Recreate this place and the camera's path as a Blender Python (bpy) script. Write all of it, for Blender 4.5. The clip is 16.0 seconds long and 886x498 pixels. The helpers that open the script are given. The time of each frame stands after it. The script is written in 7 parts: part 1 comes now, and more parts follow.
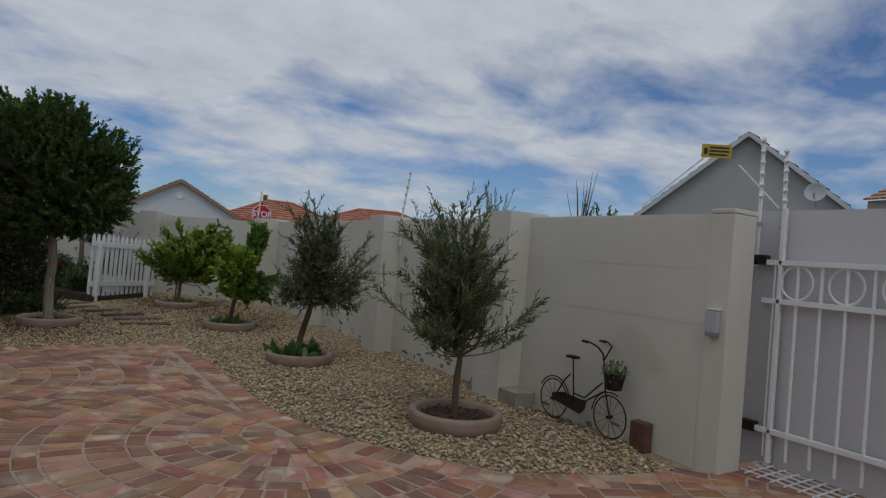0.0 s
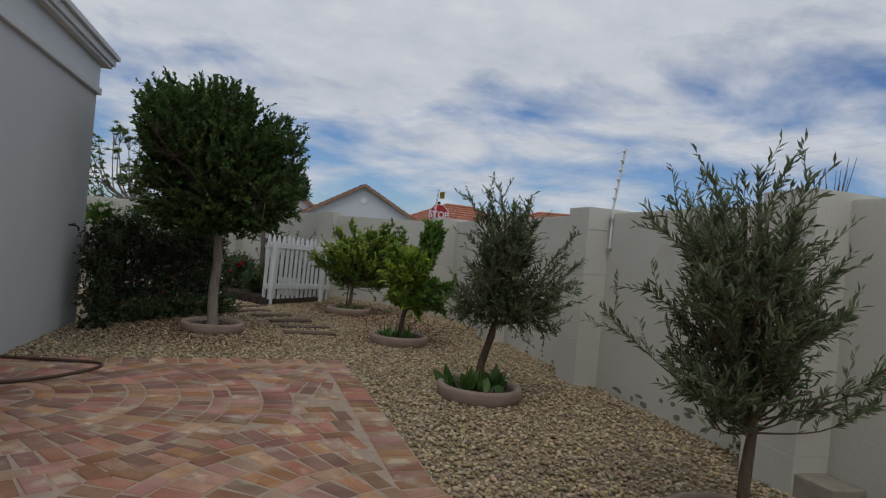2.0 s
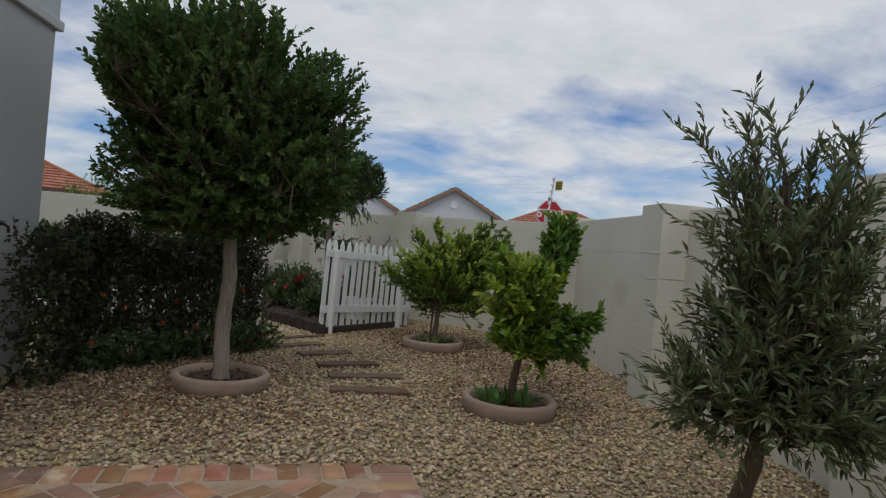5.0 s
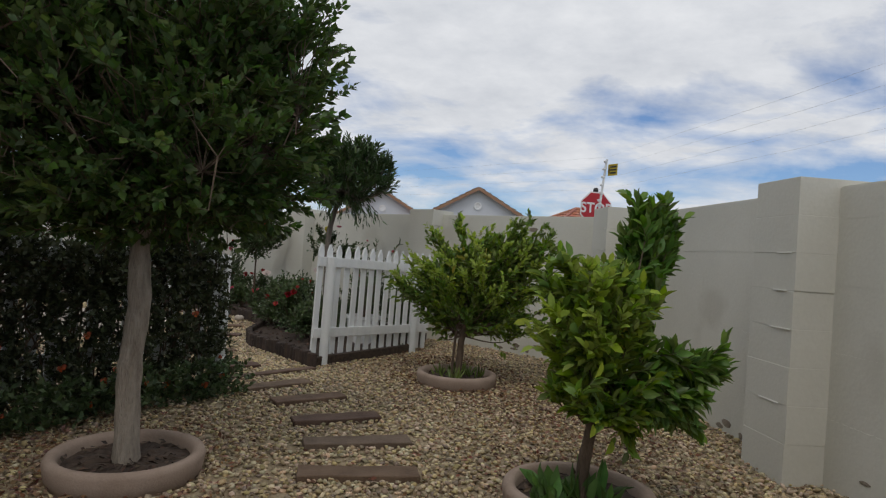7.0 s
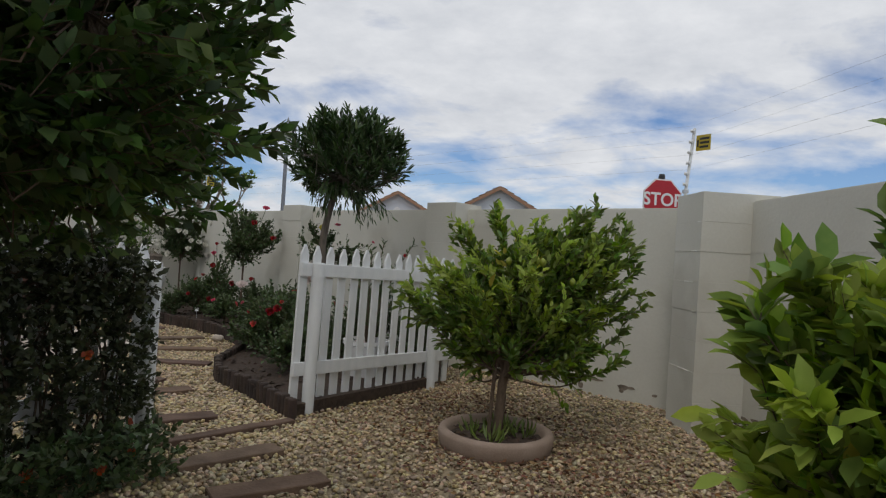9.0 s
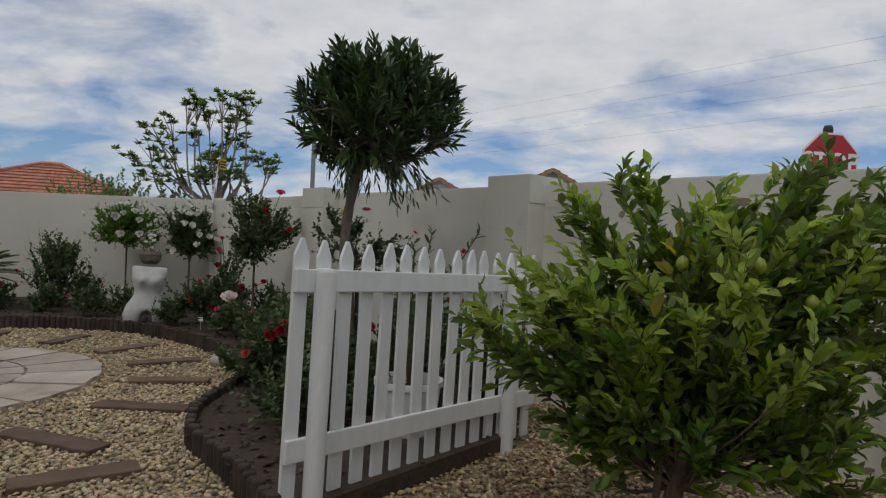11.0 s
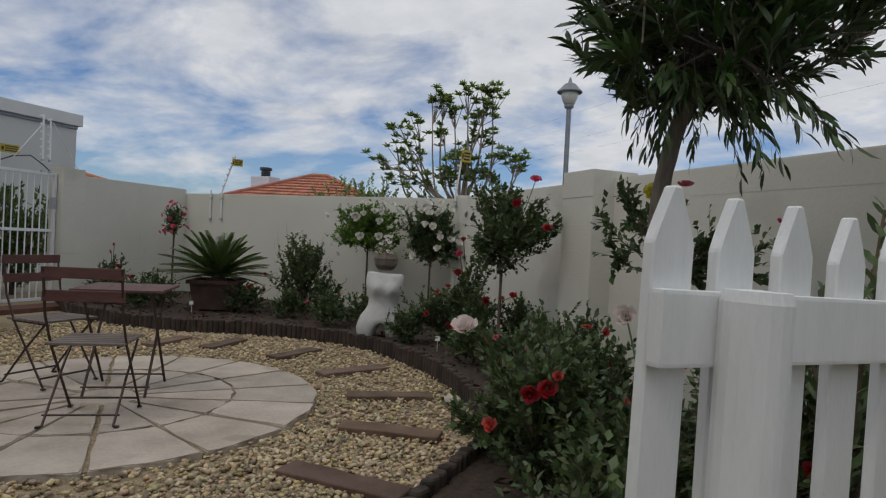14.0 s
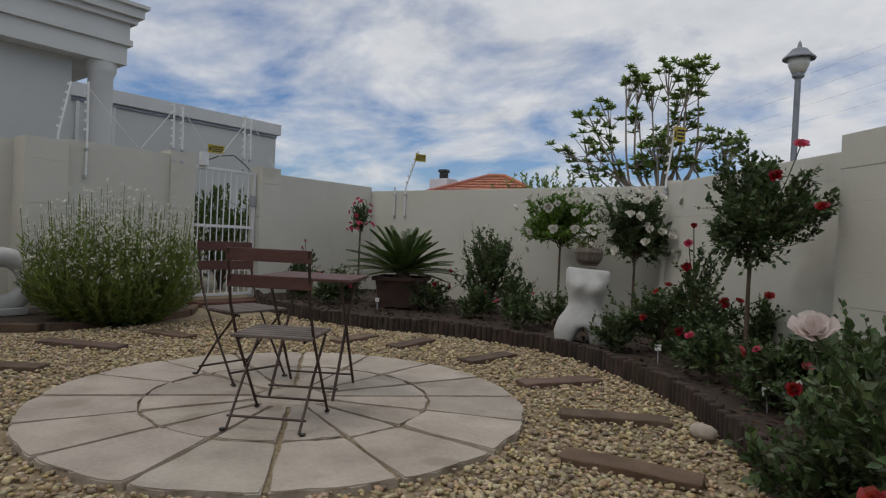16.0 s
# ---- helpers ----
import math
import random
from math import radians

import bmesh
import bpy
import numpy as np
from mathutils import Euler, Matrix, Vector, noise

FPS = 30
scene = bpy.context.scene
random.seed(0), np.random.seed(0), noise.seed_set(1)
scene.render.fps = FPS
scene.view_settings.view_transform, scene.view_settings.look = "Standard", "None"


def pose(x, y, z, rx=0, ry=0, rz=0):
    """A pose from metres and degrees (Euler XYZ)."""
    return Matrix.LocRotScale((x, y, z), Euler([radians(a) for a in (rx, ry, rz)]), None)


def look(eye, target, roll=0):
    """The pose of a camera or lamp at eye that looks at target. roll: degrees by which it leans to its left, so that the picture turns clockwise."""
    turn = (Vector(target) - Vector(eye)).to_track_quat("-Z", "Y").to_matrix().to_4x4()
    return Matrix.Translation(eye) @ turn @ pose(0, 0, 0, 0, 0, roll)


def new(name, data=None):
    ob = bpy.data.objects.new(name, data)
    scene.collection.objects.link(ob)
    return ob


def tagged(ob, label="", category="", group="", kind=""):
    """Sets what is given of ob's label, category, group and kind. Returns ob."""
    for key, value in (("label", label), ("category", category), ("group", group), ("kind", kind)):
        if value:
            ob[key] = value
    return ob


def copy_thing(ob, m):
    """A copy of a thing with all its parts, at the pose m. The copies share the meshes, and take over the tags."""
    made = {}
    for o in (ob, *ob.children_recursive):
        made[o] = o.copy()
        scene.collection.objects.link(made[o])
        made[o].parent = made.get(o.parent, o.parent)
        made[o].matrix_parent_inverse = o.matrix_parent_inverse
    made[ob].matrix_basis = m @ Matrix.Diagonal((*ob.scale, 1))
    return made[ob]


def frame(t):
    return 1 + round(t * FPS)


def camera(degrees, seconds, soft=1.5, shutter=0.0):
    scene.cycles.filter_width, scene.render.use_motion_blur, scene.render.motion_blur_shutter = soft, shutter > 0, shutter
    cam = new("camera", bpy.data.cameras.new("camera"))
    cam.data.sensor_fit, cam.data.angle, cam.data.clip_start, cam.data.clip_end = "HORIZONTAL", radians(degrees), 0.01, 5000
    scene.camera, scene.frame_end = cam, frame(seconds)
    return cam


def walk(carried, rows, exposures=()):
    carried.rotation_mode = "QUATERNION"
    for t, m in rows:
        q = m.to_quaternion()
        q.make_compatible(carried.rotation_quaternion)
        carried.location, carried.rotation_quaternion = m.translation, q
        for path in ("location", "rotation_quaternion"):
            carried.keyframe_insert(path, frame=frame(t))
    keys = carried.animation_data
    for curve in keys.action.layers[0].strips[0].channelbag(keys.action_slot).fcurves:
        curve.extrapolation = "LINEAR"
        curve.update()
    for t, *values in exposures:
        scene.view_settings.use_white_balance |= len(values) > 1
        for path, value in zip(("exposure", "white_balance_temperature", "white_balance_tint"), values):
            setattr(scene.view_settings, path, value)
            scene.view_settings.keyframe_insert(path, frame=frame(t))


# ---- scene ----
cam = camera(71.9, 16.0, 1.2)
PATH = [
    (0, (1.497, 0.872, 1.322), (2.558, 2.567, 1.348), 4.6),
    (0.5, (1.641, 1.298, 1.303), (2.533, 3.088, 1.319), 4.9),
    (1, (1.819, 1.7, 1.284), (2.577, 3.55, 1.295), 5.1),
    (1.5, (1.94, 2.143, 1.257), (2.567, 4.043, 1.261), 5.2),
    (2, (2.051, 2.606, 1.261), (2.592, 4.531, 1.259), 5.3),
    (2.5, (2.173, 3.106, 1.241), (2.642, 5.05, 1.238), 5.3),
    (3, (2.245, 3.597, 1.23), (2.645, 5.557, 1.228), 5.4),
    (3.5, (2.322, 4.039, 1.231), (2.688, 6.006, 1.23), 5.3),
    (4, (2.409, 4.535, 1.23), (2.73, 6.509, 1.227), 5.3),
    (4.2, (2.406, 4.744, 1.213), (2.712, 6.721, 1.215), 5.4),
    (6.3, (2.714, 6.679, 1.257), (2.901, 8.67, 1.259), 3.6),
    (6.5, (2.713, 6.823, 1.257), (2.901, 8.814, 1.264), 3.5),
    (7, (2.727, 7.344, 1.225), (2.897, 9.337, 1.238), 3.8),
    (7.5, (2.755, 7.85, 1.207), (2.916, 9.844, 1.227), 3.9),
    (8, (2.821, 8.286, 1.222), (2.959, 10.281, 1.245), 3.6),
    (8.5, (2.816, 8.701, 1.21), (2.932, 10.698, 1.238), 3.5),
    (8.7, (2.8, 8.857, 1.208), (2.919, 10.854, 1.237), 3.6),
    (10.8, (2.665, 10.955, 1.259), (2.69, 12.955, 1.232), 2.2),
    (11, (2.651, 11.06, 1.239), (2.638, 13.06, 1.224), 2.5),
    (11.5, (2.585, 11.378, 1.233), (2.474, 13.375, 1.216), 2.6),
    (12, (2.544, 11.714, 1.222), (2.329, 13.703, 1.204), 2.6),
    (12.5, (2.483, 12.022, 1.215), (2.118, 13.988, 1.196), 2.7),
    (13, (2.317, 12.321, 1.21), (1.825, 14.259, 1.188), 2.7),
    (13.5, (2.182, 12.564, 1.182), (1.568, 14.467, 1.162), 2.8),
    (14, (2.059, 12.845, 1.151), (1.286, 14.689, 1.132), 2.9),
    (14.5, (1.922, 13.072, 1.113), (0.995, 14.843, 1.09), 2.8),
    (15, (1.694, 13.236, 1.078), (0.656, 14.945, 1.052), 3.0),
    (15.5, (1.534, 13.344, 1.051), (0.41, 14.998, 1.022), 2.9),
    (16, (1.417, 13.417, 0.996), (0.169, 14.98, 0.968), 2.7),
]
walk(cam, [(t, look(eye, target, roll)) for t, eye, target, roll in PATH], [(0, -0.82, 6250, 10), (2.5, -0.60, 6350, 10), (3.5, -0.57, 6380, 10), (7, -0.30, 6600, 10), (8.7, -0.30, 6600, 10), (11, -0.50, 6640, 10), (13.5, -0.50, 6620, 10), (14.5, -0.38, 6620, 10), (16, -0.45, 6650, 10)])
SKY, DENS_A, DENS_B = 0.10, 84000, 46000


# ---- world, sun, exposure ----
SUN_ELEVATION, SUN_ROTATION = radians(58), radians(200)
world = bpy.data.worlds.new("sky")
scene.world = world
world.use_nodes = True
wn, wl = world.node_tree.nodes, world.node_tree.links
wn.clear()


def wnode(kind, **values):
    n = wn.new(kind)
    for k, v in values.items():
        n.inputs[k].default_value = v
    return n


w_out, w_bg, w_sky = wnode("ShaderNodeOutputWorld"), wnode("ShaderNodeBackground", Strength=SKY), wnode("ShaderNodeTexSky")
w_sky.sky_type, w_sky.sun_disc = "NISHITA", False
w_sky.sun_elevation, w_sky.sun_rotation = SUN_ELEVATION, SUN_ROTATION
w_sky.air_density, w_sky.dust_density, w_sky.ozone_density = 1.0, 0.6, 2.0
w_tc = wnode("ShaderNodeTexCoord")
w_sep = wnode("ShaderNodeSeparateXYZ")
wl.new(w_tc.outputs["Generated"], w_sep.inputs[0])
w_add = wn.new("ShaderNodeMath"); w_add.operation = "ADD"; w_add.inputs[1].default_value = 0.24
w_max = wn.new("ShaderNodeMath"); w_max.operation = "MAXIMUM"; w_max.inputs[1].default_value = 0.0
wl.new(w_sep.outputs["Z"], w_max.inputs[0]); wl.new(w_max.outputs[0], w_add.inputs[0])
w_div = wn.new("ShaderNodeVectorMath"); w_div.operation = "DIVIDE"
w_comb = wnode("ShaderNodeCombineXYZ")
for k in "XYZ":
    wl.new(w_add.outputs[0], w_comb.inputs[k])
wl.new(w_tc.outputs["Generated"], w_div.inputs[0]); wl.new(w_comb.outputs[0], w_div.inputs[1])
w_map = wnode("ShaderNodeMapping", Rotation=(0, 0, radians(25)), Scale=(0.85, 1.0, 0.0), Location=(1.7, 0.6, 0))
wl.new(w_div.outputs[0], w_map.inputs["Vector"])
w_n1 = wnode("ShaderNodeTexNoise", Scale=2.1, Detail=9.0, Roughness=0.56, Distortion=0.25)
w_n2 = wnode("ShaderNodeTexNoise", Scale=4.6, Detail=8.0, Roughness=0.62)
wl.new(w_map.outputs[0], w_n1.inputs["Vector"]); wl.new(w_map.outputs[0], w_n2.inputs["Vector"])
w_ramp = wnode("ShaderNodeValToRGB")
w_ramp.color_ramp.elements[0].position, w_ramp.color_ramp.elements[1].position = 0.44, 0.66
w_cov = wn.new("ShaderNodeMath"); w_cov.operation = "MULTIPLY_ADD"; w_cov.inputs[1].default_value = 0.62
w_x2 = wn.new("ShaderNodeMath"); w_x2.operation = "MULTIPLY"
wl.new(w_sep.outputs["X"], w_x2.inputs[0]); wl.new(w_sep.outputs["X"], w_x2.inputs[1])
w_open = wn.new("ShaderNodeMath"); w_open.operation = "MULTIPLY_ADD"; w_open.inputs[1].default_value = -0.15
wl.new(w_x2.outputs[0], w_open.inputs[0]); wl.new(w_n1.outputs["Fac"], w_open.inputs[2])
wl.new(w_max.outputs[0], w_cov.inputs[0]); wl.new(w_open.outputs[0], w_cov.inputs[2])
wl.new(w_cov.outputs[0], w_ramp.inputs[0])
w_shade = wnode("ShaderNodeValToRGB")
w_shade.color_ramp.elements[0].position, w_shade.color_ramp.elements[1].position = 0.3, 0.72
w_shade.color_ramp.elements[0].color, w_shade.color_ramp.elements[1].color = (7.2, 7.6, 8.3, 1), (9.5, 9.8, 10.3, 1)
wl.new(w_n2.outputs["Fac"], w_shade.inputs[0])
w_tint = wn.new("ShaderNodeMix"); w_tint.data_type, w_tint.blend_type = "RGBA", "MULTIPLY"
w_tint.inputs[0].default_value, w_tint.inputs[7].default_value = 1.0, (0.84, 1.0, 1.26, 1)
wl.new(w_sky.outputs[0], w_tint.inputs[6])
w_mix = wn.new("ShaderNodeMix"); w_mix.data_type = "RGBA"
wl.new(w_ramp.outputs[0], w_mix.inputs[0]); wl.new(w_tint.outputs[2], w_mix.inputs[6]); wl.new(w_shade.outputs[0], w_mix.inputs[7])
wl.new(w_mix.outputs[2], w_bg.inputs["Color"]); wl.new(w_bg.outputs[0], w_out.inputs["Surface"])
sun = new("sun", bpy.data.lights.new("sun", "SUN"))
sun.data.energy, sun.data.angle, sun.data.color = 0.7, radians(14), (1.0, 0.95, 0.88)
sun.matrix_world = look((0, 0, 30), (0 + math.sin(radians(20)) * -18.7 * -1, 0 + 18.7 * math.cos(radians(20)), 0))


# ---- materials ----
def material(name, a, b, scale=6.0, rough=0.8, bump=0.25, fine=60.0, metal=0.0, stretch=(1, 1, 1), vary=0.0, island=0.0, wear=None, wear_at=0.62, wear_scale=3.0, depth=0.01):
    """Two colours mixed by large stains and fine grain, with fine relief. vary: shift by object; island: shift by loose piece."""
    m = bpy.data.materials.new(name)
    m.use_nodes = True
    n, l = m.node_tree.nodes, m.node_tree.links
    p = n["Principled BSDF"]
    tc, mp = n.new("ShaderNodeTexCoord"), n.new("ShaderNodeMapping")
    geo = n.new("ShaderNodeNewGeometry")
    mp.inputs["Scale"].default_value = stretch
    l.new(geo.outputs["Position"], mp.inputs["Vector"])
    big, small = n.new("ShaderNodeTexNoise"), n.new("ShaderNodeTexNoise")
    big.inputs["Scale"].default_value, big.inputs["Detail"].default_value = scale, 5
    small.inputs["Scale"].default_value, small.inputs["Detail"].default_value = fine, 4
    for t in (big, small):
        l.new(mp.outputs[0], t.inputs["Vector"])
    add = n.new("ShaderNodeMath"); add.operation = "MULTIPLY_ADD"
    l.new(small.outputs["Fac"], add.inputs[0]); add.inputs[1].default_value = 0.45
    l.new(big.outputs["Fac"], add.inputs[2])
    sub = n.new("ShaderNodeMapRange")
    sub.inputs["From Min"].default_value, sub.inputs["From Max"].default_value = 0.45, 0.98
    l.new(add.outputs[0], sub.inputs["Value"])
    mix = n.new("ShaderNodeMix"); mix.data_type = "RGBA"
    l.new(sub.outputs[0], mix.inputs[0])
    mix.inputs[6].default_value, mix.inputs[7].default_value = (*a, 1), (*b, 1)
    out = mix.outputs[2]
    if wear:
        wn_ = n.new("ShaderNodeTexNoise"); wn_.inputs["Scale"].default_value, wn_.inputs["Detail"].default_value = wear_scale, 8
        l.new(geo.outputs["Position"], wn_.inputs["Vector"])
        r = n.new("ShaderNodeMapRange"); r.inputs["From Min"].default_value, r.inputs["From Max"].default_value = wear_at, wear_at + 0.08
        l.new(wn_.outputs["Fac"], r.inputs["Value"])
        mw = n.new("ShaderNodeMix"); mw.data_type = "RGBA"
        l.new(r.outputs[0], mw.inputs[0]); l.new(out, mw.inputs[6]); mw.inputs[7].default_value = (*wear, 1)
        out = mw.outputs[2]
    if vary or island:
        hsv = n.new("ShaderNodeHueSaturation")
        src = n.new("ShaderNodeObjectInfo").outputs["Random"] if vary else geo.outputs["Random Per Island"]
        k = vary or island
        for sock, lo, hi, mul in (("Value", 1 - k, 1 + k, 1.0), ("Hue", 0.5 - k * 0.06, 0.5 + k * 0.06, 7.13), ("Saturation", 1 - k * 0.5, 1 + k * 0.35, 3.71)):
            fr = n.new("ShaderNodeMath"); fr.operation = "MULTIPLY"; fr.inputs[1].default_value = mul
            fc = n.new("ShaderNodeMath"); fc.operation = "FRACT"
            mr = n.new("ShaderNodeMapRange"); mr.inputs["To Min"].default_value, mr.inputs["To Max"].default_value = lo, hi
            l.new(src, fr.inputs[0]); l.new(fr.outputs[0], fc.inputs[0]); l.new(fc.outputs[0], mr.inputs["Value"]); l.new(mr.outputs[0], hsv.inputs[sock])
        l.new(out, hsv.inputs["Color"])
        out = hsv.outputs[0]
    l.new(out, p.inputs["Base Color"])
    p.inputs["Metallic"].default_value = metal
    rr = n.new("ShaderNodeMapRange"); rr.inputs["To Min"].default_value, rr.inputs["To Max"].default_value = max(rough - 0.1, 0.05), min(rough + 0.1, 1)
    l.new(small.outputs["Fac"], rr.inputs["Value"]); l.new(rr.outputs[0], p.inputs["Roughness"])
    if bump:
        bp = n.new("ShaderNodeBump")
        bp.inputs["Strength"].default_value, bp.inputs["Distance"].default_value = bump, depth
        l.new(add.outputs[0], bp.inputs["Height"]); l.new(bp.outputs[0], p.inputs["Normal"])
    return m


def leaf_material(name, a, b, rough=0.45, through_=0.3, island=0.35):
    m = material(name, a, b, 3.0, rough, 0.0, 30.0, island=island)
    n, l = m.node_tree.nodes, m.node_tree.links
    p, o = n["Principled BSDF"], n["Material Output"]
    tr, ms = n.new("ShaderNodeBsdfTranslucent"), n.new("ShaderNodeMixShader")
    l.new(p.inputs["Base Color"].links[0].from_socket, tr.inputs["Color"])
    ms.inputs[0].default_value = through_
    l.new(p.outputs[0], ms.inputs[1]); l.new(tr.outputs[0], ms.inputs[2]); l.new(ms.outputs[0], o.inputs["Surface"])
    return m


WALL = material("cream_wall_paint", (0.56, 0.545, 0.475), (0.64, 0.625, 0.555), 1.3, 0.9, 0.35, 45, wear=(0.53, 0.51, 0.44), wear_at=0.6, wear_scale=1.1)
PATCH = material("bare_block", (0.16, 0.13, 0.10), (0.32, 0.27, 0.21), 9, 0.95, 0.6, 80)
HOUSE = material("grey_house_plaster", (0.50, 0.51, 0.50), (0.57, 0.575, 0.56), 1.0, 0.9, 0.3, 70)
TRIM = material("house_trim_paint", (0.58, 0.59, 0.585), (0.66, 0.665, 0.655), 1.5, 0.7, 0.1, 50)
PAVER = material("clay_paver", (0.245, 0.102, 0.058), (0.43, 0.245, 0.158), 5, 0.85, 0.5, 90, vary=0.38, wear=(0.45, 0.335, 0.24), wear_at=0.57, wear_scale=4)
PAVER_REST = material("clay_paver_far", (0.245, 0.102, 0.058), (0.43, 0.245, 0.158), 5, 0.85, 0.5, 90, island=0.38, wear=(0.45, 0.335, 0.24), wear_at=0.57, wear_scale=4)
JOINT = material("sandy_joint", (0.33, 0.24, 0.175), (0.46, 0.355, 0.27), 12, 0.95, 0.6, 120)
GRAVEL_BED = material("gravel_bed", (0.17, 0.125, 0.072), (0.40, 0.32, 0.205), 30, 0.95, 1.0, 90)
PEBBLE = material("gravel_stone", (0.31, 0.225, 0.115), (0.52, 0.42, 0.27), 25, 0.75, 0.3, 150, island=0.5)
BOWL = material("concrete_ring", (0.26, 0.19, 0.145), (0.36, 0.275, 0.22), 7, 0.95, 0.5, 90)
SOIL = material("dark_soil", (0.030, 0.020, 0.014), (0.075, 0.05, 0.035), 25, 1.0, 1.0, 60)
MULCH = material("bark_chip", (0.035, 0.022, 0.015), (0.10, 0.062, 0.042), 20, 0.95, 0.5, 80, island=0.5)
SLEEPER = material("timber_sleeper", (0.085, 0.052, 0.035), (0.175, 0.115, 0.08), 5, 0.9, 0.8, 45, stretch=(1.2, 1.2, 1.2), vary=0.2)
LOG = material("dark_log_edging", (0.028, 0.02, 0.016), (0.07, 0.048, 0.036), 9, 0.95, 0.8, 60, vary=0.3)
SLAB = material("sandstone_slab", (0.32, 0.27, 0.222), (0.50, 0.435, 0.37), 3.5, 0.85, 0.9, 40, vary=0.12, wear=(0.33, 0.28, 0.225), wear_at=0.6)
WHITE_WOOD = material("white_painted_wood", (0.70, 0.72, 0.72), (0.80, 0.81, 0.81), 3, 0.55, 0.25, 35, stretch=(6, 6, 1), wear=(0.6, 0.6, 0.58), wear_at=0.68)
WHITE_STEEL = material("white_painted_steel", (0.72, 0.73, 0.74), (0.80, 0.81, 0.81), 6, 0.45, 0.05, 60)
GREY_SHEET = material("grey_gate_sheet", (0.52, 0.525, 0.54), (0.60, 0.605, 0.62), 1.2, 0.6, 0.15, 30)
IRON = material("rusty_black_iron", (0.012, 0.010, 0.010), (0.045, 0.030, 0.024), 20, 0.6, 0.3, 90, metal=0.4)
BROWN_STEEL = material("dark_brown_steel", (0.035, 0.022, 0.018), (0.07, 0.042, 0.034), 15, 0.5, 0.2, 80, metal=0.3)
RED_WOOD = material("reddish_brown_slat", (0.065, 0.024, 0.02), (0.125, 0.052, 0.042), 6, 0.6, 0.3, 60, stretch=(2, 2, 8))
GREY_WOOD = material("weathered_seat_slat", (0.11, 0.085, 0.075), (0.20, 0.165, 0.145), 6, 0.75, 0.4, 60)
BARK = material("grey_bark", (0.20, 0.165, 0.13), (0.36, 0.31, 0.255), 9, 0.95, 1.0, 40, stretch=(3, 3, 0.7), depth=0.03)
BARK_GREY = material("dark_grey_bark", (0.10, 0.082, 0.066), (0.20, 0.168, 0.135), 9, 0.95, 0.9, 40, stretch=(3, 3, 0.7), depth=0.02)
BARK_DARK = material("brown_bark", (0.075, 0.05, 0.034), (0.16, 0.115, 0.08), 12, 0.95, 0.9, 60, stretch=(3, 3, 0.8))
LEAF_TREE = leaf_material("dark_glossy_leaf", (0.046, 0.095, 0.022), (0.115, 0.185, 0.044), 0.6, 0.5, 0.45)
LEAF_OLIVE = leaf_material("olive_leaf", (0.085, 0.125, 0.05), (0.21, 0.25, 0.135), 0.5, 0.28, 0.4)
LEAF_CITRUS = leaf_material("citrus_leaf", (0.11, 0.215, 0.022), (0.30, 0.40, 0.045), 0.5, 0.5, 0.42)
LEAF_LEMON = leaf_material("lemon_leaf", (0.075, 0.155, 0.02), (0.215, 0.30, 0.04), 0.5, 0.45, 0.42)
LEAF_YOUNG = leaf_material("young_citrus_leaf", (0.26, 0.38, 0.04), (0.42, 0.52, 0.09), 0.5, 0.5, 0.25)
LEAF_CITRUS_DARK = leaf_material("dark_citrus_leaf", (0.07, 0.16, 0.02), (0.17, 0.28, 0.042), 0.45, 0.4, 0.4)
LEAF_OLEANDER = leaf_material("oleander_leaf", (0.028, 0.062, 0.018), (0.075, 0.125, 0.036), 0.4, 0.22, 0.4)
LEAF_HEDGE = leaf_material("hedge_leaf", (0.032, 0.044, 0.018), (0.085, 0.10, 0.045), 0.6, 0.3, 0.5)
LEAF_ROSE = leaf_material("rose_leaf", (0.042, 0.078, 0.028), (0.115, 0.165, 0.06), 0.5, 0.25, 0.4)
LEAF_CYCAD = leaf_material("cycad_leaf", (0.045, 0.085, 0.018), (0.11, 0.17, 0.04), 0.4, 0.2, 0.3)
LEAF_GAURA = leaf_material("grassy_leaf", (0.11, 0.165, 0.03), (0.24, 0.30, 0.075), 0.6, 0.35, 0.35)
LEAF_OUT = leaf_material("street_tree_leaf", (0.14, 0.22, 0.05), (0.27, 0.36, 0.10), 0.5, 0.35, 0.35)
LEAF_LOW = leaf_material("fresh_succulent_leaf", (0.06, 0.14, 0.03), (0.14, 0.25, 0.06), 0.45, 0.3, 0.3)
PETAL_RED = leaf_material("red_petal", (0.28, 0.004, 0.012), (0.42, 0.010, 0.022), 0.55, 0.25, 0.25)
PETAL_PINK = leaf_material("pink_petal", (0.55, 0.05, 0.13), (0.7, 0.14, 0.22), 0.55, 0.25, 0.2)
PETAL_WHITE = leaf_material("white_petal", (0.68, 0.66, 0.58), (0.82, 0.80, 0.74), 0.6, 0.3, 0.1)
PETAL_BLUSH = leaf_material("blush_petal", (0.66, 0.54, 0.50), (0.80, 0.72, 0.69), 0.6, 0.3, 0.15)
PETAL_YELLOW = leaf_material("yellow_petal", (0.6, 0.5, 0.03), (0.75, 0.66, 0.1), 0.6, 0.3, 0.1)
PETAL_ORANGE = leaf_material("orange_petal", (0.36, 0.06, 0.015), (0.50, 0.13, 0.03), 0.6, 0.3, 0.2)
PETAL_CORAL = leaf_material("coral_petal", (0.42, 0.03, 0.03), (0.60, 0.10, 0.08), 0.6, 0.3, 0.2)
ROOF = material("terracotta_roof_tile", (0.36, 0.125, 0.075), (0.50, 0.215, 0.135), 4, 0.85, 0.3, 40, island=0.2)
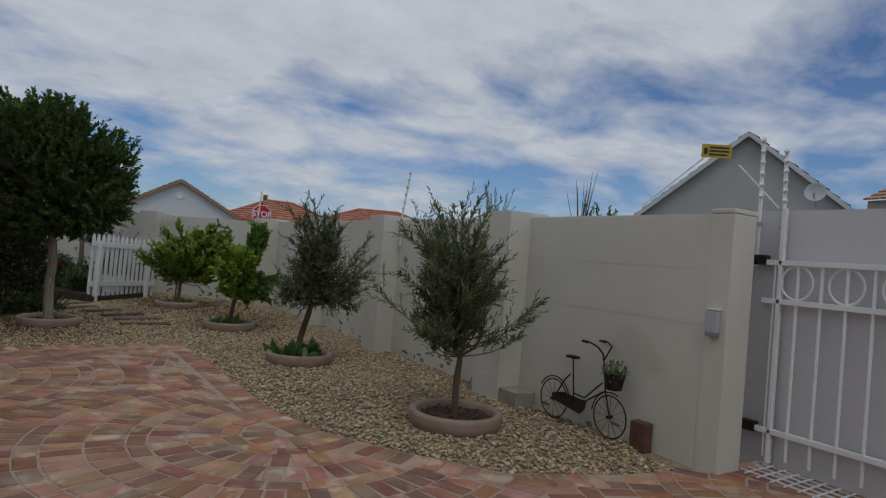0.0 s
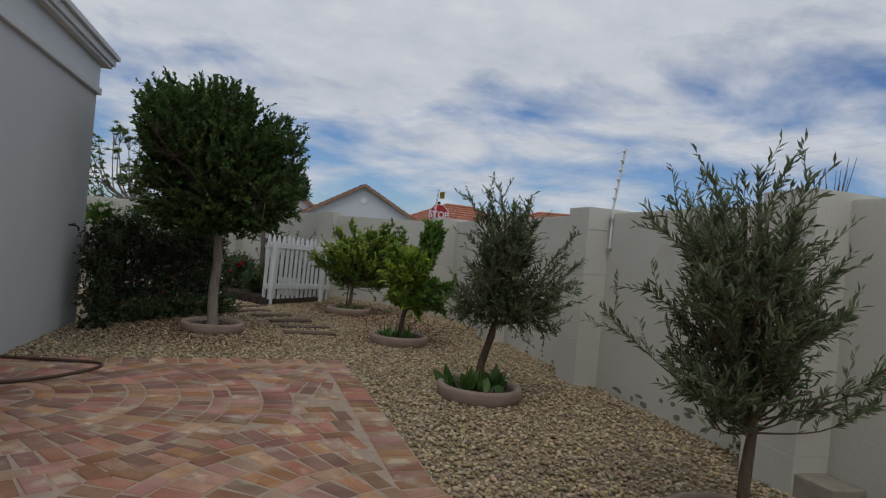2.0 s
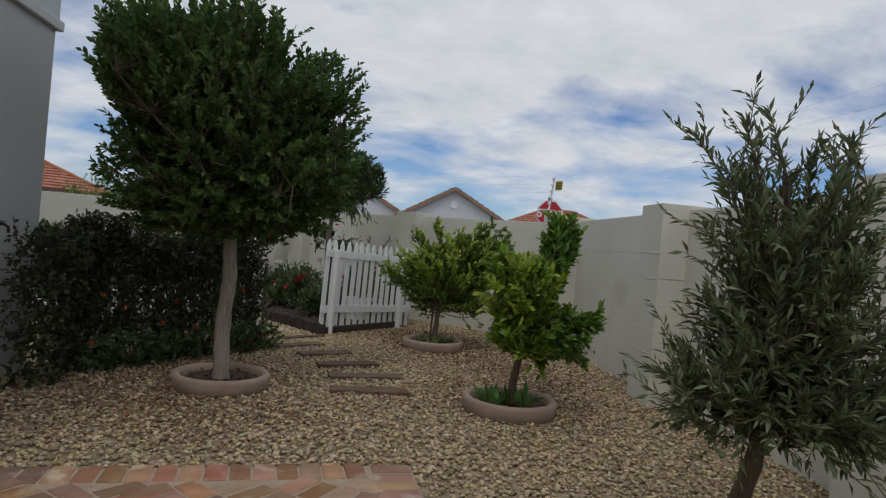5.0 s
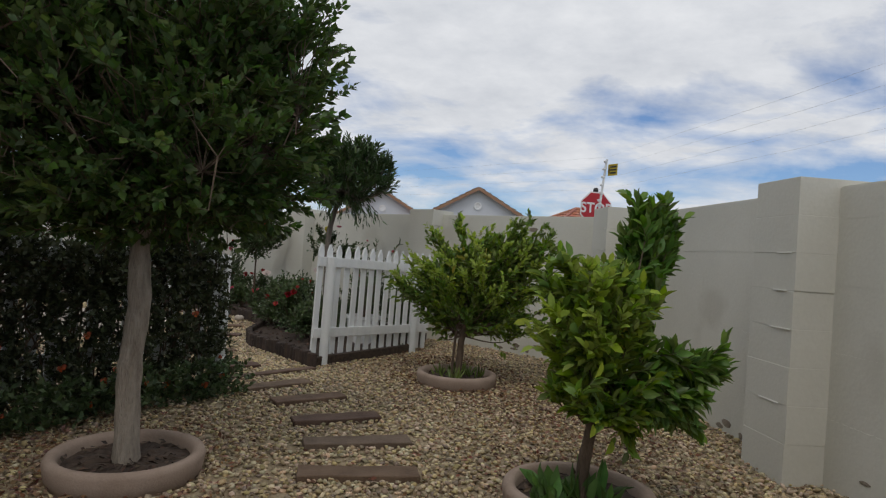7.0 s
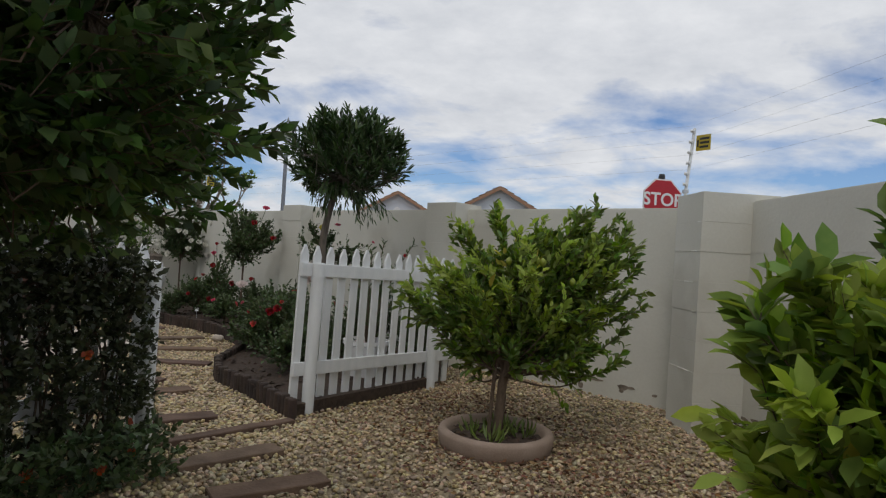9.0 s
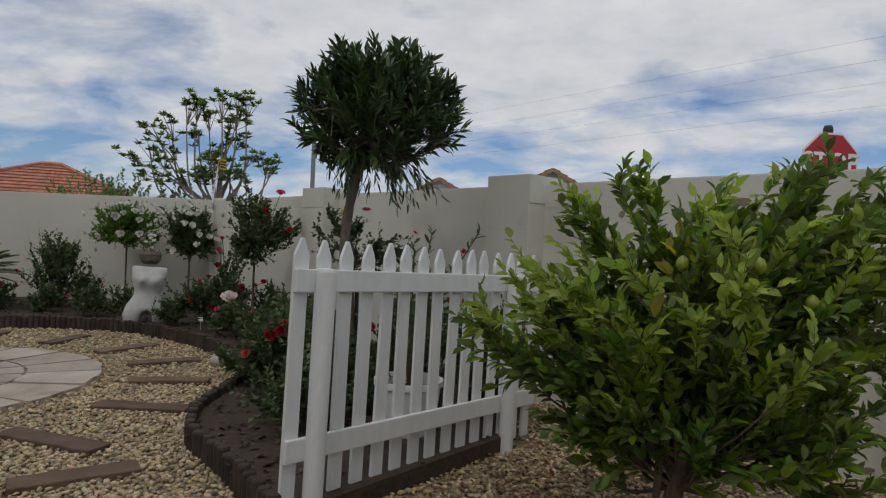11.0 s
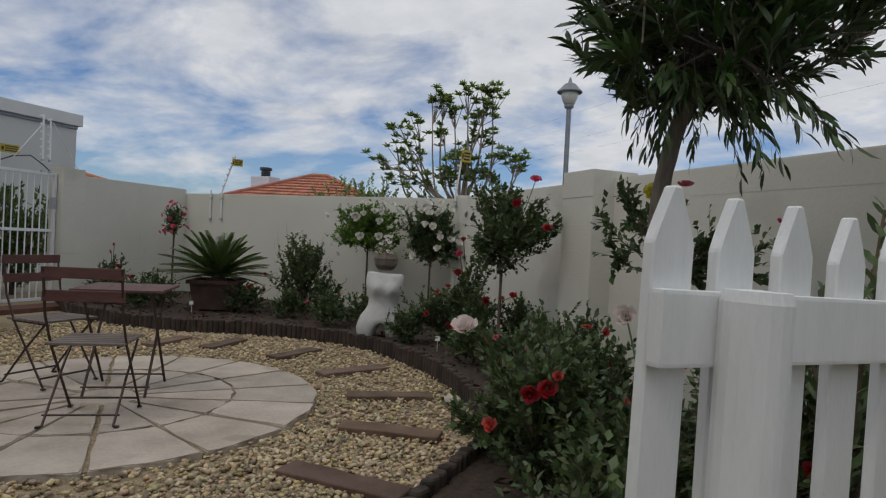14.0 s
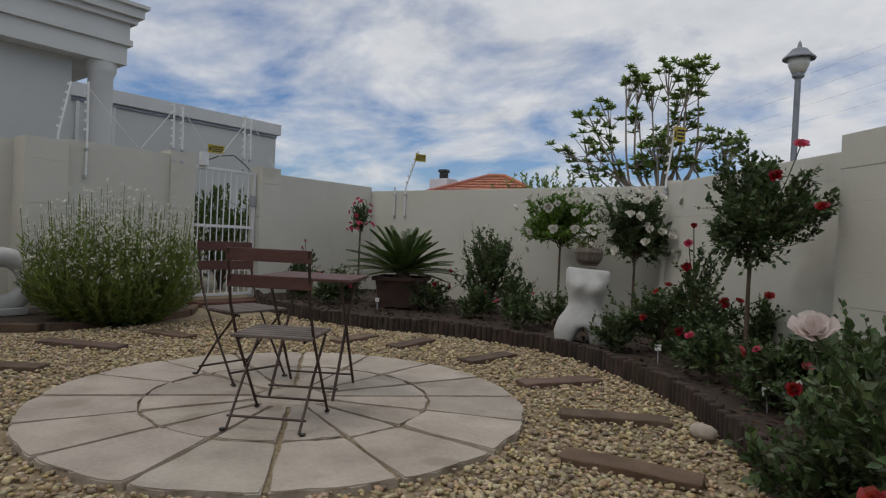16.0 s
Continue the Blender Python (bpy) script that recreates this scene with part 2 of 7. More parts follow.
ROOF_BROWN = material("brown_roof_tile", (0.33, 0.17, 0.095), (0.45, 0.26, 0.155), 4, 0.85, 0.3, 40, island=0.2)
FAR_WALL = material("far_house_plaster", (0.60, 0.62, 0.66), (0.68, 0.70, 0.74), 0.8, 0.9, 0.1, 30)
STATUE = material("whitewashed_concrete", (0.47, 0.47, 0.46), (0.62, 0.62, 0.605), 8, 0.9, 0.4, 60)
TUB_WOOD = material("dark_tub_wood", (0.05, 0.026, 0.02), (0.10, 0.055, 0.042), 8, 0.8, 0.5, 60)
GABLE_GREY = material("grey_gable_plaster", (0.36, 0.365, 0.355), (0.43, 0.435, 0.42), 0.8, 0.9, 0.1, 30)
SIGN_RED = material("sign_red", (0.42, 0.012, 0.022), (0.50, 0.02, 0.03), 3, 0.4, 0.0, 30)
SIGN_WHITE = material("sign_white", (0.78, 0.78, 0.78), (0.83, 0.83, 0.83), 3, 0.4, 0.0, 30)
SIGN_YELLOW = material("sign_yellow", (0.42, 0.31, 0.015), (0.52, 0.40, 0.03), 4, 0.5, 0.0, 30)
BLACK = material("black_plastic", (0.012, 0.012, 0.012), (0.03, 0.03, 0.03), 9, 0.5, 0.1, 60)
GALV = material("galvanised_steel", (0.42, 0.43, 0.45), (0.56, 0.57, 0.59), 9, 0.4, 0.1, 60, metal=0.6)
LAMP_GREY = material("grey_lamp_steel", (0.20, 0.215, 0.245), (0.28, 0.295, 0.325), 6, 0.5, 0.1, 60, metal=0.3)
LAMP_GLASS = material("frosted_lamp_glass", (0.62, 0.62, 0.58), (0.72, 0.72, 0.68), 6, 0.25, 0.0, 40)
HOSE = material("brown_rubber_hose", (0.055, 0.028, 0.018), (0.10, 0.055, 0.036), 9, 0.6, 0.1, 60)
GROUND = material("street_verge", (0.12, 0.11, 0.085), (0.22, 0.20, 0.15), 0.5, 1.0, 0.3, 8)
DISH = material("satellite_dish_grey", (0.40, 0.41, 0.43), (0.47, 0.48, 0.50), 5, 0.5, 0.05, 40)
BLOCK = material("rough_grey_block", (0.25, 0.225, 0.175), (0.38, 0.345, 0.275), 8, 0.95, 0.6, 70)
BRICK_BROWN = material("brown_stock_brick", (0.09, 0.04, 0.026), (0.16, 0.075, 0.05), 10, 0.9, 0.6, 80)
GREY_LEAF = leaf_material("dry_leaf", (0.10, 0.085, 0.05), (0.20, 0.17, 0.10), 0.7, 0.2, 0.3)
YELLOW_LEAF = leaf_material("yellowed_leaf", (0.38, 0.33, 0.03), (0.52, 0.46, 0.07), 0.5, 0.4, 0.2)
LEMON = material("green_lemon_skin", (0.14, 0.20, 0.02), (0.30, 0.33, 0.04), 12, 0.4, 0.2, 120)


# ---- mesh helpers ----
def link_mesh(name, me, mat, parent=None, label=""):
    me.materials.append(mat)
    ob = new(name, me)
    if parent:
        ob.parent = parent
    if label:
        ob["label"] = label
    return ob


def part(name, bm, mat, parent=None, label="", smooth=False):
    me = bpy.data.meshes.new(name)
    bmesh.ops.recalc_face_normals(bm, faces=bm.faces[:])
    if smooth:
        for f in bm.faces:
            f.smooth = True
    bm.to_mesh(me)
    bm.free()
    return link_mesh(name, me, mat, parent, label)


def thing(name, label, category, at=(0, 0, 0), group="", kind=""):
    ob = new(name)
    ob.empty_display_size = 0.1
    ob.location = at
    return tagged(ob, label, category, group, kind)


def box(bm, lo, hi, m=None, bevel=0.0):
    (x0, y0, z0), (x1, y1, z1) = lo, hi
    v = [bm.verts.new(p) for p in ((x0, y0, z0), (x1, y0, z0), (x1, y1, z0), (x0, y1, z0), (x0, y0, z1), (x1, y0, z1), (x1, y1, z1), (x0, y1, z1))]
    f = [bm.faces.new([v[i] for i in q]) for q in ((3, 2, 1, 0), (4, 5, 6, 7), (0, 1, 5, 4), (1, 2, 6, 5), (2, 3, 7, 6), (3, 0, 4, 7))]
    if bevel:
        e = list({x for q in f for x in q.edges})
        r = bmesh.ops.bevel(bm, geom=e, offset=bevel, segments=2, affect="EDGES", profile=0.7)
        v = list({x for q in r["faces"] for x in q.verts} | {x for x in v if x.is_valid})
    if m is not None:
        bmesh.ops.transform(bm, matrix=m, verts=v)
    return v


def boxed(lo, hi, m=None, bevel=0.0):
    bm = bmesh.new()
    box(bm, lo, hi, m, bevel)
    return bm


def tube(bm, pts, radii, sides=8, cap=True):
    pts = [Vector(p) for p in pts]
    if not hasattr(radii, "__len__"):
        radii = [radii] * len(pts)
    rings, ref = [], None
    for i, p in enumerate(pts):
        d = (pts[min(i + 1, len(pts) - 1)] - pts[max(i - 1, 0)])
        d = d.normalized() if d.length > 1e-9 else Vector((0, 0, 1))
        if ref is None:
            ref = d.orthogonal().normalized()
        ref = (ref - d * ref.dot(d))
        ref = ref.normalized() if ref.length > 1e-6 else d.orthogonal().normalized()
        s = d.cross(ref)
        rings.append([bm.verts.new(p + radii[i] * (math.cos(a) * ref + math.sin(a) * s)) for a in (2 * math.pi * k / sides for k in range(sides))])
    for a, b in zip(rings, rings[1:]):
        for k in range(sides):
            bm.faces.new((a[k], a[(k + 1) % sides], b[(k + 1) % sides], b[k]))
    if cap and sides > 2:
        bm.faces.new(rings[0][::-1])
        bm.faces.new(rings[-1])


def tubed(pts, radii, sides=8):
    bm = bmesh.new()
    tube(bm, pts, radii, sides)
    return bm


def lathe(profile, sides=32, wobble=0.0, seed=1):
    """A turned shape from (radius, height) rows."""
    bm = bmesh.new()
    r_ = random.Random(seed)
    ph = r_.random() * 6
    rings = []
    for r, z in profile:
        rings.append([bm.verts.new((r * (1 + wobble * math.sin(2 * a + ph)) * math.cos(a), r * (1 + wobble * math.sin(3 * a + ph)) * math.sin(a), z)) for a in (2 * math.pi * k / sides for k in range(sides))])
    for a, b in zip(rings, rings[1:]):
        for k in range(sides):
            bm.faces.new((a[k], a[(k + 1) % sides], b[(k + 1) % sides], b[k]))
    return bm


def prism(outline, z0, z1, bevel=0.0):
    """An upright prism on a flat outline."""
    bm = bmesh.new()
    lo = [bm.verts.new((x, y, z0)) for x, y in outline]
    hi = [bm.verts.new((x, y, z1)) for x, y in outline]
    bm.faces.new(lo[::-1])
    top = bm.faces.new(hi)
    n = len(outline)
    for i in range(n):
        bm.faces.new((lo[i], lo[(i + 1) % n], hi[(i + 1) % n], hi[i]))
    if bevel:
        bmesh.ops.bevel(bm, geom=list(top.edges), offset=bevel, segments=2, affect="EDGES")
    return bm


def fast_mesh(name, verts, faces, smooth=False):
    """A mesh from arrays: verts (n, 3), faces (m, k)."""
    me = bpy.data.meshes.new(name)
    n, (m, k) = len(verts), faces.shape
    me.vertices.add(n)
    me.vertices.foreach_set("co", np.ascontiguousarray(verts, dtype=np.float32).ravel())
    me.loops.add(m * k)
    me.loops.foreach_set("vertex_index", np.ascontiguousarray(faces, dtype=np.int32).ravel())
    me.polygons.add(m)
    me.polygons.foreach_set("loop_start", np.arange(0, m * k, k, dtype=np.int32))
    if smooth:
        me.polygons.foreach_set("use_smooth", np.ones(m, dtype=bool))
    me.update(calc_edges=True)
    me.validate()
    return me


# leaf shapes: along, across, up; two or four triangles a side
LEAF_SMALL = (np.array([(0, 0, 0), (0.45, 0.5, 0.10), (1, 0, 0), (0.45, -0.5, 0.10)]), np.array([(0, 1, 2), (0, 2, 3)]))
LEAF_LARGE = (np.array([(0, 0, 0), (0.28, 0.42, 0.09), (0.65, 0.42, 0.06), (1, 0, -0.10), (0.65, -0.42, 0.06), (0.28, -0.42, 0.09), (0.28, 0, 0), (0.65, 0, -0.02)]),
              np.array([(0, 6, 1), (1, 6, 2), (6, 7, 2), (2, 7, 3), (0, 5, 6), (5, 4, 6), (6, 4, 7), (4, 3, 7)]))
LEAF_LONG = (np.array([(0, 0, 0), (0.3, 0.5, 0.06), (0.7, 0.45, 0.03), (1, 0, -0.08), (0.7, -0.45, 0.03), (0.3, -0.5, 0.06)]), np.array([(0, 5, 1), (1, 5, 4), (1, 4, 2), (2, 4, 3)]))
PETAL = (np.array([(0, 0, 0), (0.5, 0.42, 0.12), (0.95, 0.36, 0.34), (1.0, 0, 0.42), (0.95, -0.36, 0.34), (0.5, -0.42, 0.12)]), np.array([(0, 5, 1), (1, 5, 2), (5, 4, 2), (2, 4, 3)]))


def unit(a):
    return a / np.maximum(np.linalg.norm(a, axis=-1, keepdims=True), 1e-9)


def scatter(shape, at, along, normal, length, width):
    """Arrays of a shape set at many places: along and normal give each one's turn."""
    t, f = shape
    along = unit(along)
    side = unit(np.cross(normal, along))
    up = np.cross(along, side)
    length, width = np.broadcast_to(length, len(at)), np.broadcast_to(width, len(at))
    v = at[:, None] + t[None, :, 0:1] * (along * length[:, None])[:, None] + t[None, :, 1:2] * (side * width[:, None])[:, None] + t[None, :, 2:3] * (up * length[:, None])[:, None]
    faces = f[None] + (np.arange(len(at)) * len(t))[:, None, None]
    return v.reshape(-1, 3), faces.reshape(-1, f.shape[1])


def sprig_leaves(rng, twigs, per, length, width, spread=0.8, droop=0.0, start=0.25, shape=LEAF_SMALL):
    """Leaves along twigs, each twig a start and an end."""
    a, b = np.array([t[0] for t in twigs]), np.array([t[1] for t in twigs])
    a, b = np.repeat(a, per, 0), np.repeat(b, per, 0)
    k = np.tile(np.linspace(start, 1.0, per), len(twigs))[:, None]
    at = a + (b - a) * k
    d = unit(b - a)
    r = rng.normal(size=at.shape)
    r = unit(r - d * np.sum(r * d, 1, keepdims=True))
    along = d + r * spread
    along[:, 2] -= droop
    n = np.array([0, 0, 1.0]) + rng.normal(size=at.shape) * 0.6
    s = rng.uniform(0.7, 1.2, len(at))
    return scatter(shape, at, along, n, length * s, width * s)


def joined(pieces):
    vs, fs, o = [], [], 0
    for v, f in pieces:
        vs.append(v); fs.append(f + o); o += len(v)
    return np.concatenate(vs), np.concatenate(fs)


def crown_twigs(rng, blobs, n, reach, centre, up=0.4, inner=0.35, jitter=0.5):
    """Twigs whose tips fill the blobs (centre, radii, share), pointing outwards and up."""
    share = np.array([b[2] for b in blobs], float); share /= share.sum()
    out = []
    for i in rng.choice(len(blobs), n, p=share):
        c, r = np.array(blobs[i][0], float), np.array(blobs[i][1], float)
        q = rng.normal(size=3); q /= np.linalg.norm(q)
        q = c + q * r * (inner + (1 - inner) * rng.random() ** 0.5)
        d = q - np.array(centre) + rng.normal(size=3) * jitter * np.linalg.norm(r) * 0.5
        d /= max(np.linalg.norm(d), 1e-6); d[2] += up; d /= np.linalg.norm(d)
        out.append((q - d * reach * rng.uniform(0.7, 1.2), q))
    return out


def branch_mesh(rng, trunk_top, twigs, limbs, r0, r1, twig_r, centre_pull=0.5):
    """Limbs from the trunk's top through the crown, and thin twigs joined to the nearest limb."""
    bm = bmesh.new()
    starts = np.array([t[0] for t in twigs])
    pick = [starts[rng.integers(len(starts))]]
    for _ in range(limbs - 1):
        cand = starts[rng.integers(len(starts), size=20)]
        d = np.min(np.linalg.norm(cand[:, None] - np.array(pick)[None], axis=2), axis=1)
        pick.append(cand[d.argmax()])
    nodes = []
    top = np.array(trunk_top, float)
    for e in pick:
        mid = top * 0.5 + e * 0.5 + rng.normal(size=3) * 0.05 + np.array([0, 0, 0.04])
        pts = [top * (1 - k) ** 2 + mid * 2 * k * (1 - k) + e * k * k for k in (0, 0.25, 0.5, 0.75, 1)]
        tube(bm, pts, [r0, r0 * 0.75 + r1 * 0.25, (r0 + r1) / 2, r1, r1 * 0.6], 5, False)
        nodes += pts[1:]
    nodes = np.array(nodes)
    for a, b in twigs:
        j = nodes[np.linalg.norm(nodes - a, axis=1).argmin()]
        tube(bm, [j, a, b], [twig_r * 1.5, twig_r, twig_r * 0.4], 3, False)
    return bm


MORTAR = material("pale_mortar", (0.68, 0.67, 0.62), (0.76, 0.75, 0.70), 20, 0.9, 0.3, 90)
LITTER = material("dry_leaf_litter", (0.11, 0.05, 0.028), (0.24, 0.13, 0.07), 20, 0.9, 0.2, 60, island=0.5)


def flower(rng, at, size, mat, parent, name="flower", look_at=(1.4, -0.6, 0.5), petals=14):
    """A double flower: petals in rings round a heart, facing out of its bush."""
    n = np.array(look_at, float) + rng.normal(size=3) * 0.35
    n /= np.linalg.norm(n)
    s = np.cross(n, (0, 0, 1.0)); s /= np.linalg.norm(s)
    u = np.cross(s, n)
    P, D, N, L = [], [], [], []
    for i in range(petals):
        ring = i / petals
        a = i * 2.4 + rng.random() * 0.4
        d = math.cos(a) * s + math.sin(a) * u
        P.append(np.array(at) + d * size * 0.05)
        D.append(d * (1 - 0.55 * ring) + n * (0.12 + 0.75 * ring))
        N.append(n - d * 0.6)
        L.append(size * (0.55 - 0.25 * ring))
    v, f = scatter(PETAL, np.array(P), np.array(D), np.array(N), np.array(L), np.array(L) * 1.1)
    return link_mesh(name, fast_mesh(name, v, f, True), mat, parent)


# ---- ground ----
def structure(ob, label, category):
    return tagged(ob, label, category, kind="structure")


ground = part("ground", boxed((-2500, -2500, -0.4), (2500, 2500, -0.06)), GROUND)
structure(ground, "bare sandy verge and street ground to the horizon", "ground")
gravel = part("gravel_bed", boxed((-8.0, 2.6, -0.055), (5.6, 21.2, -0.018)), GRAVEL_BED)
structure(gravel, "bed of tan and cream gravel between paving and walls", "gravel")


# ---- garden walls ----
def wall_run(name, a, b, height, label, seed, courses=9, thick=0.2):
    """A plastered block wall whose inner face runs from a to b; the outside lies to the right of that way."""
    a, b = Vector((*a, 0)), Vector((*b, 0))
    d = (b - a).normalized()
    m = Matrix.Translation(a) @ Matrix(((d.x, d.y, 0, 0), (d.y, -d.x, 0, 0), (0, 0, 1, 0), (0, 0, 0, 1)))
    length, rng_ = (b - a).length, random.Random(seed)
    h = height / courses
    ob = structure(new(name), label, "wall")
    for c in range(courses):
        x = 0.0
        while x < length - 1e-6:
            e = min(length, x + rng_.uniform(0.7, 2.6))
            if length - e < 0.4:
                e = length
            o = rng_.uniform(0, 0.0025)
            bm = bmesh.new()
            box(bm, (x, o, c * h - (0.08 if c == 0 else 0)), (e, thick - o, (c + 1) * h), m)
            if c == courses - 1:
                bmesh.ops.bevel(bm, geom=[q for q in bm.edges if all(abs(v.co.z - height) < 1e-4 for v in q.verts) and abs((q.verts[0].co - q.verts[1].co).normalized().dot(d)) > 0.9], offset=0.012, segments=2, affect="EDGES")
            part("course", bm, WALL, ob)
            x = e
    return ob


def pillar(parent, lo, hi, height, turn=0.0, at=(0, 0), seed=1, courses=8):
    """A pier of painted blocks, each course set a little off the next."""
    rng_ = random.Random(seed)
    m = pose(at[0], at[1], 0, 0, 0, turn)
    h = height / courses
    pl = None
    for c in range(courses):
        o = [rng_.uniform(-0.003, 0.003) for _ in range(4)]
        bm = boxed((lo[0] + o[0], lo[1] + o[1], c * h - (0.08 if c == 0 else 0)), (hi[0] + o[2], hi[1] + o[3], (c + 1) * h), m, 0.004)
        if pl is None:
            pl = part("pillar", bm, WALL, parent)
        else:
            part("block", bm, WALL, pl)
    for c in range(2, courses):
        if rng_.random() < 0.75:
            a, z = rng_.uniform(0.0, 0.1), c * h + rng_.uniform(-0.006, 0.006)
            part("mortar_ridge", boxed((lo[0] - 0.006, lo[1] + a, z - 0.004), (lo[0] + 0.003, lo[1] + a + rng_.uniform(0.05, 0.2), z + 0.004), m, 0.002), MORTAR, pl, "pale ridge of mortar")
    return pl


def patches(parent, a, b, n, seed, zmax=0.16, zmin=0.02):
    """Places where the plaster has come off, most of them at the wall's foot, on the inner face from a to b."""
    rng_ = random.Random(seed)
    a, b = Vector((*a, 0)), Vector((*b, 0))
    d = (b - a).normalized()
    out = Vector((-d.y, d.x, 0))
    for _ in range(n):
        c = a.lerp(b, rng_.random())
        w, h, z = rng_.uniform(0.025, 0.085), rng_.uniform(0.012, 0.034), rng_.uniform(zmin, zmax)
        bm = bmesh.new()
        k = 11
        ring = [(math.cos(t), math.sin(t), rng_.uniform(0.75, 1.1)) for t in (2 * math.pi * i / k for i in range(k))]
        lo = [bm.verts.new(c + d * (x * w * r) + Vector((0, 0, z + y * h * r)) - out * 0.004) for x, y, r in ring]
        hi = [bm.verts.new(c + d * (x * w * r * 0.94) + Vector((0, 0, z + y * h * r * 0.94)) + out * 0.003) for x, y, r in ring]
        bm.faces.new(hi)
        for i in range(k):
            bm.faces.new((lo[i], lo[(i + 1) % k], hi[(i + 1) % k], hi[i]))
        part("bare_patch", bm, PATCH, parent, "brown bare patch without plaster")


EX, DG = 5.37, 19.5  # the east wall's face; the slanting wall's face is x + y = DG
wall_east = wall_run("wall_east", (EX, 3.53), (EX, 14.13), 1.78, "cream painted block garden wall with stained foot", 3)
for y, s in ((5.48, 1), (8.18, 2), (10.77, 3)):
    pillar(wall_east, (5.115, y), (EX + 0.22, y + 0.42), 1.82, seed=s)
pillar(wall_east, (4.98, 13.62), (EX + 0.22, 14.06), 1.83, seed=9)
patches(wall_east, (EX, 3.9), (EX, 13.6), 46, 5)
wall_northeast = wall_run("wall_northeast", (EX, DG - EX), (-1.0, DG + 1.0), 1.77, "cream painted block garden wall running aslant", 4)
for x, s in ((3.28, 5), (1.22, 6)):
    pillar(wall_northeast, (-0.22, -0.21), (0.22, 0.24), 1.83, -45, (x, DG - x), s)
patches(wall_northeast, (5.2, DG - 5.2), (3.6, DG - 3.6), 14, 8)
patches(wall_northeast, (4.7, DG - 4.7), (3.9, DG - 3.9), 2, 15, 1.62, 1.5)
wall_north = wall_run("wall_north", (-1.0, 21.0), (-6.3, 21.0), 1.80, "cream painted block garden wall behind the roses", 6)
wall_north_end = part("wall_north_end", boxed((-1.0, 20.45, -0.08), (-0.8, 21.2, 1.80), bevel=0.008), WALL)
structure(wall_north_end, "cream painted end of the garden wall", "wall")
wall_west = wall_run("wall_west", (-6.3, 21.0), (-6.3, 19.05), 1.87, "cream painted block garden wall beside the steel gate", 7)
pillar(wall_west, (-6.55, 18.72), (-6.26, 19.05), 1.95, seed=11)
wall_gate = wall_run("wall_gate", (-6.3, 17.36), (-6.3, 16.15), 1.95, "cream painted garden wall with an electric fence on top", 9)
pillar(wall_gate, (-6.55, 17.36), (-6.26, 17.70), 2.0, seed=12)
pillar(wall_gate, (-6.60, 15.72), (-6.22, 16.15), 1.92, seed=13)
wall_return = wall_run("wall_return", (-7.5, 15.72), (-6.6, 15.72), 1.90, "short cream wall that joins the house", 10)
wall_south = wall_run("wall_south", (5.8, -6.0), (5.8, -0.2), 1.80, "cream painted garden wall beyond the driveway gate", 14)
gate_pillar = part("gate_pillar", boxed((5.366, 3.35, -0.08), (5.63, 3.53, 1.78), bevel=0.012), WALL)
structure(gate_pillar, "cream plastered pillar of the driveway gate", "pillar")
part("cap", boxed((5.362, 3.346, 1.78), (5.634, 3.53, 1.815), bevel=0.012), WALL, gate_pillar)


# ---- the house beside the paving ----
house = structure(new("house_wall"), "pale grey plastered house with moulded eaves", "house")
HX, HY = -0.12, 10.85
part("wall", boxed((-7.5, -6.0, -0.1), (HX, HY, 3.12)), HOUSE, house)
part("string_course", boxed((-7.5, -6.0, 2.72), (HX + 0.045, HY + 0.045, 2.80), bevel=0.012), TRIM, house)
part("frieze", boxed((-7.5, -6.0, 2.80), (HX + 0.015, HY + 0.015, 3.08)), TRIM, house)
part("soffit", boxed((-7.5, -6.0, 3.08), (HX + 0.10, HY + 0.17, 3.12), bevel=0.008), TRIM, house)
part("fascia", boxed((-7.5, -6.0, 3.12), (HX + 0.13, HY + 0.21, 3.20), bevel=0.01), TRIM, house)
part("gutter", boxed((-7.5, -6.0, 3.20), (HX + 0.17, HY + 0.25, 3.26), bevel=0.015), TRIM, house)
bm = bmesh.new()
rv = [bm.verts.new(p) for p in ((-7.5, -6, 3.25), (HX + 0.08, -6, 3.25), (HX + 0.08, HY + 0.16, 3.25), (-7.5, HY + 0.16, 3.25), (-3.8, -2, 4.7), (-3.8, 7.6, 4.7))]
for q in ((0, 1, 4), (1, 2, 5, 4), (2, 3, 5), (3, 0, 4, 5)):
    bm.faces.new([rv[i] for i in q])
part("roof", bm, ROOF, house)
tap = thing("garden_tap", "small dark metal garden tap on the house wall", "tap", (HX, 10.25, 1.14))
part("pipe", tubed([(0, 0, 0), (0.07, 0, 0), (0.10, 0, -0.02), (0.105, 0, -0.06)], 0.011, 8), IRON, tap)
part("handle", boxed((0.045, -0.03, 0.012), (0.06, 0.03, 0.022), bevel=0.003), IRON, tap)
wing = structure(new("house_wing"), "grey plastered house wing with a round column", "house")
part("wall", boxed((-14.0, 6.0, -0.1), (-7.55, 16.62, 3.25)), HOUSE, wing)
part("column", lathe([(0.20, -0.1), (0.20, 0.15), (0.165, 0.2), (0.155, 3.0), (0.175, 3.03), (0.19, 3.08), (0.2, 3.2)], 28), TRIM, wing, smooth=True).location = (-7.48, 16.95, 0)
for lo_z, hi_z, out in ((3.18, 3.44, 0.0), (3.44, 3.52, 0.05), (3.52, 3.74, 0.02), (3.74, 3.82, 0.09), (3.82, 3.95, 0.15), (3.95, 4.0, 0.2)):
    part("cornice", boxed((-14.0, 6.0, lo_z), (-7.28 + out, 17.20 + out, hi_z), bevel=0.008), TRIM, wing)
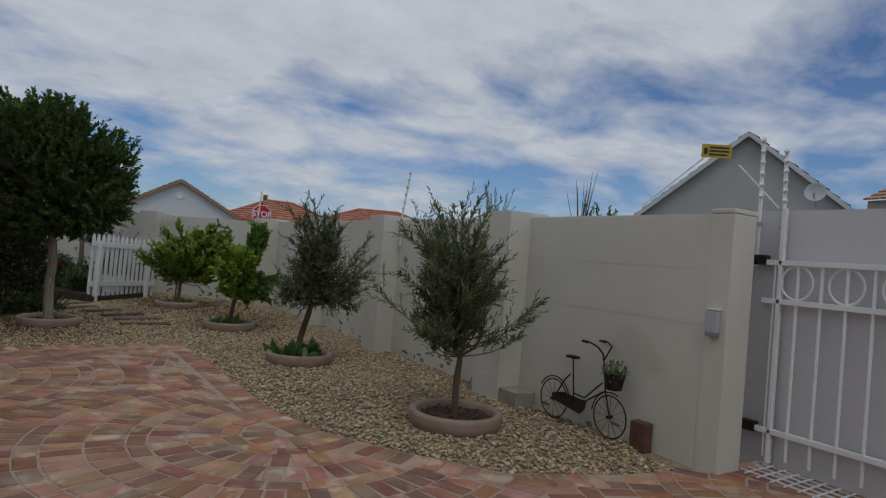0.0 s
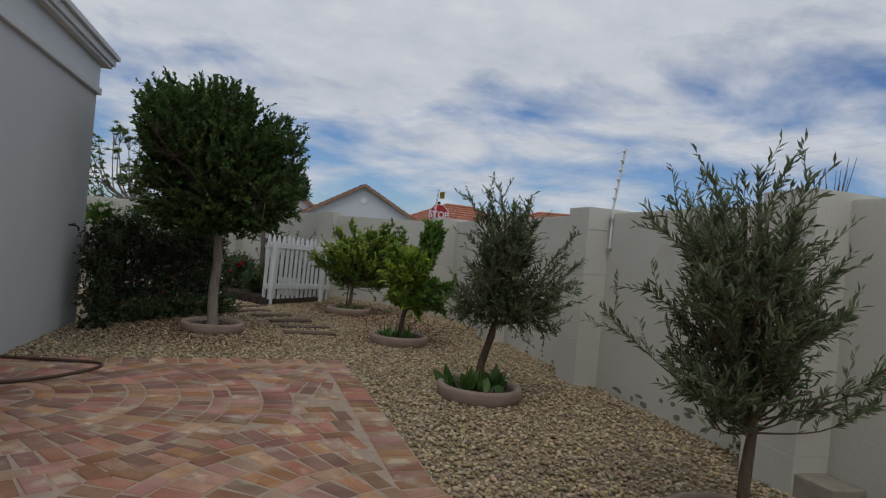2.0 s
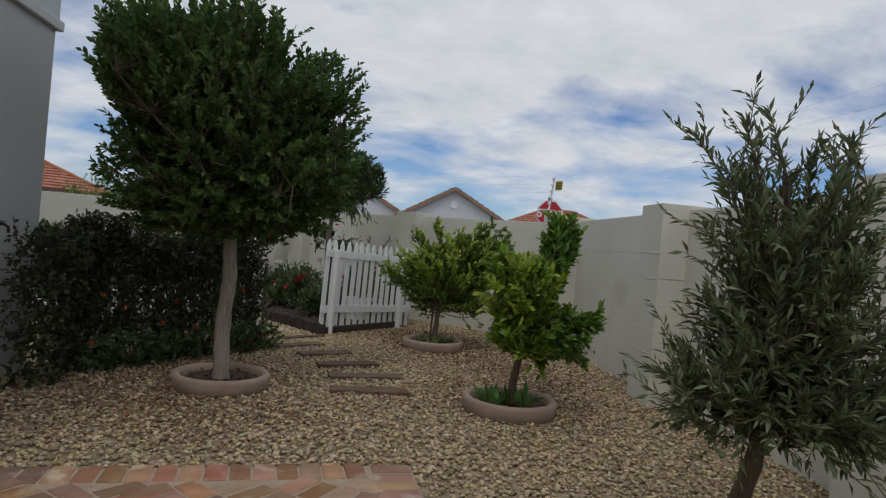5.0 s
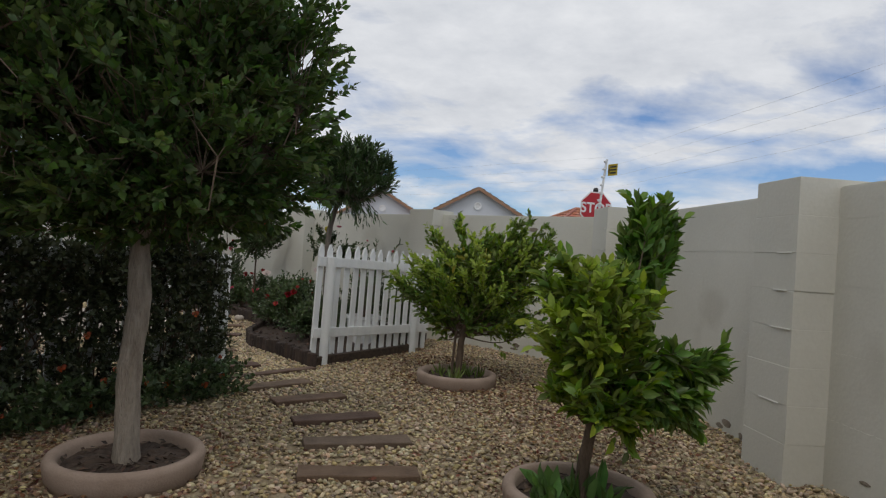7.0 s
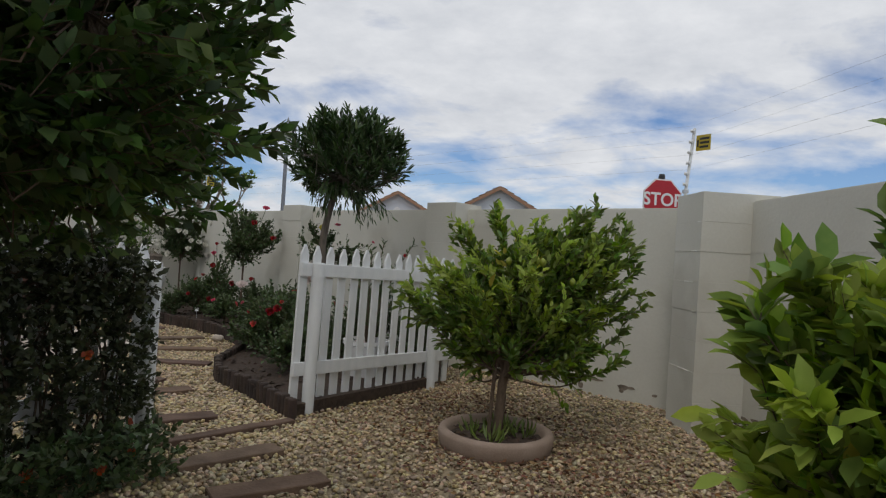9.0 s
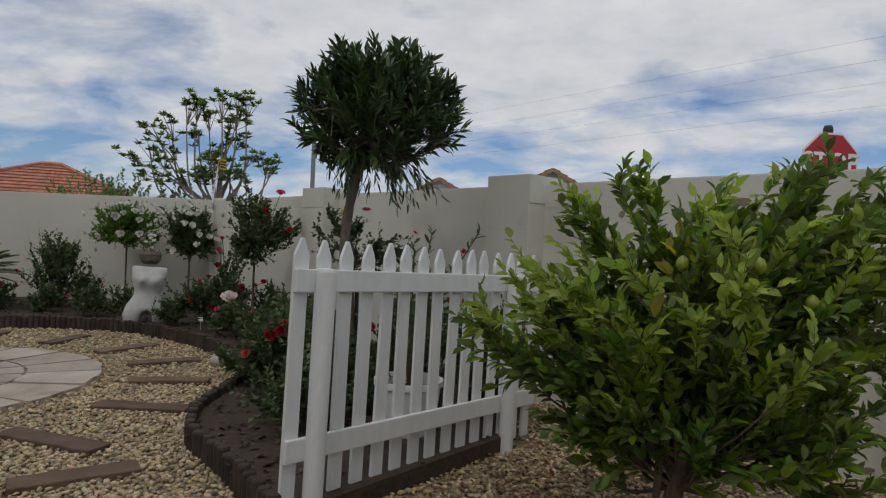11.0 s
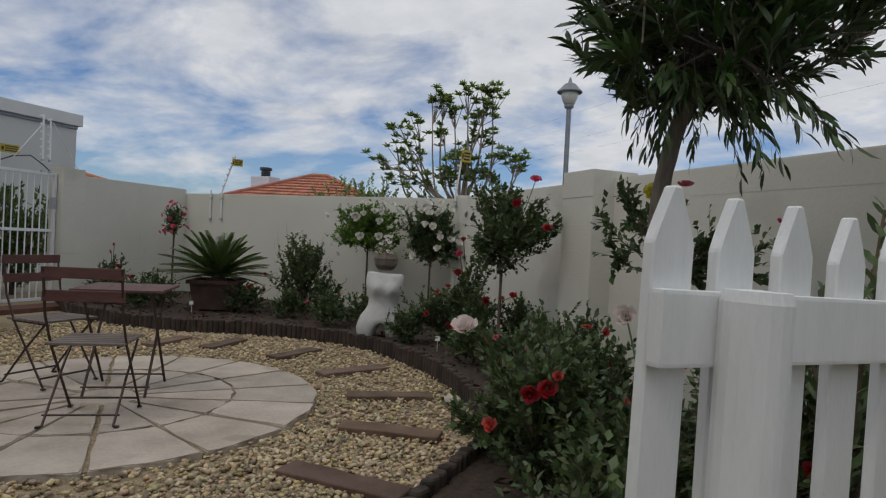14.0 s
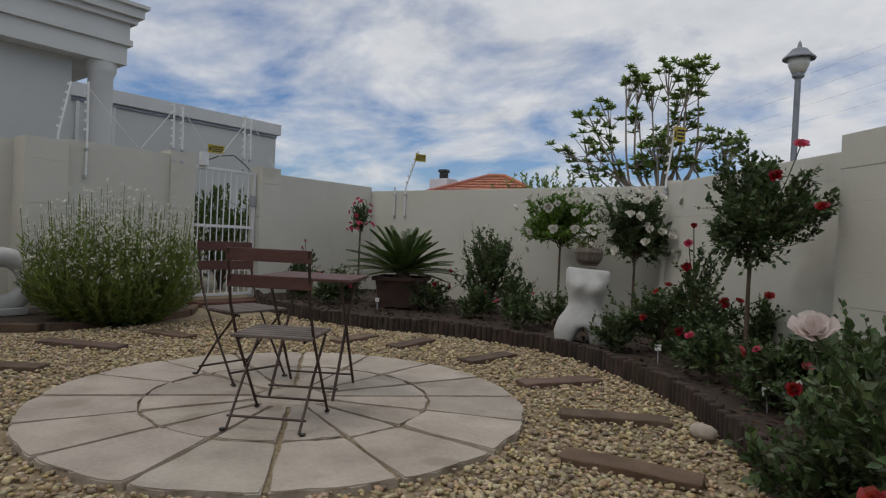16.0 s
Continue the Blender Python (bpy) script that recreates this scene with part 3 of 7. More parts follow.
part("rail", boxed((-9.0, 17.05, 4.42), (-7.35, 17.12, 4.48)), WHITE_STEEL, wing)
for i in range(12):
    part("baluster", boxed((-7.4 - i * 0.12, 17.07, 4.0), (-7.37 - i * 0.12, 17.10, 4.42)), WHITE_STEEL, wing)
garage = structure(new("far_garage"), "low grey building with a pale flat roof edge", "building")
part("wall", boxed((-19.0, 18.2, -0.1), (-12.9, 23.7, 3.68)), HOUSE, garage)
part("roof_band", boxed((-19.0, 18.1, 3.68), (-12.8, 23.8, 3.98), bevel=0.02), TRIM, garage)
# Solid strip under the roof band, the joint's shade put into its colour.
part("shaded_joint_strip", boxed((-12.9, 18.2, 3.60), (-12.86, 23.7, 3.68), bevel=0.01), LAMP_GREY, garage)
for y in (18.62, 18.86, 19.36):
    part("pilaster", boxed((-12.9, y, 1.8), (-12.85, y + 0.07, 3.60), bevel=0.008), TRIM, garage)


# ---- driveway gate of white steel bars with a sheet behind ----
drive_gate = thing("driveway_gate", "white steel bar gate with a grey sheet behind", "gate", (5.75, 3.32, 0))
gx = drive_gate


def bar(parent, a, b, r=0.011, name="bar", mat=None, sides=6):
    return part(name, tubed([a, b], r, sides), mat or WHITE_STEEL, parent)


part("sheet", boxed((0.05, -2.9, 0.06), (0.062, 0.30, 1.84)), GREY_SHEET, gx)
for z in (1.47, 1.20, 0.30):
    part("rail", boxed((-0.02, -3.0, z - 0.018), (0.02, 0.02, z + 0.018), bevel=0.004), WHITE_STEEL, gx)
y = -0.06
k = 0
while y > -2.95:
    bar(gx, (0, y, 0.12), (0, y, 1.47))
    if k % 2 == 0:
        bm = bmesh.new()
        tube(bm, [(0, y - 0.15 + 0.105 * math.cos(a), 1.335 + 0.115 * math.sin(a)) for a in (2 * math.pi * i / 24 for i in range(25))], 0.008, 6, False)
        part("ring", bm, WHITE_STEEL, gx)
    y -= 0.155
    k += 1
part("stile", boxed((-0.02, -0.11, 0.08), (0.02, -0.085, 1.85), bevel=0.004), WHITE_STEEL, gx)
for z in (1.50, 0.32):
    part("hinge", boxed((-0.03, 0.0, z - 0.05), (0.03, 0.13, z + 0.02), bevel=0.008), IRON, gx, "black iron hinge")
grid_mat = thing("plastic_grid", "white plastic grid lying on the paving under the gate", "mesh mat", (5.95, 2.9, 0.004))
bm = bmesh.new()
for i in range(9):
    tube(bm, [(-0.35 + i * 0.09, -0.55, 0.006), (-0.30 + i * 0.09, 0.45, 0.01)], 0.006, 4)
for i in range(11):
    tube(bm, [(-0.37, -0.52 + i * 0.09, 0.008), (0.42, -0.50 + i * 0.09, 0.012)], 0.006, 4)
part("net", bm, WHITE_STEEL, grid_mat)
bell = thing("intercom_box", "grey plastic box with a dark lip on the gate pillar", "intercom", (5.366, 3.44, 1.02))
bell.scale = (0.75, 0.8, 0.85)
bell.rotation_euler = (0, 0, radians(-90))
part("casing", boxed((-0.055, -0.055, -0.08), (0.055, 0.0, 0.10), bevel=0.012), DISH, bell)
part("cover", boxed((-0.06, -0.06, 0.10), (0.06, 0.0, 0.115), bevel=0.004), TRIM, bell)
part("lip", boxed((-0.05, -0.07, -0.11), (0.05, -0.002, -0.08), bevel=0.008), LAMP_GREY, bell)


# ---- steel garden gate in the far wall ----
side_gate = thing("garden_gate", "white steel garden gate with upright bars", "gate", (-6.40, 17.71, 0))
for y in (0.02, 0.98):
    part("stile", boxed((-0.02, y - 0.02, 0.06), (0.02, y + 0.02, 1.86), bevel=0.004), WHITE_STEEL, side_gate)
for z in (1.84, 1.05, 0.09):
    part("rail", boxed((-0.018, 0.04, z - 0.02), (0.018, 0.96, z + 0.02), bevel=0.004), WHITE_STEEL, side_gate)
for i in range(9):
    bar(side_gate, (0, 0.12 + i * 0.095, 0.1), (0, 0.12 + i * 0.095, 1.84), 0.009)
part("lock", boxed((-0.03, 0.93, 1.36), (0.035, 1.0, 1.52), bevel=0.006), GALV, side_gate)
post_box = thing("letter_box", "small dark grey box fixed to the garden wall", "letter box", (-6.28, 16.42, 1.05))
part("casing", boxed((0.0, -0.06, -0.10), (0.03, 0.06, 0.10), bevel=0.006), LAMP_GREY, post_box)
camera_box = thing("gate_motor_box", "white fence control box beside a bent cable", "control box", (-6.36, 17.86, 1.86))
part("casing", boxed((-0.04, -0.05, 0.0), (0.04, 0.05, 0.19), bevel=0.01), WHITE_STEEL, camera_box)
part("cable", tubed([(0, 0.05, 0.08), (0, 0.22, 0.16), (0, 0.45, 0.20), (0, 0.62, 0.10), (0, 0.75, 0.0)], 0.008, 6), BLACK, camera_box)


# ---- electric fence ----
def fence_mast(at, height, lean, down=0.45, knobs=6, label="white electric fence post with insulators on the wall"):
    """A thin post bolted to the wall's face, leaning outwards at the top."""
    ob = thing("fence_post", label, "fence post", at, "electric fence")
    top = (lean[0], lean[1], height)
    part("post", tubed([(0, 0, -down), (0, 0, 0.0), top], 0.013, 6), WHITE_STEEL, ob)
    for i in range(knobs):
        k = (i + 1) / (knobs + 0.3)
        p = Vector(top) * k
        bm = lathe([(0.0, -0.018), (0.016, -0.014), (0.009, 0.0), (0.016, 0.014), (0.0, 0.018)], 8)
        bmesh.ops.transform(bm, matrix=pose(*(p + Vector((-0.018, -0.012, 0))), 90, 0, 30), verts=bm.verts)
        part("insulator", bm, WHITE_STEEL, ob)
    for z in (-down + 0.03, -0.12):
        part("bracket", boxed((-0.02, -0.02, z - 0.015), (0.02, 0.02, z + 0.015), bevel=0.004), GALV, ob)
    return Vector(at) + Vector(top)


def warning_sign(at, w, h, turn, tilt=0):
    ob = thing("warning_sign", "small yellow electric fence warning sign", "sign", at)
    ob.rotation_euler = (radians(tilt), 0, radians(turn))
    part("plate", boxed((-w / 2, -0.003, -h / 2), (w / 2, 0.003, h / 2), bevel=0.002), SIGN_YELLOW, ob)
    for z, a, b in ((h * 0.26, -0.25, 0.42), (0.0, -0.25, 0.42), (-h * 0.26, -0.25, 0.36)):
        part("writing", boxed((a * w, -0.0045, z - h * 0.07), (b * w, -0.0032, z + h * 0.07)), BLACK, ob)
    part("symbol", boxed((-0.43 * w, -0.0045, -h * 0.26), (-0.31 * w, -0.0032, h * 0.2)), BLACK, ob)


def stay(a, b, name="fence_stay"):
    ob = tagged(part(name, tubed([a, b], 0.006, 5), WHITE_STEEL), "thin white steel stay bracing a fence post", "stay", "electric fence")
    return ob


m1 = fence_mast((5.355, 8.13, 1.83), 0.62, (0.10, 0.03))
m2 = fence_mast((5.02, 14.02, 1.84), 0.56, (0.06, 0.02), 0.0)
m3 = fence_mast((5.74, 3.40, 1.86), 0.52, (0.05, 0.04), 0.42)
m4 = fence_mast((5.80, 3.26, 1.84), 0.45, (0.05, 0.04), 0.45)
m5 = fence_mast((-0.98, 20.43, 1.78), 0.66, (0.06, 0.06), 0.1)
m6 = fence_mast((-5.72, 20.98, 1.84), 0.02, (0, 0), 0.5, 0, "thin white steel conduit on the wall")
m7 = fence_mast((-5.48, 20.98, 1.84), 0.62, (0.16, 0.10), 0.5)
for yy, hh in ((16.05, 0.62), (16.35, 0.66), (17.38, 0.62), (17.50, 0.60), (18.42, 0.66), (18.52, 0.62)):
    fence_mast((-6.27, yy, 1.98), hh, (-0.02, 0.12 if yy < 16.3 else 0.0), 0.46 if yy < 16.5 else 0.0)
for a, b in (((-6.27, 16.36, 2.55), (-6.3, 16.95, 1.96)), ((-6.27, 17.36, 2.5), (-6.3, 16.98, 1.96)), ((-6.27, 17.52, 2.5), (-6.3, 17.85, 2.1)), ((-6.27, 18.40, 2.5), (-6.3, 18.05, 2.0)), ((-6.27, 18.54, 2.55), (-6.3, 18.95, 1.96)), ((5.72, 3.82, 2.3), (5.45, 4.22, 1.86)), ((5.82, 3.64, 2.2), (5.80, 3.3, 1.86))):
    stay(a, b)
warning_sign((5.62, 3.70, 2.28), 0.22, 0.10, -35, 4)
warning_sign((5.14, 14.0, 2.28), 0.13, 0.13, -60)
warning_sign((-0.86, 20.45, 2.32), 0.16, 0.16, 60)
warning_sign((-5.24, 21.05, 2.34), 0.18, 0.12, 60)
warning_sign((-6.30, 18.0, 2.10), 0.24, 0.11, 88)
for zz in (2.06, 2.18, 2.30, 2.42):
    for a, b in (((5.42, 8.16), (5.79, 3.42)), ((5.46, 8.16), (5.07, 14.04)), ((5.07, 14.04), (-0.92, 20.49)), ((-0.92, 20.49), (-5.36, 21.06)), ((-6.27, 18.5), (-6.27, 16.4))):
        ob = tagged(part("fence_wire", tubed([(*a, zz), ((a[0] + b[0]) / 2, (a[1] + b[1]) / 2, zz - 0.02), (*b, zz)], 0.0006, 3), GALV), "thin steel wire of the electric fence", "wire", "electric fence")


# ---- houses beyond the walls ----
def roof_tiles(bm, p0, p1, q0, q1, rows, cols):
    """Tile courses on the slope with eaves p0-p1 and ridge q0-q1, each course lapping the one below."""
    p0, p1, q0, q1 = (Vector(p) for p in (p0, p1, q0, q1))
    n = (p1 - p0).cross(q0 - p0).normalized()
    if n.z < 0:
        n = -n
    for r in range(rows):
        a, b = r / rows, (r + 1) / rows
        l0, l1, u0, u1 = p0.lerp(q0, a), p1.lerp(q1, a), p0.lerp(q0, b), p1.lerp(q1, b)
        for c in range(cols):
            s, e = c / cols, (c + 0.94) / cols
            v = [bm.verts.new(p) for p in (l0.lerp(l1, s) + n * 0.05, l0.lerp(l1, e) + n * 0.05, u0.lerp(u1, e) + n * 0.012, u0.lerp(u1, s) + n * 0.012, l0.lerp(l1, s), l0.lerp(l1, e))]
            bm.faces.new((v[0], v[1], v[2], v[3])); bm.faces.new((v[4], v[5], v[1], v[0]))


def gable_house(at, half, eave, ridge, depth, turn, roof_mat, label, vent=True, tiles=(12, 26), wall_mat=None):
    ob = structure(new("far_house"), label, "house")
    ob.location, ob.rotation_euler = (*at, 0), (0, 0, radians(turn))
    bm = bmesh.new()
    out = [(-half, 0, -0.1), (half, 0, -0.1), (half, 0, eave), (0, 0, ridge), (-half, 0, eave)]
    fr, bk = [bm.verts.new(p) for p in out], [bm.verts.new((p[0], depth, p[2])) for p in out]
    bm.faces.new(fr); bm.faces.new(bk[::-1])
    for i in range(5):
        bm.faces.new((fr[i], bk[i], bk[(i + 1) % 5], fr[(i + 1) % 5]))
    part("wall", bm, wall_mat or FAR_WALL, ob)
    k = 0.28 / half
    dz = (ridge - eave) * k
    for s in (-1, 1):
        bm = bmesh.new()
        lo, hi = (s * (half + 0.28), eave - dz), (0, ridge)
        roof_tiles(bm, (lo[0], -0.18, lo[1] + 0.06), (lo[0], depth, lo[1] + 0.06), (0, -0.18, ridge + 0.06), (0, depth, ridge + 0.06), *tiles)
        v = [bm.verts.new(p) for p in ((lo[0], -0.18, lo[1]), (lo[0], depth, lo[1]), (0, depth, ridge + 0.05), (0, -0.18, ridge + 0.05))]
        bm.faces.new(v)
        part("roof", bm, roof_mat, ob)
        bm = bmesh.new()
        tube(bm, [(lo[0], -0.2, lo[1] + 0.0), (0, -0.2, ridge + 0.0)], 0.085, 4)
        part("barge_board", bm, TRIM if not vent else roof_mat, ob)
    if vent:
        bm = lathe([(0.0, -0.02), (0.16, -0.02), (0.16, 0.03), (0.11, 0.03), (0.10, 0.0), (0.0, 0.0)], 20)
        bmesh.ops.transform(bm, matrix=pose(0, -0.02, eave + (ridge - eave) * 0.55, 90, 0, 0), verts=bm.verts)
        part("round_vent", bm, SIGN_WHITE, ob, "white round gable vent")
    return ob


def hip_house(at, size, eave, ridge, turn, label, tiles=(9, 24)):
    ob = structure(new("far_house"), label, "house")
    ob.location, ob.rotation_euler = (*at, 0), (0, 0, radians(turn))
    w, d = size[0] / 2, size[1] / 2
    part("wall", boxed((-w, -d, -0.1), (w, d, eave)), FAR_WALL, ob)
    e = 0.4
    r = max(w - d, 0.3)
    for a, b, c, f in (((-w - e, -d - e), (w + e, -d - e), (-r, 0), (r, 0)), ((w + e, d + e), (-w - e, d + e), (r, 0), (-r, 0)), ((w + e, -d - e), (w + e, d + e), (r, 0), (r, 0.001)), ((-w - e, d + e), (-w - e, -d - e), (-r, 0), (-r, -0.001))):
        bm = bmesh.new()
        roof_tiles(bm, (*a, eave), (*b, eave), (*c, ridge), (*f, ridge), *tiles)
        v = [bm.verts.new(p) for p in ((*a, eave - 0.02), (*b, eave - 0.02), (*f, ridge - 0.02), (*c, ridge - 0.02))]
        bm.faces.new(v)
        part("roof", bm, ROOF, ob)
    bm = bmesh.new()
    for s in (-1, 1):
        for t_ in (-1, 1):
            tube(bm, [(s * (w + e), t_ * (d + e), eave + 0.05), (s * r, 0, ridge + 0.05)], 0.07, 6)
    tube(bm, [(-r, 0, ridge + 0.05), (r, 0, ridge + 0.05)], 0.08, 6)
    part("ridge_cap", bm, ROOF, ob)
    return ob


gable_house((6.1, 31.8), 2.75, 2.35, 3.9, 9.0, -4, ROOF_BROWN, "far white gabled house with a brown tiled roof")
far_b = gable_house((2.2, 37.0), 3.2, 2.2, 4.0, 9.0, 0, ROOF_BROWN, "far white gabled house half hidden by trees")
hip_house((12.0, 35.5), (5.6, 4.0), 2.4, 3.65, 10, "far house with a red tiled hipped roof")
hip_house((17.0, 33.0), (6.5, 4.2), 2.6, 3.62, -24, "far house with a long orange tiled roof")
big = gable_house((18.87, 11.73), 2.9, 3.35, 5.75, 8.0, -62, ROOF_BROWN, "pale grey gabled house with white barge boards", False, wall_mat=GABLE_GREY)
lean_to = structure(new("side_wing"), "low side wing with an orange tiled roof beside the gabled house", "building")
bm = bmesh.new()
roof_tiles(bm, (21.15, 9.5, 3.95), (20.4, 6.6, 3.95), (22.9, 9.1, 4.8), (22.15, 6.2, 4.8), 6, 12)
part("roof", bm, ROOF_BROWN, lean_to)
part("wall", prism([(21.3, 9.45), (20.6, 6.7), (22.2, 6.3), (22.9, 9.05)], -0.1, 3.94), GABLE_GREY, lean_to)
dish = thing("satellite_dish", "grey satellite dish on an arm beside the gable", "satellite dish", (17.9, 9.2, 3.55))
dish.scale = (0.55, 0.55, 0.55)
bm = lathe([(0.0, 0.0), (0.2, 0.02), (0.36, 0.07), (0.46, 0.13), (0.47, 0.13), (0.36, 0.05), (0.2, 0.0), (0.0, -0.02)], 28)
bmesh.ops.transform(bm, matrix=pose(0, 0, 0.35, 0, -75, 20), verts=bm.verts)
part("reflector", bm, DISH, dish, smooth=True)
part("arm", tubed([(0.3, 0.1, -0.3), (0.0, 0, 0.1), (-0.05, 0, 0.35)], 0.025, 6), DISH, dish)
part("feed", tubed([(-0.02, 0, -0.05), (-0.45, -0.12, 0.3)], 0.018, 6), BLACK, dish)
hip_house((-10.4, 31.0), (4.4, 4.2), 2.2, 3.25, 20, "far house with a red tiled roof and chimney")
chimney = thing("chimney", "white plastered chimney with a black cowl", "chimney", (-12.1, 30.2, 2.3))
part("stack", boxed((-0.4, -0.3, -0.3), (0.4, 0.3, 0.85), bevel=0.03), FAR_WALL, chimney)
part("cowl", lathe([(0.0, 1.2), (0.2, 1.18), (0.22, 1.1), (0.16, 1.08), (0.16, 0.85)], 14), BLACK, chimney)
hip_house((-21.0, 27.0), (10.0, 5.0), 2.2, 3.0, 40, "far house with a low orange tiled roof")


# ---- stop sign in the street ----
stop = thing("stop_sign", "red octagonal stop sign on a steel post", "traffic sign", (5.59, 15.83, 0))
stop.rotation_euler = (0, 0, radians(8))
part("post", tubed([(0, 0.03, -0.06), (0, 0.03, 2.24)], 0.03, 10), GALV, stop)
part("post_cap", lathe([(0.0, 2.30), (0.028, 2.295), (0.036, 2.27), (0.036, 2.235), (0.0, 2.235)], 12), BLACK, stop, "black plastic post cap").location = (0, 0.03, 0)
octo = [(math.cos(radians(22.5 + 45 * i)), math.sin(radians(22.5 + 45 * i))) for i in range(8)]
for name, r, y, mt in (("plate_border", 0.255, 0.0, SIGN_WHITE), ("plate", 0.237, -0.006, SIGN_RED)):
    bm = prism([(x * r, z * r) for x, z in octo], 0, 0.006)
    bmesh.ops.transform(bm, matrix=pose(0, y, 2.0, 90, 0, 0), verts=bm.verts)
    part(name, bm, mt, stop)
txt = bpy.data.curves.new("lettering", "FONT")
txt.body, txt.size, txt.align_x, txt.align_y, txt.extrude, txt.offset = "STOP", 0.20, "CENTER", "CENTER", 0.001, 0.004
txt.materials.append(SIGN_WHITE)
tx = new("lettering", txt)
tx.parent, tx.matrix_basis = stop, pose(0, -0.0145, 2.0, 90, 0, 0)
tagged(tx, "white capital letters reading STOP")


# ---- street lamp ----
lamp = thing("street_lamp", "grey street lamp with a frosted lantern and pointed hat", "street lamp", (-0.35, 24.4, 0))
part("pole", tubed([(0, 0, -0.06), (0, 0, 1.2), (0, 0, 3.85)], [0.065, 0.05, 0.045], 14), LAMP_GREY, lamp)
part("collar", lathe([(0.05, 3.8), (0.09, 3.84), (0.09, 3.9), (0.05, 3.92)], 16), LAMP_GREY, lamp)
part("lantern", lathe([(0.0, 3.9), (0.10, 3.9), (0.15, 4.02), (0.17, 4.12), (0.0, 4.12)], 18), LAMP_GLASS, lamp, "frosted lantern glass", True)
part("hat", lathe([(0.235, 4.11), (0.24, 4.13), (0.17, 4.20), (0.11, 4.27), (0.04, 4.30), (0.02, 4.38), (0.0, 4.42)], 20), LAMP_GREY, lamp, "grey pointed metal hat")


# ---- white picket fence panel beside the path ----
def picket(h, w=0.075, d=0.02):
    """A flat picket with a pointed top, standing on z = 0."""
    bm = bmesh.new()
    out = [(-w / 2, 0), (w / 2, 0), (w / 2, h - 0.075), (w * 0.34, h - 0.05), (0.008, h), (-0.008, h), (-w * 0.34, h - 0.05), (-w / 2, h - 0.075)]
    fr = [bm.verts.new((x, 0, z)) for x, z in out]
    bk = [bm.verts.new((x, d, z)) for x, z in out]
    bm.faces.new(fr); bm.faces.new(bk[::-1])
    for i in range(8):
        bm.faces.new((fr[i], bk[i], bk[(i + 1) % 8], fr[(i + 1) % 8]))
    bmesh.ops.bevel(bm, geom=list(bm.edges), offset=0.003, segments=1, affect="EDGES")
    return bm


fence_turn, FL = 48.8, 1.44
panel = thing("picket_fence", "white painted picket fence panel between two posts", "fence", (2.110, 13.705, 0))
panel.rotation_euler = (0, radians(1.6), radians(fence_turn))
for x in (0.0, FL):
    part("post", lathe([(0.0, -0.1), (0.045, -0.1), (0.045, 1.095), (0.041, 1.11), (0.0, 1.112)], 18), WHITE_WOOD, panel, smooth=False).location = (x, 0.0, 0)
for z in (1.005, 0.27):
    part("rail", boxed((-0.13, 0.03, z), (FL + 0.34, 0.056, z + 0.10), bevel=0.006), WHITE_WOOD, panel)
pk = part("picket", picket(1.18), WHITE_WOOD, panel)
pk.location = (-0.09, 0.057, 0.06)
n_pk = 15
rng_p = random.Random(4)
for i in range(1, n_pk):
    o = pk.copy()
    scene.collection.objects.link(o)
    o.location = (-0.09 + i * 0.13, 0.057, 0.06 + rng_p.uniform(-0.008, 0.008))
    o.rotation_euler = (0, radians(rng_p.uniform(-0.6, 0.6)), 0)
hedge_fence = thing("picket_fence", "weathered picket fence overgrown by a dark creeper", "fence", (0.02, 10.98, 0))
hedge_fence.rotation_euler = (0, 0, radians(math.degrees(math.atan2(12.80 - 10.98, 1.36 - 0.02))))
HL = math.hypot(1.34, 1.82)
for x in (0.06, HL - 0.06):
    part("post", lathe([(0.0, -0.1), (0.047, -0.1), (0.047, 1.075), (0.0, 1.09)], 16), WHITE_WOOD, hedge_fence).location = (x, 0, 0)
for z in (0.985, 0.27):
    part("rail", boxed((0, 0.05, z), (HL, 0.075, z + 0.10), bevel=0.006), WHITE_WOOD, hedge_fence)
for i in range(17):
    o = pk.copy()
    scene.collection.objects.link(o)
    o.parent = hedge_fence
    o.location = (0.08 + i * (HL - 0.16) / 16, 0.077, 0.06)
    o.scale = (1, 1, 0.95)


# ---- bowls of earth round the trees ----
def earth_ring(at, r=0.37, h=0.11, seed=1):
    ob = thing("planting_ring", "low round concrete ring filled with dark soil", "planter", (*at, 0), "rings round the trees")
    part("rim", lathe([(r - 0.07, -0.05), (r - 0.02, -0.05), (r, 0.02), (r + 0.01, h - 0.03), (r, h - 0.008), (r - 0.02, h), (r - 0.045, h - 0.006), (r - 0.06, h - 0.03), (r - 0.065, 0.02)], 44, 0.008, seed), BOWL, ob, smooth=True)
    bm = lathe([(0.001, 0.05), (r * 0.4, 0.062), (r * 0.75, 0.05), (r - 0.05, 0.045)], 26)
    rng_ = random.Random(seed)
    for v in bm.verts:
        v.co.z += rng_.uniform(-0.012, 0.012)
    part("soil", bm, SOIL, ob)
    rng = np.random.default_rng(seed)
    n = 130
    a, q = rng.uniform(0, 6.28, n), (r - 0.07) * np.sqrt(rng.random(n))
    P_ = np.stack([q * np.cos(a), q * np.sin(a), np.full(n, 0.062)], 1)
    v, f = scatter(LEAF_SMALL, P_, rng.normal(size=(n, 3)) * (1, 1, 0.25), np.array([0, 0, 1.0]) + rng.normal(size=(n, 3)) * 0.4, rng.uniform(0.03, 0.06, n), rng.uniform(0.015, 0.03, n))
    tagged(link_mesh("mulch", fast_mesh("mulch", v, f), MULCH, ob), kind="stuff")
    return ob


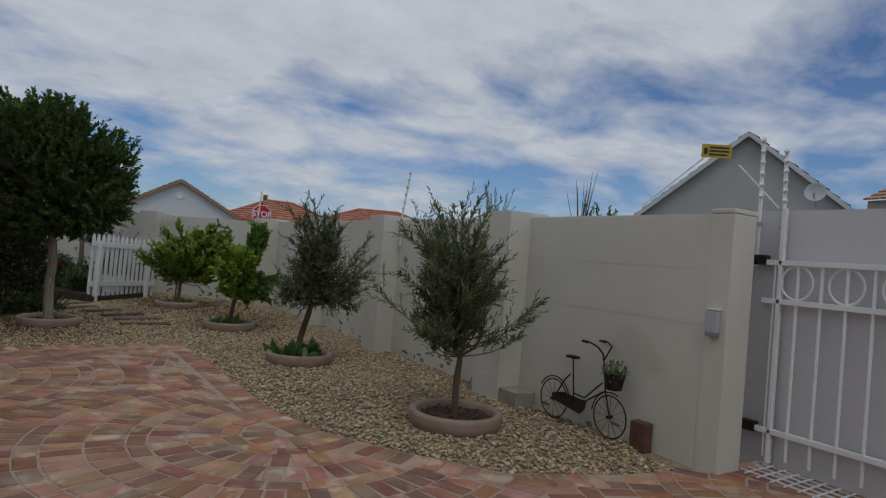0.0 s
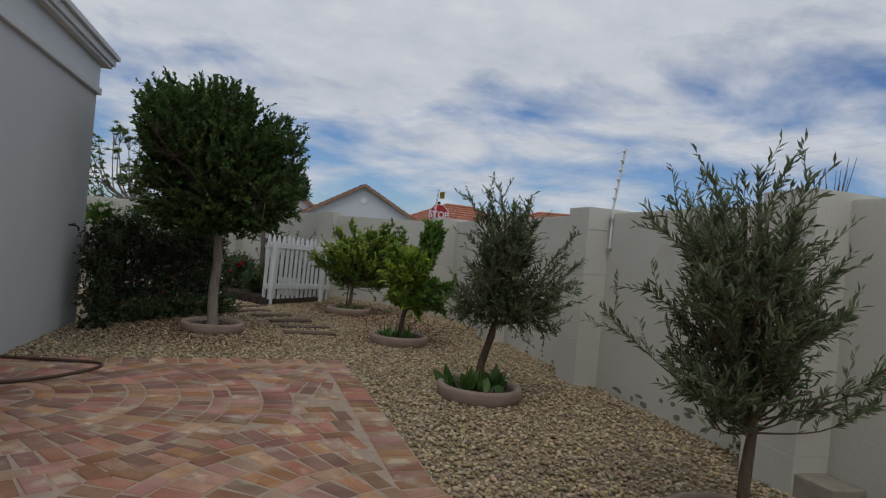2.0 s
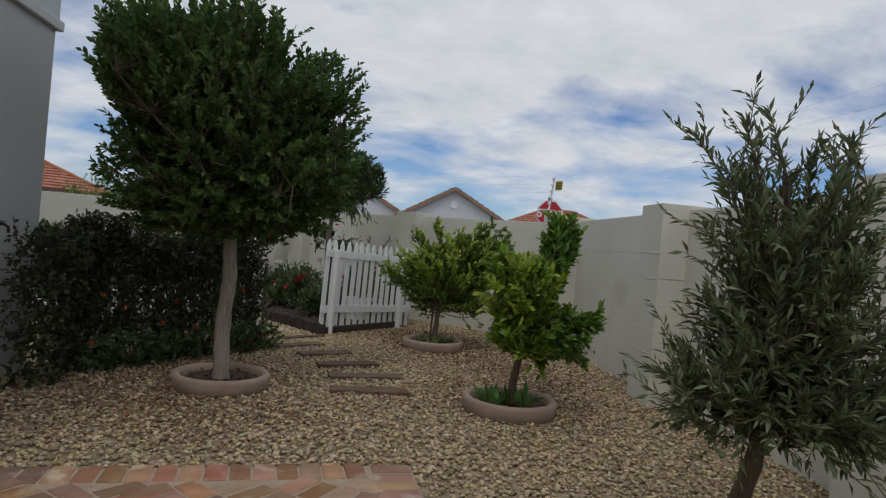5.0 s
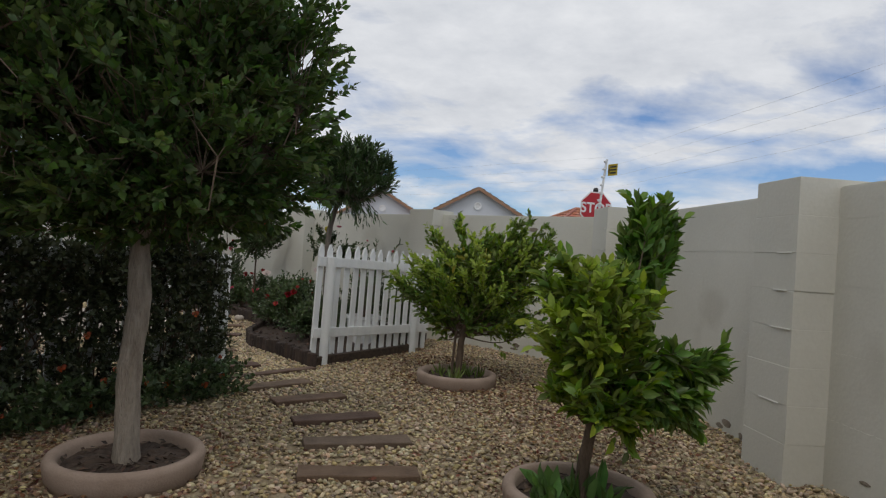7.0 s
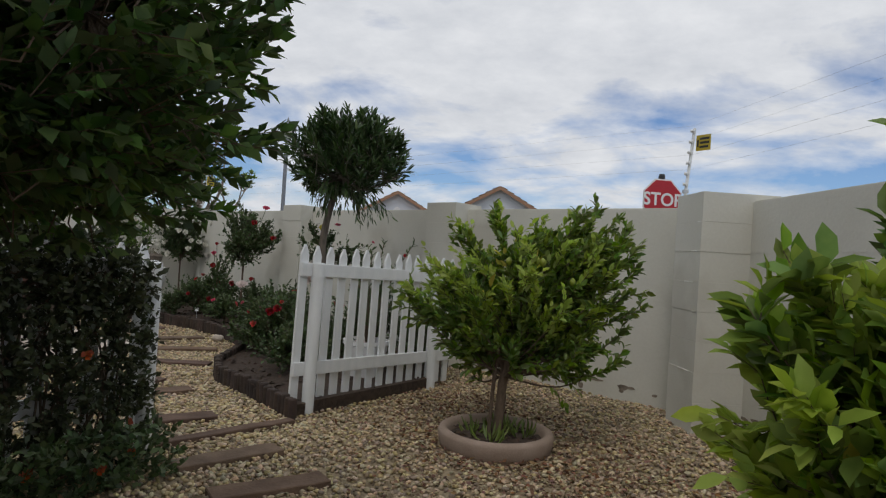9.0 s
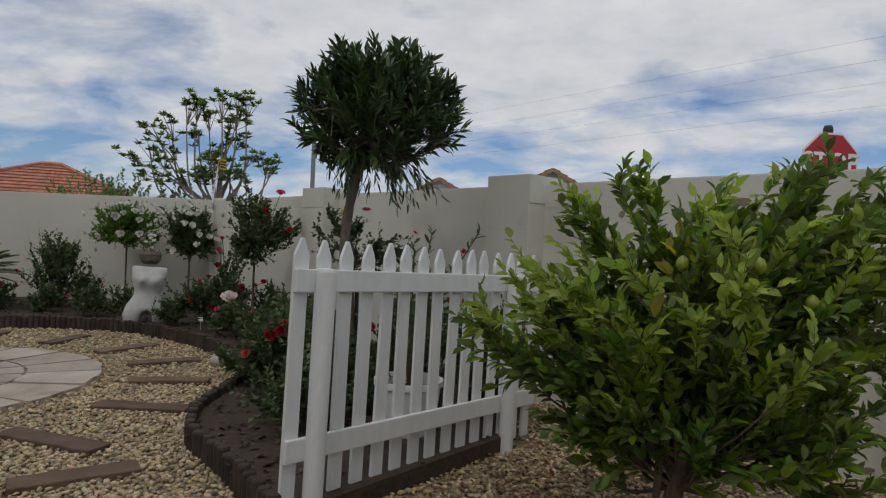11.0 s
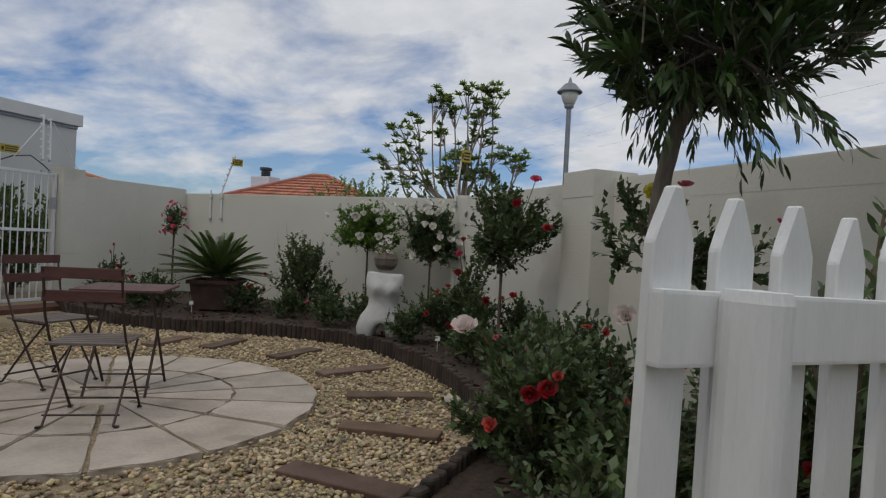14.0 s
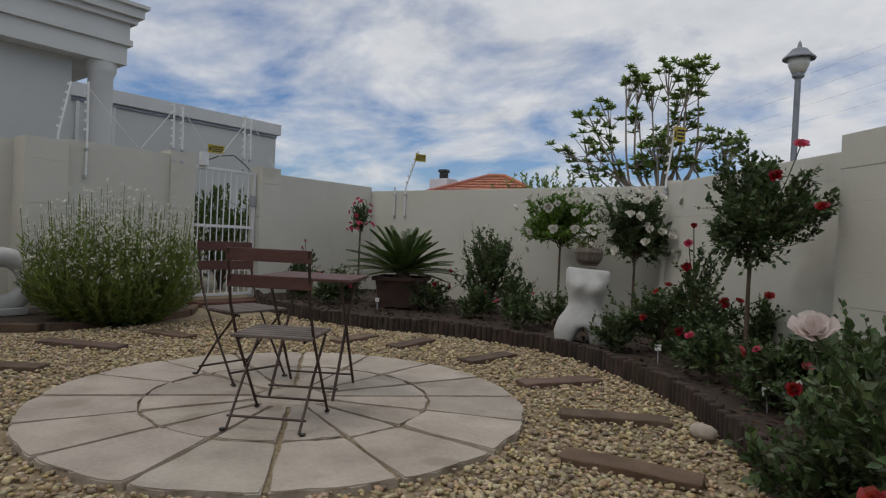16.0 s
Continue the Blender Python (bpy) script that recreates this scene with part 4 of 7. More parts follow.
BOWLS = ((4.30, 4.96), (3.92, 7.67), (3.74, 10.33), (3.43, 13.15), (1.45, 10.62))
for i, b in enumerate(BOWLS):
    earth_ring(b, 0.37, 0.11, i + 1)


# ---- timber sleepers of the path ----
def sleeper(a, b, depth=0.15, seed=1):
    a, b = Vector((*a, 0)), Vector((*b, 0))
    mid, d = (a + b) / 2, b - a
    bm = bmesh.new()
    n = 6
    L = d.length
    rng_ = random.Random(seed)
    w = depth / 2
    rows = [[bm.verts.new((-L / 2 + L * i / n, s * w + rng_.uniform(-0.006, 0.006), z + rng_.uniform(-0.003, 0.003))) for i in range(n + 1)] for s, z in ((-1, -0.05), (-1, 0.022), (1, 0.022), (1, -0.05))]
    for r, q in zip(rows, rows[1:] + rows[:1]):
        for i in range(n):
            bm.faces.new((r[i], r[i + 1], q[i + 1], q[i]))
    bm.faces.new([r[0] for r in rows]); bm.faces.new([r[-1] for r in rows[::-1]])
    bmesh.ops.bevel(bm, geom=[e for e in bm.edges if e.calc_length() > 0.03], offset=0.005, segments=1, affect="EDGES")
    ob = part("sleeper", bm, SLEEPER)
    ob.matrix_basis = pose(mid.x, mid.y, 0, 0, 0, math.degrees(math.atan2(d.y, d.x)))
    return tagged(ob, "brown weathered timber sleeper set in gravel", "sleeper", "path sleepers")


SLEEPERS = (((2.31, 10.64), (2.96, 10.70)), ((2.27, 11.15), (2.93, 11.28)), ((2.13, 11.62), (2.72, 11.83)), ((1.91, 12.10), (2.42, 12.40)), ((1.60, 12.48), (2.08, 12.85)),
            ((1.15, 13.30), (1.51, 13.50)), ((0.62, 13.92), (1.09, 14.24)), ((0.06, 14.68), (0.76, 14.47)), ((0.23, 15.34), (0.90, 15.32)), ((0.08, 16.07), (0.70, 16.19)),
            ((-0.26, 16.70), (0.28, 17.03)), ((-0.81, 17.16), (-0.51, 17.74)), ((-1.55, 17.48), (-1.49, 18.10)), ((-2.36, 17.48), (-2.42, 18.07)), ((-2.87, 17.26), (-2.96, 17.82)), ((-4.31, 15.32), (-3.67, 15.68)), ((-4.32, 16.20), (-3.82, 16.36)), ((-3.70, 14.60), (-3.25, 14.98)))
for i, (a, b) in enumerate(SLEEPERS):
    sleeper(a, b, 0.16, i)
threshold = sleeper((1.36, 12.83), (2.05, 13.45), 0.09, 40)
tagged(threshold, "long pale brown timber board across the path")


# ---- log edging and the rose bed ----
EDGE = [(2.03, 13.55), (1.76, 13.92), (1.48, 14.28), (1.20, 14.62), (1.06, 15.05), (1.05, 15.50), (1.04, 15.90), (0.90, 16.46), (0.58, 17.0), (0.18, 17.53), (-0.44, 18.06), (-1.1, 18.45), (-1.8, 18.58), (-2.6, 18.46), (-3.3, 18.15), (-4.2, 18.05), (-5.2, 18.2), (-6.28, 18.72)]


def smooth_line(pts, step):
    out = []
    p = [Vector(q) for q in pts]
    for i in range(len(p) - 1):
        a, b, c, d = p[max(i - 1, 0)], p[i], p[i + 1], p[min(i + 2, len(p) - 1)]
        for k in range(12):
            t = k / 12
            out.append(0.5 * ((2 * b) + (c - a) * t + (2 * a - 5 * b + 4 * c - d) * t * t + (3 * b - a - 3 * c + d) * t ** 3))
    out.append(p[-1])
    res, need = [out[0]], step
    for a, b in zip(out, out[1:]):
        L = (b - a).length
        while L >= need:
            a = a.lerp(b, need / L)
            res.append(a)
            L = (b - a).length
            need = step
        need -= L
    return res


edge_line = smooth_line(EDGE, 0.062)
edging = thing("log_edging", "dark stained upright log edging round the bed", "edging", (0, 0, 0))
log_mesh = part("log", lathe([(0.0, -0.06), (0.033, -0.06), (0.033, 0.135), (0.027, 0.145), (0.0, 0.147)], 9), LOG, edging)
rng_l = random.Random(8)
for i, p in enumerate(edge_line):
    o = log_mesh if i == 0 else log_mesh.copy()
    if i:
        scene.collection.objects.link(o)
    o.location = (p.x, p.y, rng_l.uniform(-0.015, 0.012))
    o.rotation_euler = (radians(rng_l.uniform(-3, 3)), radians(rng_l.uniform(-3, 3)), rng_l.random() * 6)
bed_out = [tuple(p) for p in edge_line] + [(-6.28, 20.98), (-1.02, 20.98), (-0.95, 20.40), (3.35, DG - 3.37), (3.08, 14.82), (2.16, 13.75)]
bed = part("soil_bed", prism(bed_out, -0.05, 0.085), SOIL)
structure(bed, "dark soil bed planted with roses", "soil bed")
rng = np.random.default_rng(31)
pts = []
poly = np.array(bed_out)


def inside(poly_, q):
    x, y = q[:, 0], q[:, 1]
    r = np.zeros(len(q), bool)
    for (x0, y0), (x1, y1) in zip(poly_, np.roll(poly_, -1, 0)):
        c = ((y0 > y) != (y1 > y))
        with np.errstate(divide="ignore", invalid="ignore"):
            r ^= c & (x < (x1 - x0) * (y - y0) / (y1 - y0 + 1e-12) + x0)
    return r


q = np.stack([rng.uniform(-6.2, 4.0, 9000), rng.uniform(13.5, 20.9, 9000)], 1)
q = q[inside(poly, q)]
v, f = scatter(LEAF_SMALL, np.column_stack([q, np.full(len(q), 0.092)]), rng.normal(size=(len(q), 3)) * (1, 1, 0.25), np.array([0, 0, 1.0]) + rng.normal(size=(len(q), 3)) * 0.5, rng.uniform(0.03, 0.08, len(q)), rng.uniform(0.02, 0.04, len(q)))
tagged(link_mesh("bark_mulch", fast_mesh("bark_mulch", v, f), MULCH), "dark bark chips scattered over the soil", "mulch", kind="stuff")


# ---- round terrace of sandstone slabs ----
TC, TR = (-1.54, 15.73), 1.39
terrace = structure(thing("terrace", "round terrace of pale sandstone slabs", "paving", (*TC, 0)), "round terrace of pale sandstone slabs", "paving")
part("bed", lathe([(0.001, 0.004), (TR - 0.03, 0.004), (TR - 0.02, -0.05)], 64), GRAVEL_BED, terrace)


def slab(r0, r1, a0, a1, seed):
    """A slab between two radii and two angles, with worn, uneven edges."""
    rng_ = random.Random(seed)
    g = 0.014
    n = max(5, int((a1 - a0) * r1 / 0.05))
    ph = [rng_.random() * 6.3 for _ in range(4)]
    def at(r, a):
        w = 0.008 * math.sin(a * 23 + ph[0]) + 0.006 * math.sin(a * 51 + ph[1]) + rng_.uniform(-0.004, 0.004)
        return ((r + w) * math.cos(a), (r + w) * math.sin(a))
    def side(a, s, r_from, r_to):
        for k in (0.2, 0.4, 0.6, 0.8):
            r = r_from + (r_to - r_from) * k
            w = g * rng_.uniform(0.5, 1.4) + 0.005 * math.sin(r * 19 + ph[2])
            yield (r * math.cos(a + s * w / r), r * math.sin(a + s * w / r))
    out = [at(r1 - g * 0.5, a0 + g / r1 + (a1 - a0 - 2 * g / r1) * i / n) for i in range(n + 1)]
    out += list(side(a1, -1, r1, r0))
    out += [at(r0 + g, a1 - g / r0 - (a1 - a0 - 2 * g / r0) * i / max(2, n // 2)) for i in range(max(2, n // 2) + 1)]
    out += list(side(a0, 1, r0, r1))
    part("slab", prism(out, -0.05, 0.022 + rng_.uniform(-0.004, 0.004), 0.007), SLAB, terrace)


part("slab", lathe([(0.001, 0.022), (0.19, 0.022), (0.205, 0.012), (0.205, -0.05)], 24, 0.01), SLAB, terrace)
for (r0, r1, n, off) in ((0.20, 0.82, 16, 0.062), (0.82, TR, 16, 0.062)):
    for i in range(n):
        slab(r0, r1, off + 2 * math.pi * i / n, off + 2 * math.pi * (i + 1) / n, i + int(r1 * 100))


# ---- trees and shrubs ----
def curve(pts, n=10):
    """A smooth line through points, as n + 1 places a span."""
    p = [Vector(q) for q in pts]
    out = []
    for i in range(len(p) - 1):
        a, b, c, d = p[max(i - 1, 0)], p[i], p[i + 1], p[min(i + 2, len(p) - 1)]
        for k in range(n):
            t = k / n
            out.append(0.5 * ((2 * b) + (c - a) * t + (2 * a - 5 * b + 4 * c - d) * t * t + (3 * b - a - 3 * c + d) * t ** 3))
    return out + [p[-1]]


def trunk_part(ob, pts, r0, r1, mat, seed=1, name="trunk", sides=12):
    line = curve(pts, 5)
    rng_ = random.Random(seed)
    n = len(line)
    bm = bmesh.new()
    tube(bm, line, [(r0 + (r1 - r0) * i / (n - 1)) * (1 + 0.35 * max(0, 1 - i / 2.0) * (i < 2)) * rng_.uniform(0.94, 1.06) for i in range(n)], sides)
    for v in bm.verts:
        v.co += 0.06 * r0 * Vector((rng_.uniform(-1, 1), rng_.uniform(-1, 1), 0))
    return part(name, bm, mat, ob, smooth=True)


def leafy(ob, rng, twigs, per, length, width, mat, name="crown", spread=0.8, droop=0.0, start=0.2, shape=LEAF_SMALL):
    v, f = sprig_leaves(rng, twigs, per, length, width, spread, droop, start, shape)
    return link_mesh(name, fast_mesh(name, v, f), mat, ob)


def tree(name, label, category, at, trunk, r, bark, blobs, centre, n, reach, per, leaf, leaf_mat, seed, up=0.4, inner=0.35, limbs=10, spread=0.8, droop=0.0, shape=LEAF_SMALL, twig_r=0.003, jitter=0.5, extra=(), z0=0.03, start=0.2, limb=None, limb_mat=None):
    """A tree at its foot: trunk points and crown blobs are given from there."""
    rng = np.random.default_rng(seed)
    ob = thing(name, label, category, (*at, z0))
    trunk_part(ob, trunk, r[0], r[1], bark, seed)
    twigs = crown_twigs(rng, blobs, n, reach, centre, up, inner, jitter)
    for a, b in extra:
        line = curve(a, 1)
        for p, q in zip(line, line[1:]):
            twigs.append((np.array(p), np.array(q)))
    part("branchwork", branch_mesh(rng, trunk[-1], twigs, limbs, *(limb or (r[1] * 0.6, r[1] * 0.2)), twig_r), limb_mat or bark, ob)
    leafy(ob, rng, twigs, per, leaf[0], leaf[1], leaf_mat, "crown", spread, droop, start, shape)
    return ob, rng, twigs


def spray(ob, rng, axis, blobs, n, tips=(), side=6, twig=0.17, per=9, leaf=(0.055, 0.0135), mat=None, shape=LEAF_SMALL, inner=0.55, bend=0.28, lift=0.25, r0=0.008, bark=None, name="crown", spread=0.75, start=0.0, bare=0.35, shift=(0, 0, 0)):
    """A crown of shoots that rise from the stem and arch outwards, each with short side twigs and leaves along its outer part."""
    axis = [np.array(p) for p in curve(axis, 6)]
    share = np.array([b[2] for b in blobs], float)
    ends = [np.array(p, float) for p in tips]
    for i in rng.choice(len(blobs), n, p=share / share.sum()):
        q = unit(rng.normal(size=3)) * (inner + (1 - inner) * rng.random())
        ends.append(np.array(blobs[i][0]) + q * np.array(blobs[i][1]))
    ends = [e + np.array(shift) for e in ends]
    bm, twigs = bmesh.new(), []
    lo, hi = axis[0][2], axis[-1][2]
    for e in ends:
        k = np.clip((e[2] - lo) / max(hi - lo, 0.1) * 0.55 + rng.normal() * 0.1 - 0.12, 0, 1)
        a = axis[int(k * (len(axis) - 1))]
        d = e - a
        mid = a + d * 0.5 + np.array([0, 0, -bend * np.hypot(d[0], d[1]) * 0.3]) + rng.normal(size=3) * 0.03
        if e[2] < a[2] + 0.1:
            mid[2] += 0.12
        line = [np.array(p) for p in curve([tuple(a), tuple(mid), tuple(e)], 5)]
        tube(bm, line, [r0 * (1 - 0.085 * j) for j in range(len(line))], 4, False)
        m = len(line) - 1
        for j in range(side):
            u = bare + (0.98 - bare) * (j + rng.random() * 0.6) / side
            f_ = u * m
            i0 = min(int(f_), m - 1)
            p, t = line[i0] + (line[i0 + 1] - line[i0]) * (f_ - i0), unit(line[i0 + 1] - line[i0])
            w = unit(t * 0.9 + unit(rng.normal(size=3)) * 0.85 + np.array([0, 0, lift]))
            q = p + w * twig * rng.uniform(0.6, 1.25)
            twigs.append((p, q))
            tube(bm, [tuple(p), tuple(q)], [r0 * 0.28, r0 * 0.14], 3, False)
        for i0 in range(int(m * 0.6), m):
            twigs.append((line[i0], line[i0 + 1]))
    if bark:
        part(name + "_twigwork", bm, bark, ob)
    else:
        bm.free()
    leafy(ob, rng, twigs, per, leaf[0], leaf[1], mat, name, spread, 0.0, start, shape)
    return twigs


# the dense tree beside the hedge
big_tree, rng, tw = tree("garden_tree", "dense dark green tree with a pale grey trunk", "tree", (1.45, 10.62), [(0.0, 0, -0.05), (-0.025, 0.02, 0.28), (-0.03, 0.03, 0.55), (-0.015, 0.05, 0.80), (-0.035, 0.07, 1.05), (-0.05, 0.09, 1.34)], (0.064, 0.05), BARK,
     [((-0.05, 0.12, 1.78), (0.92, 0.92, 0.66), 5), ((-0.2, 0.1, 2.35), (0.72, 0.78, 0.58), 4), ((0.55, 0.2, 1.75), (0.5, 0.6, 0.5), 2), ((0.62, 0.25, 2.1), (0.42, 0.45, 0.5), 1.2), ((-0.62, 0.0, 1.6), (0.5, 0.6, 0.45), 1.6), ((-0.3, 0.0, 2.6), (0.5, 0.5, 0.32), 1.2), ((0.05, 0.1, 1.35), (0.75, 0.75, 0.22), 2.4), ((0.25, 0.2, 2.2), (0.55, 0.6, 0.6), 2), ((-0.68, 0.0, 2.58), (0.44, 0.6, 0.45), 2.4), ((-0.70, -0.45, 2.45), (0.36, 0.38, 0.42), 1.6), ((-0.74, 0.05, 2.0), (0.36, 0.5, 0.45), 1.8), ((-0.15, 0.05, 2.85), (0.45, 0.55, 0.26), 1.6), ((0.6, 0.2, 2.42), (0.42, 0.42, 0.42), 1.2), ((-0.45, 0.1, 1.36), (0.55, 0.7, 0.26), 2.2), ((0.1, 0.6, 1.4), (0.7, 0.45, 0.3), 1.6), ((0.0, -0.1, 1.5), (0.6, 0.5, 0.3), 1.6)],
     (0, 0.1, 1.7), 3000, 0.24, 20, (0.056, 0.034), LEAF_TREE, 11, 0.35, 0.12, 14, 0.9, twig_r=0.003, limb=(0.02, 0.006), limb_mat=BARK_DARK)
spray(big_tree, rng, [(-0.05, 0.09, 1.34), (-0.1, 0.1, 1.9), (-0.2, 0.1, 2.4)], [((-0.2, 0.1, 2.35), (0.84, 0.80, 0.62), 3), ((0.2, 0.2, 1.95), (0.78, 0.80, 0.70), 3)], 80, ((-1.0, 0, 2.85), (-0.85, 0.1, 2.92), (0.76, 0.2, 2.4), (0.72, 0.3, 2.46), (-0.15, 0.1, 3.0)), 5, 0.2, 11, (0.056, 0.034), LEAF_TREE, inner=0.94, bark=BARK_DARK, name="outer_crown", spread=0.9, bare=0.6)
# the two olives
olive1 = thing("olive_tree", "young olive tree with narrow grey-green leaves", "tree", (4.30, 4.96, 0.03))
stem = [(0, 0, -0.05), (-0.01, 0.01, 0.25), (0.0, 0.0, 0.5), (-0.02, 0.01, 0.62)]
trunk_part(olive1, stem, 0.03, 0.021, BARK_DARK, 21)
rng = np.random.default_rng(21)
trunk_part(olive1, [(-0.02, 0.01, 0.60), (-0.05, 0.03, 0.95), (-0.08, 0.05, 1.3), (-0.10, 0.06, 1.55)], 0.02, 0.006, BARK_DARK, 22, "leader", 8)
spray(olive1, rng, [(-0.01, 0.0, 0.5), (-0.05, 0.03, 0.95), (-0.08, 0.05, 1.3)], [((-0.10, 0.07, 1.12), (0.56, 0.56, 0.40), 6), ((-0.10, 0.07, 1.37), (0.42, 0.42, 0.28), 3), ((-0.06, 0.03, 0.76), (0.42, 0.42, 0.22), 2.8)], 96,
      ((0.50, -0.38, 1.0), (0.45, -0.34, 0.86), (0.37, -0.30, 0.72), (0.05, -0.02, 1.78), (-0.08, 0.02, 1.72), (-0.24, 0.14, 1.70), (0.10, -0.10, 1.72), (-0.60, 0.42, 1.0), (-0.46, 0.30, 1.48), (-0.36, 0.26, 1.58)), 6, 0.19, 10, (0.060, 0.0145), LEAF_OLIVE, LEAF_SMALL, 0.5, bark=BARK_DARK, lift=0.35)
spray(olive1, rng, [(-0.01, 0.0, 0.5), (-0.05, 0.03, 0.95), (-0.08, 0.05, 1.4)], [((-0.06, 0.04, 1.05), (0.26, 0.26, 0.5), 1)], 28, (), 6, 0.16, 10, (0.056, 0.0145), LEAF_OLIVE, LEAF_SMALL, 0.2, bark=BARK_DARK, lift=0.4, name="inner_crown", bare=0.2)
olive2 = thing("olive_tree", "olive tree with a leaning trunk and grey-green crown", "tree", (3.92, 7.67, 0.03))
trunk_part(olive2, [(-0.03, 0, -0.05), (0.0, 0, 0.25), (0.06, -0.02, 0.5), (0.1, -0.03, 0.74)], 0.04, 0.028, BARK_DARK, 22)
rng = np.random.default_rng(22)
trunk_part(olive2, [(0.1, -0.03, 0.72), (0.12, -0.04, 1.0), (0.10, -0.04, 1.3), (0.08, -0.03, 1.6)], 0.024, 0.006, BARK_DARK, 23, "leader", 8)
spray(olive2, rng, [(0.08, -0.02, 0.62), (0.12, -0.04, 1.0), (0.10, -0.04, 1.35)], [((0.08, -0.14, 1.08), (0.44, 0.34, 0.40), 5), ((0.04, -0.12, 1.44), (0.32, 0.28, 0.30), 2.8), ((0.46, -0.28, 1.02), (0.28, 0.22, 0.40), 2.6), ((-0.16, -0.08, 0.82), (0.28, 0.22, 0.24), 2.4), ((0.20, -0.16, 0.74), (0.40, 0.28, 0.18), 3.4)], 124,
      ((0.66, -0.29, 1.46), (0.68, -0.30, 1.2), (0.70, -0.31, 0.95), (0.56, -0.25, 0.60), (0.46, -0.2, 0.60), (0.02, 0.0, 1.82), (-0.28, -0.02, 1.70), (0.24, -0.14, 1.70), (-0.1, -0.05, 1.76)), 6, 0.18, 10, (0.054, 0.0145), LEAF_OLIVE, LEAF_SMALL, 0.5, bark=BARK_DARK, lift=0.2, r0=0.009)
spray(olive2, rng, [(0.08, -0.02, 0.62), (0.12, -0.04, 1.0), (0.10, -0.04, 1.45)], [((0.10, -0.12, 1.12), (0.32, 0.26, 0.46), 1)], 44, (), 6, 0.16, 10, (0.052, 0.0145), LEAF_OLIVE, LEAF_SMALL, 0.15, bark=BARK_DARK, lift=0.3, name="inner_crown", bare=0.2)
# citrus trees
lemon3 = thing("citrus_tree", "small bushy citrus tree with a tall dark shoot", "tree", (3.74, 10.33, 0.03))
trunk_part(lemon3, [(0, 0, -0.05), (0.02, 0, 0.2), (0.05, -0.01, 0.42), (0.08, -0.02, 0.62)], 0.036, 0.024, BARK_DARK, 23)
rng3 = np.random.default_rng(23)
LEMON3 = [(0.04, -0.01, 0.38), (0.09, -0.02, 0.7), (0.12, -0.03, 0.95)]
spray(lemon3, rng3, LEMON3, [((-0.01, 0.0, 0.84), (0.25, 0.28, 0.34), 5), ((0.20, -0.06, 0.62), (0.26, 0.26, 0.28), 2.5), ((0.14, -0.04, 0.95), (0.22, 0.24, 0.22), 2), ((0.02, -0.05, 0.58), (0.26, 0.26, 0.18), 3)], 84, ((-0.25, 0.05, 1.12), (-0.16, 0.02, 1.18)), 4, 0.11, 7, (0.082, 0.040), LEAF_CITRUS, LEAF_LARGE, 0.35, bark=BARK_DARK, bare=0.45, lift=0.2, r0=0.007)
spray(lemon3, rng3, LEMON3, [((-0.02, 0.0, 0.92), (0.26, 0.28, 0.26), 1)], 34, (), 3, 0.10, 6, (0.075, 0.036), LEAF_YOUNG, LEAF_LARGE, 0.85, bark=BARK_DARK, bare=0.7, name="young_foliage", r0=0.005)
rng = np.random.default_rng(29)
spray(lemon3, rng, [(0.09, -0.02, 0.55), (0.26, 0.14, 0.9), (0.39, 0.25, 1.3)], [((0.41, 0.27, 1.33), (0.14, 0.14, 0.20), 4), ((0.37, 0.22, 1.08), (0.13, 0.13, 0.24), 2), ((0.54, -0.1, 0.74), (0.12, 0.12, 0.13), 2.2), ((0.40, -0.06, 0.52), (0.2, 0.2, 0.22), 2.6)], 50, ((0.34, 0.27, 1.56), (0.47, 0.26, 1.56), (0.40, 0.27, 1.50), (0.52, 0.24, 1.42), (0.29, 0.24, 1.42), (0.62, -0.12, 0.80), (0.62, -0.12, 0.68)), 4, 0.10, 8, (0.085, 0.036), LEAF_CITRUS_DARK, LEAF_LARGE, 0.4, bark=BARK_DARK, name="dark_shoot", bare=0.4, lift=0.35, r0=0.008)
lemon4 = thing("citrus_tree", "broad lemon tree with glossy yellow-green leaves", "tree", (3.43, 13.15, 0.03))
rng4 = np.random.default_rng(24)
trunk_part(lemon4, [(0, 0, -0.05), (0.02, 0, 0.2), (0.03, -0.01, 0.4), (0.10, -0.01, 0.62)], 0.036, 0.026, BARK_DARK, 24)
LEMON4 = [(0.03, -0.01, 0.42), (0.14, 0.14, 0.75), (0.20, 0.28, 1.05)]
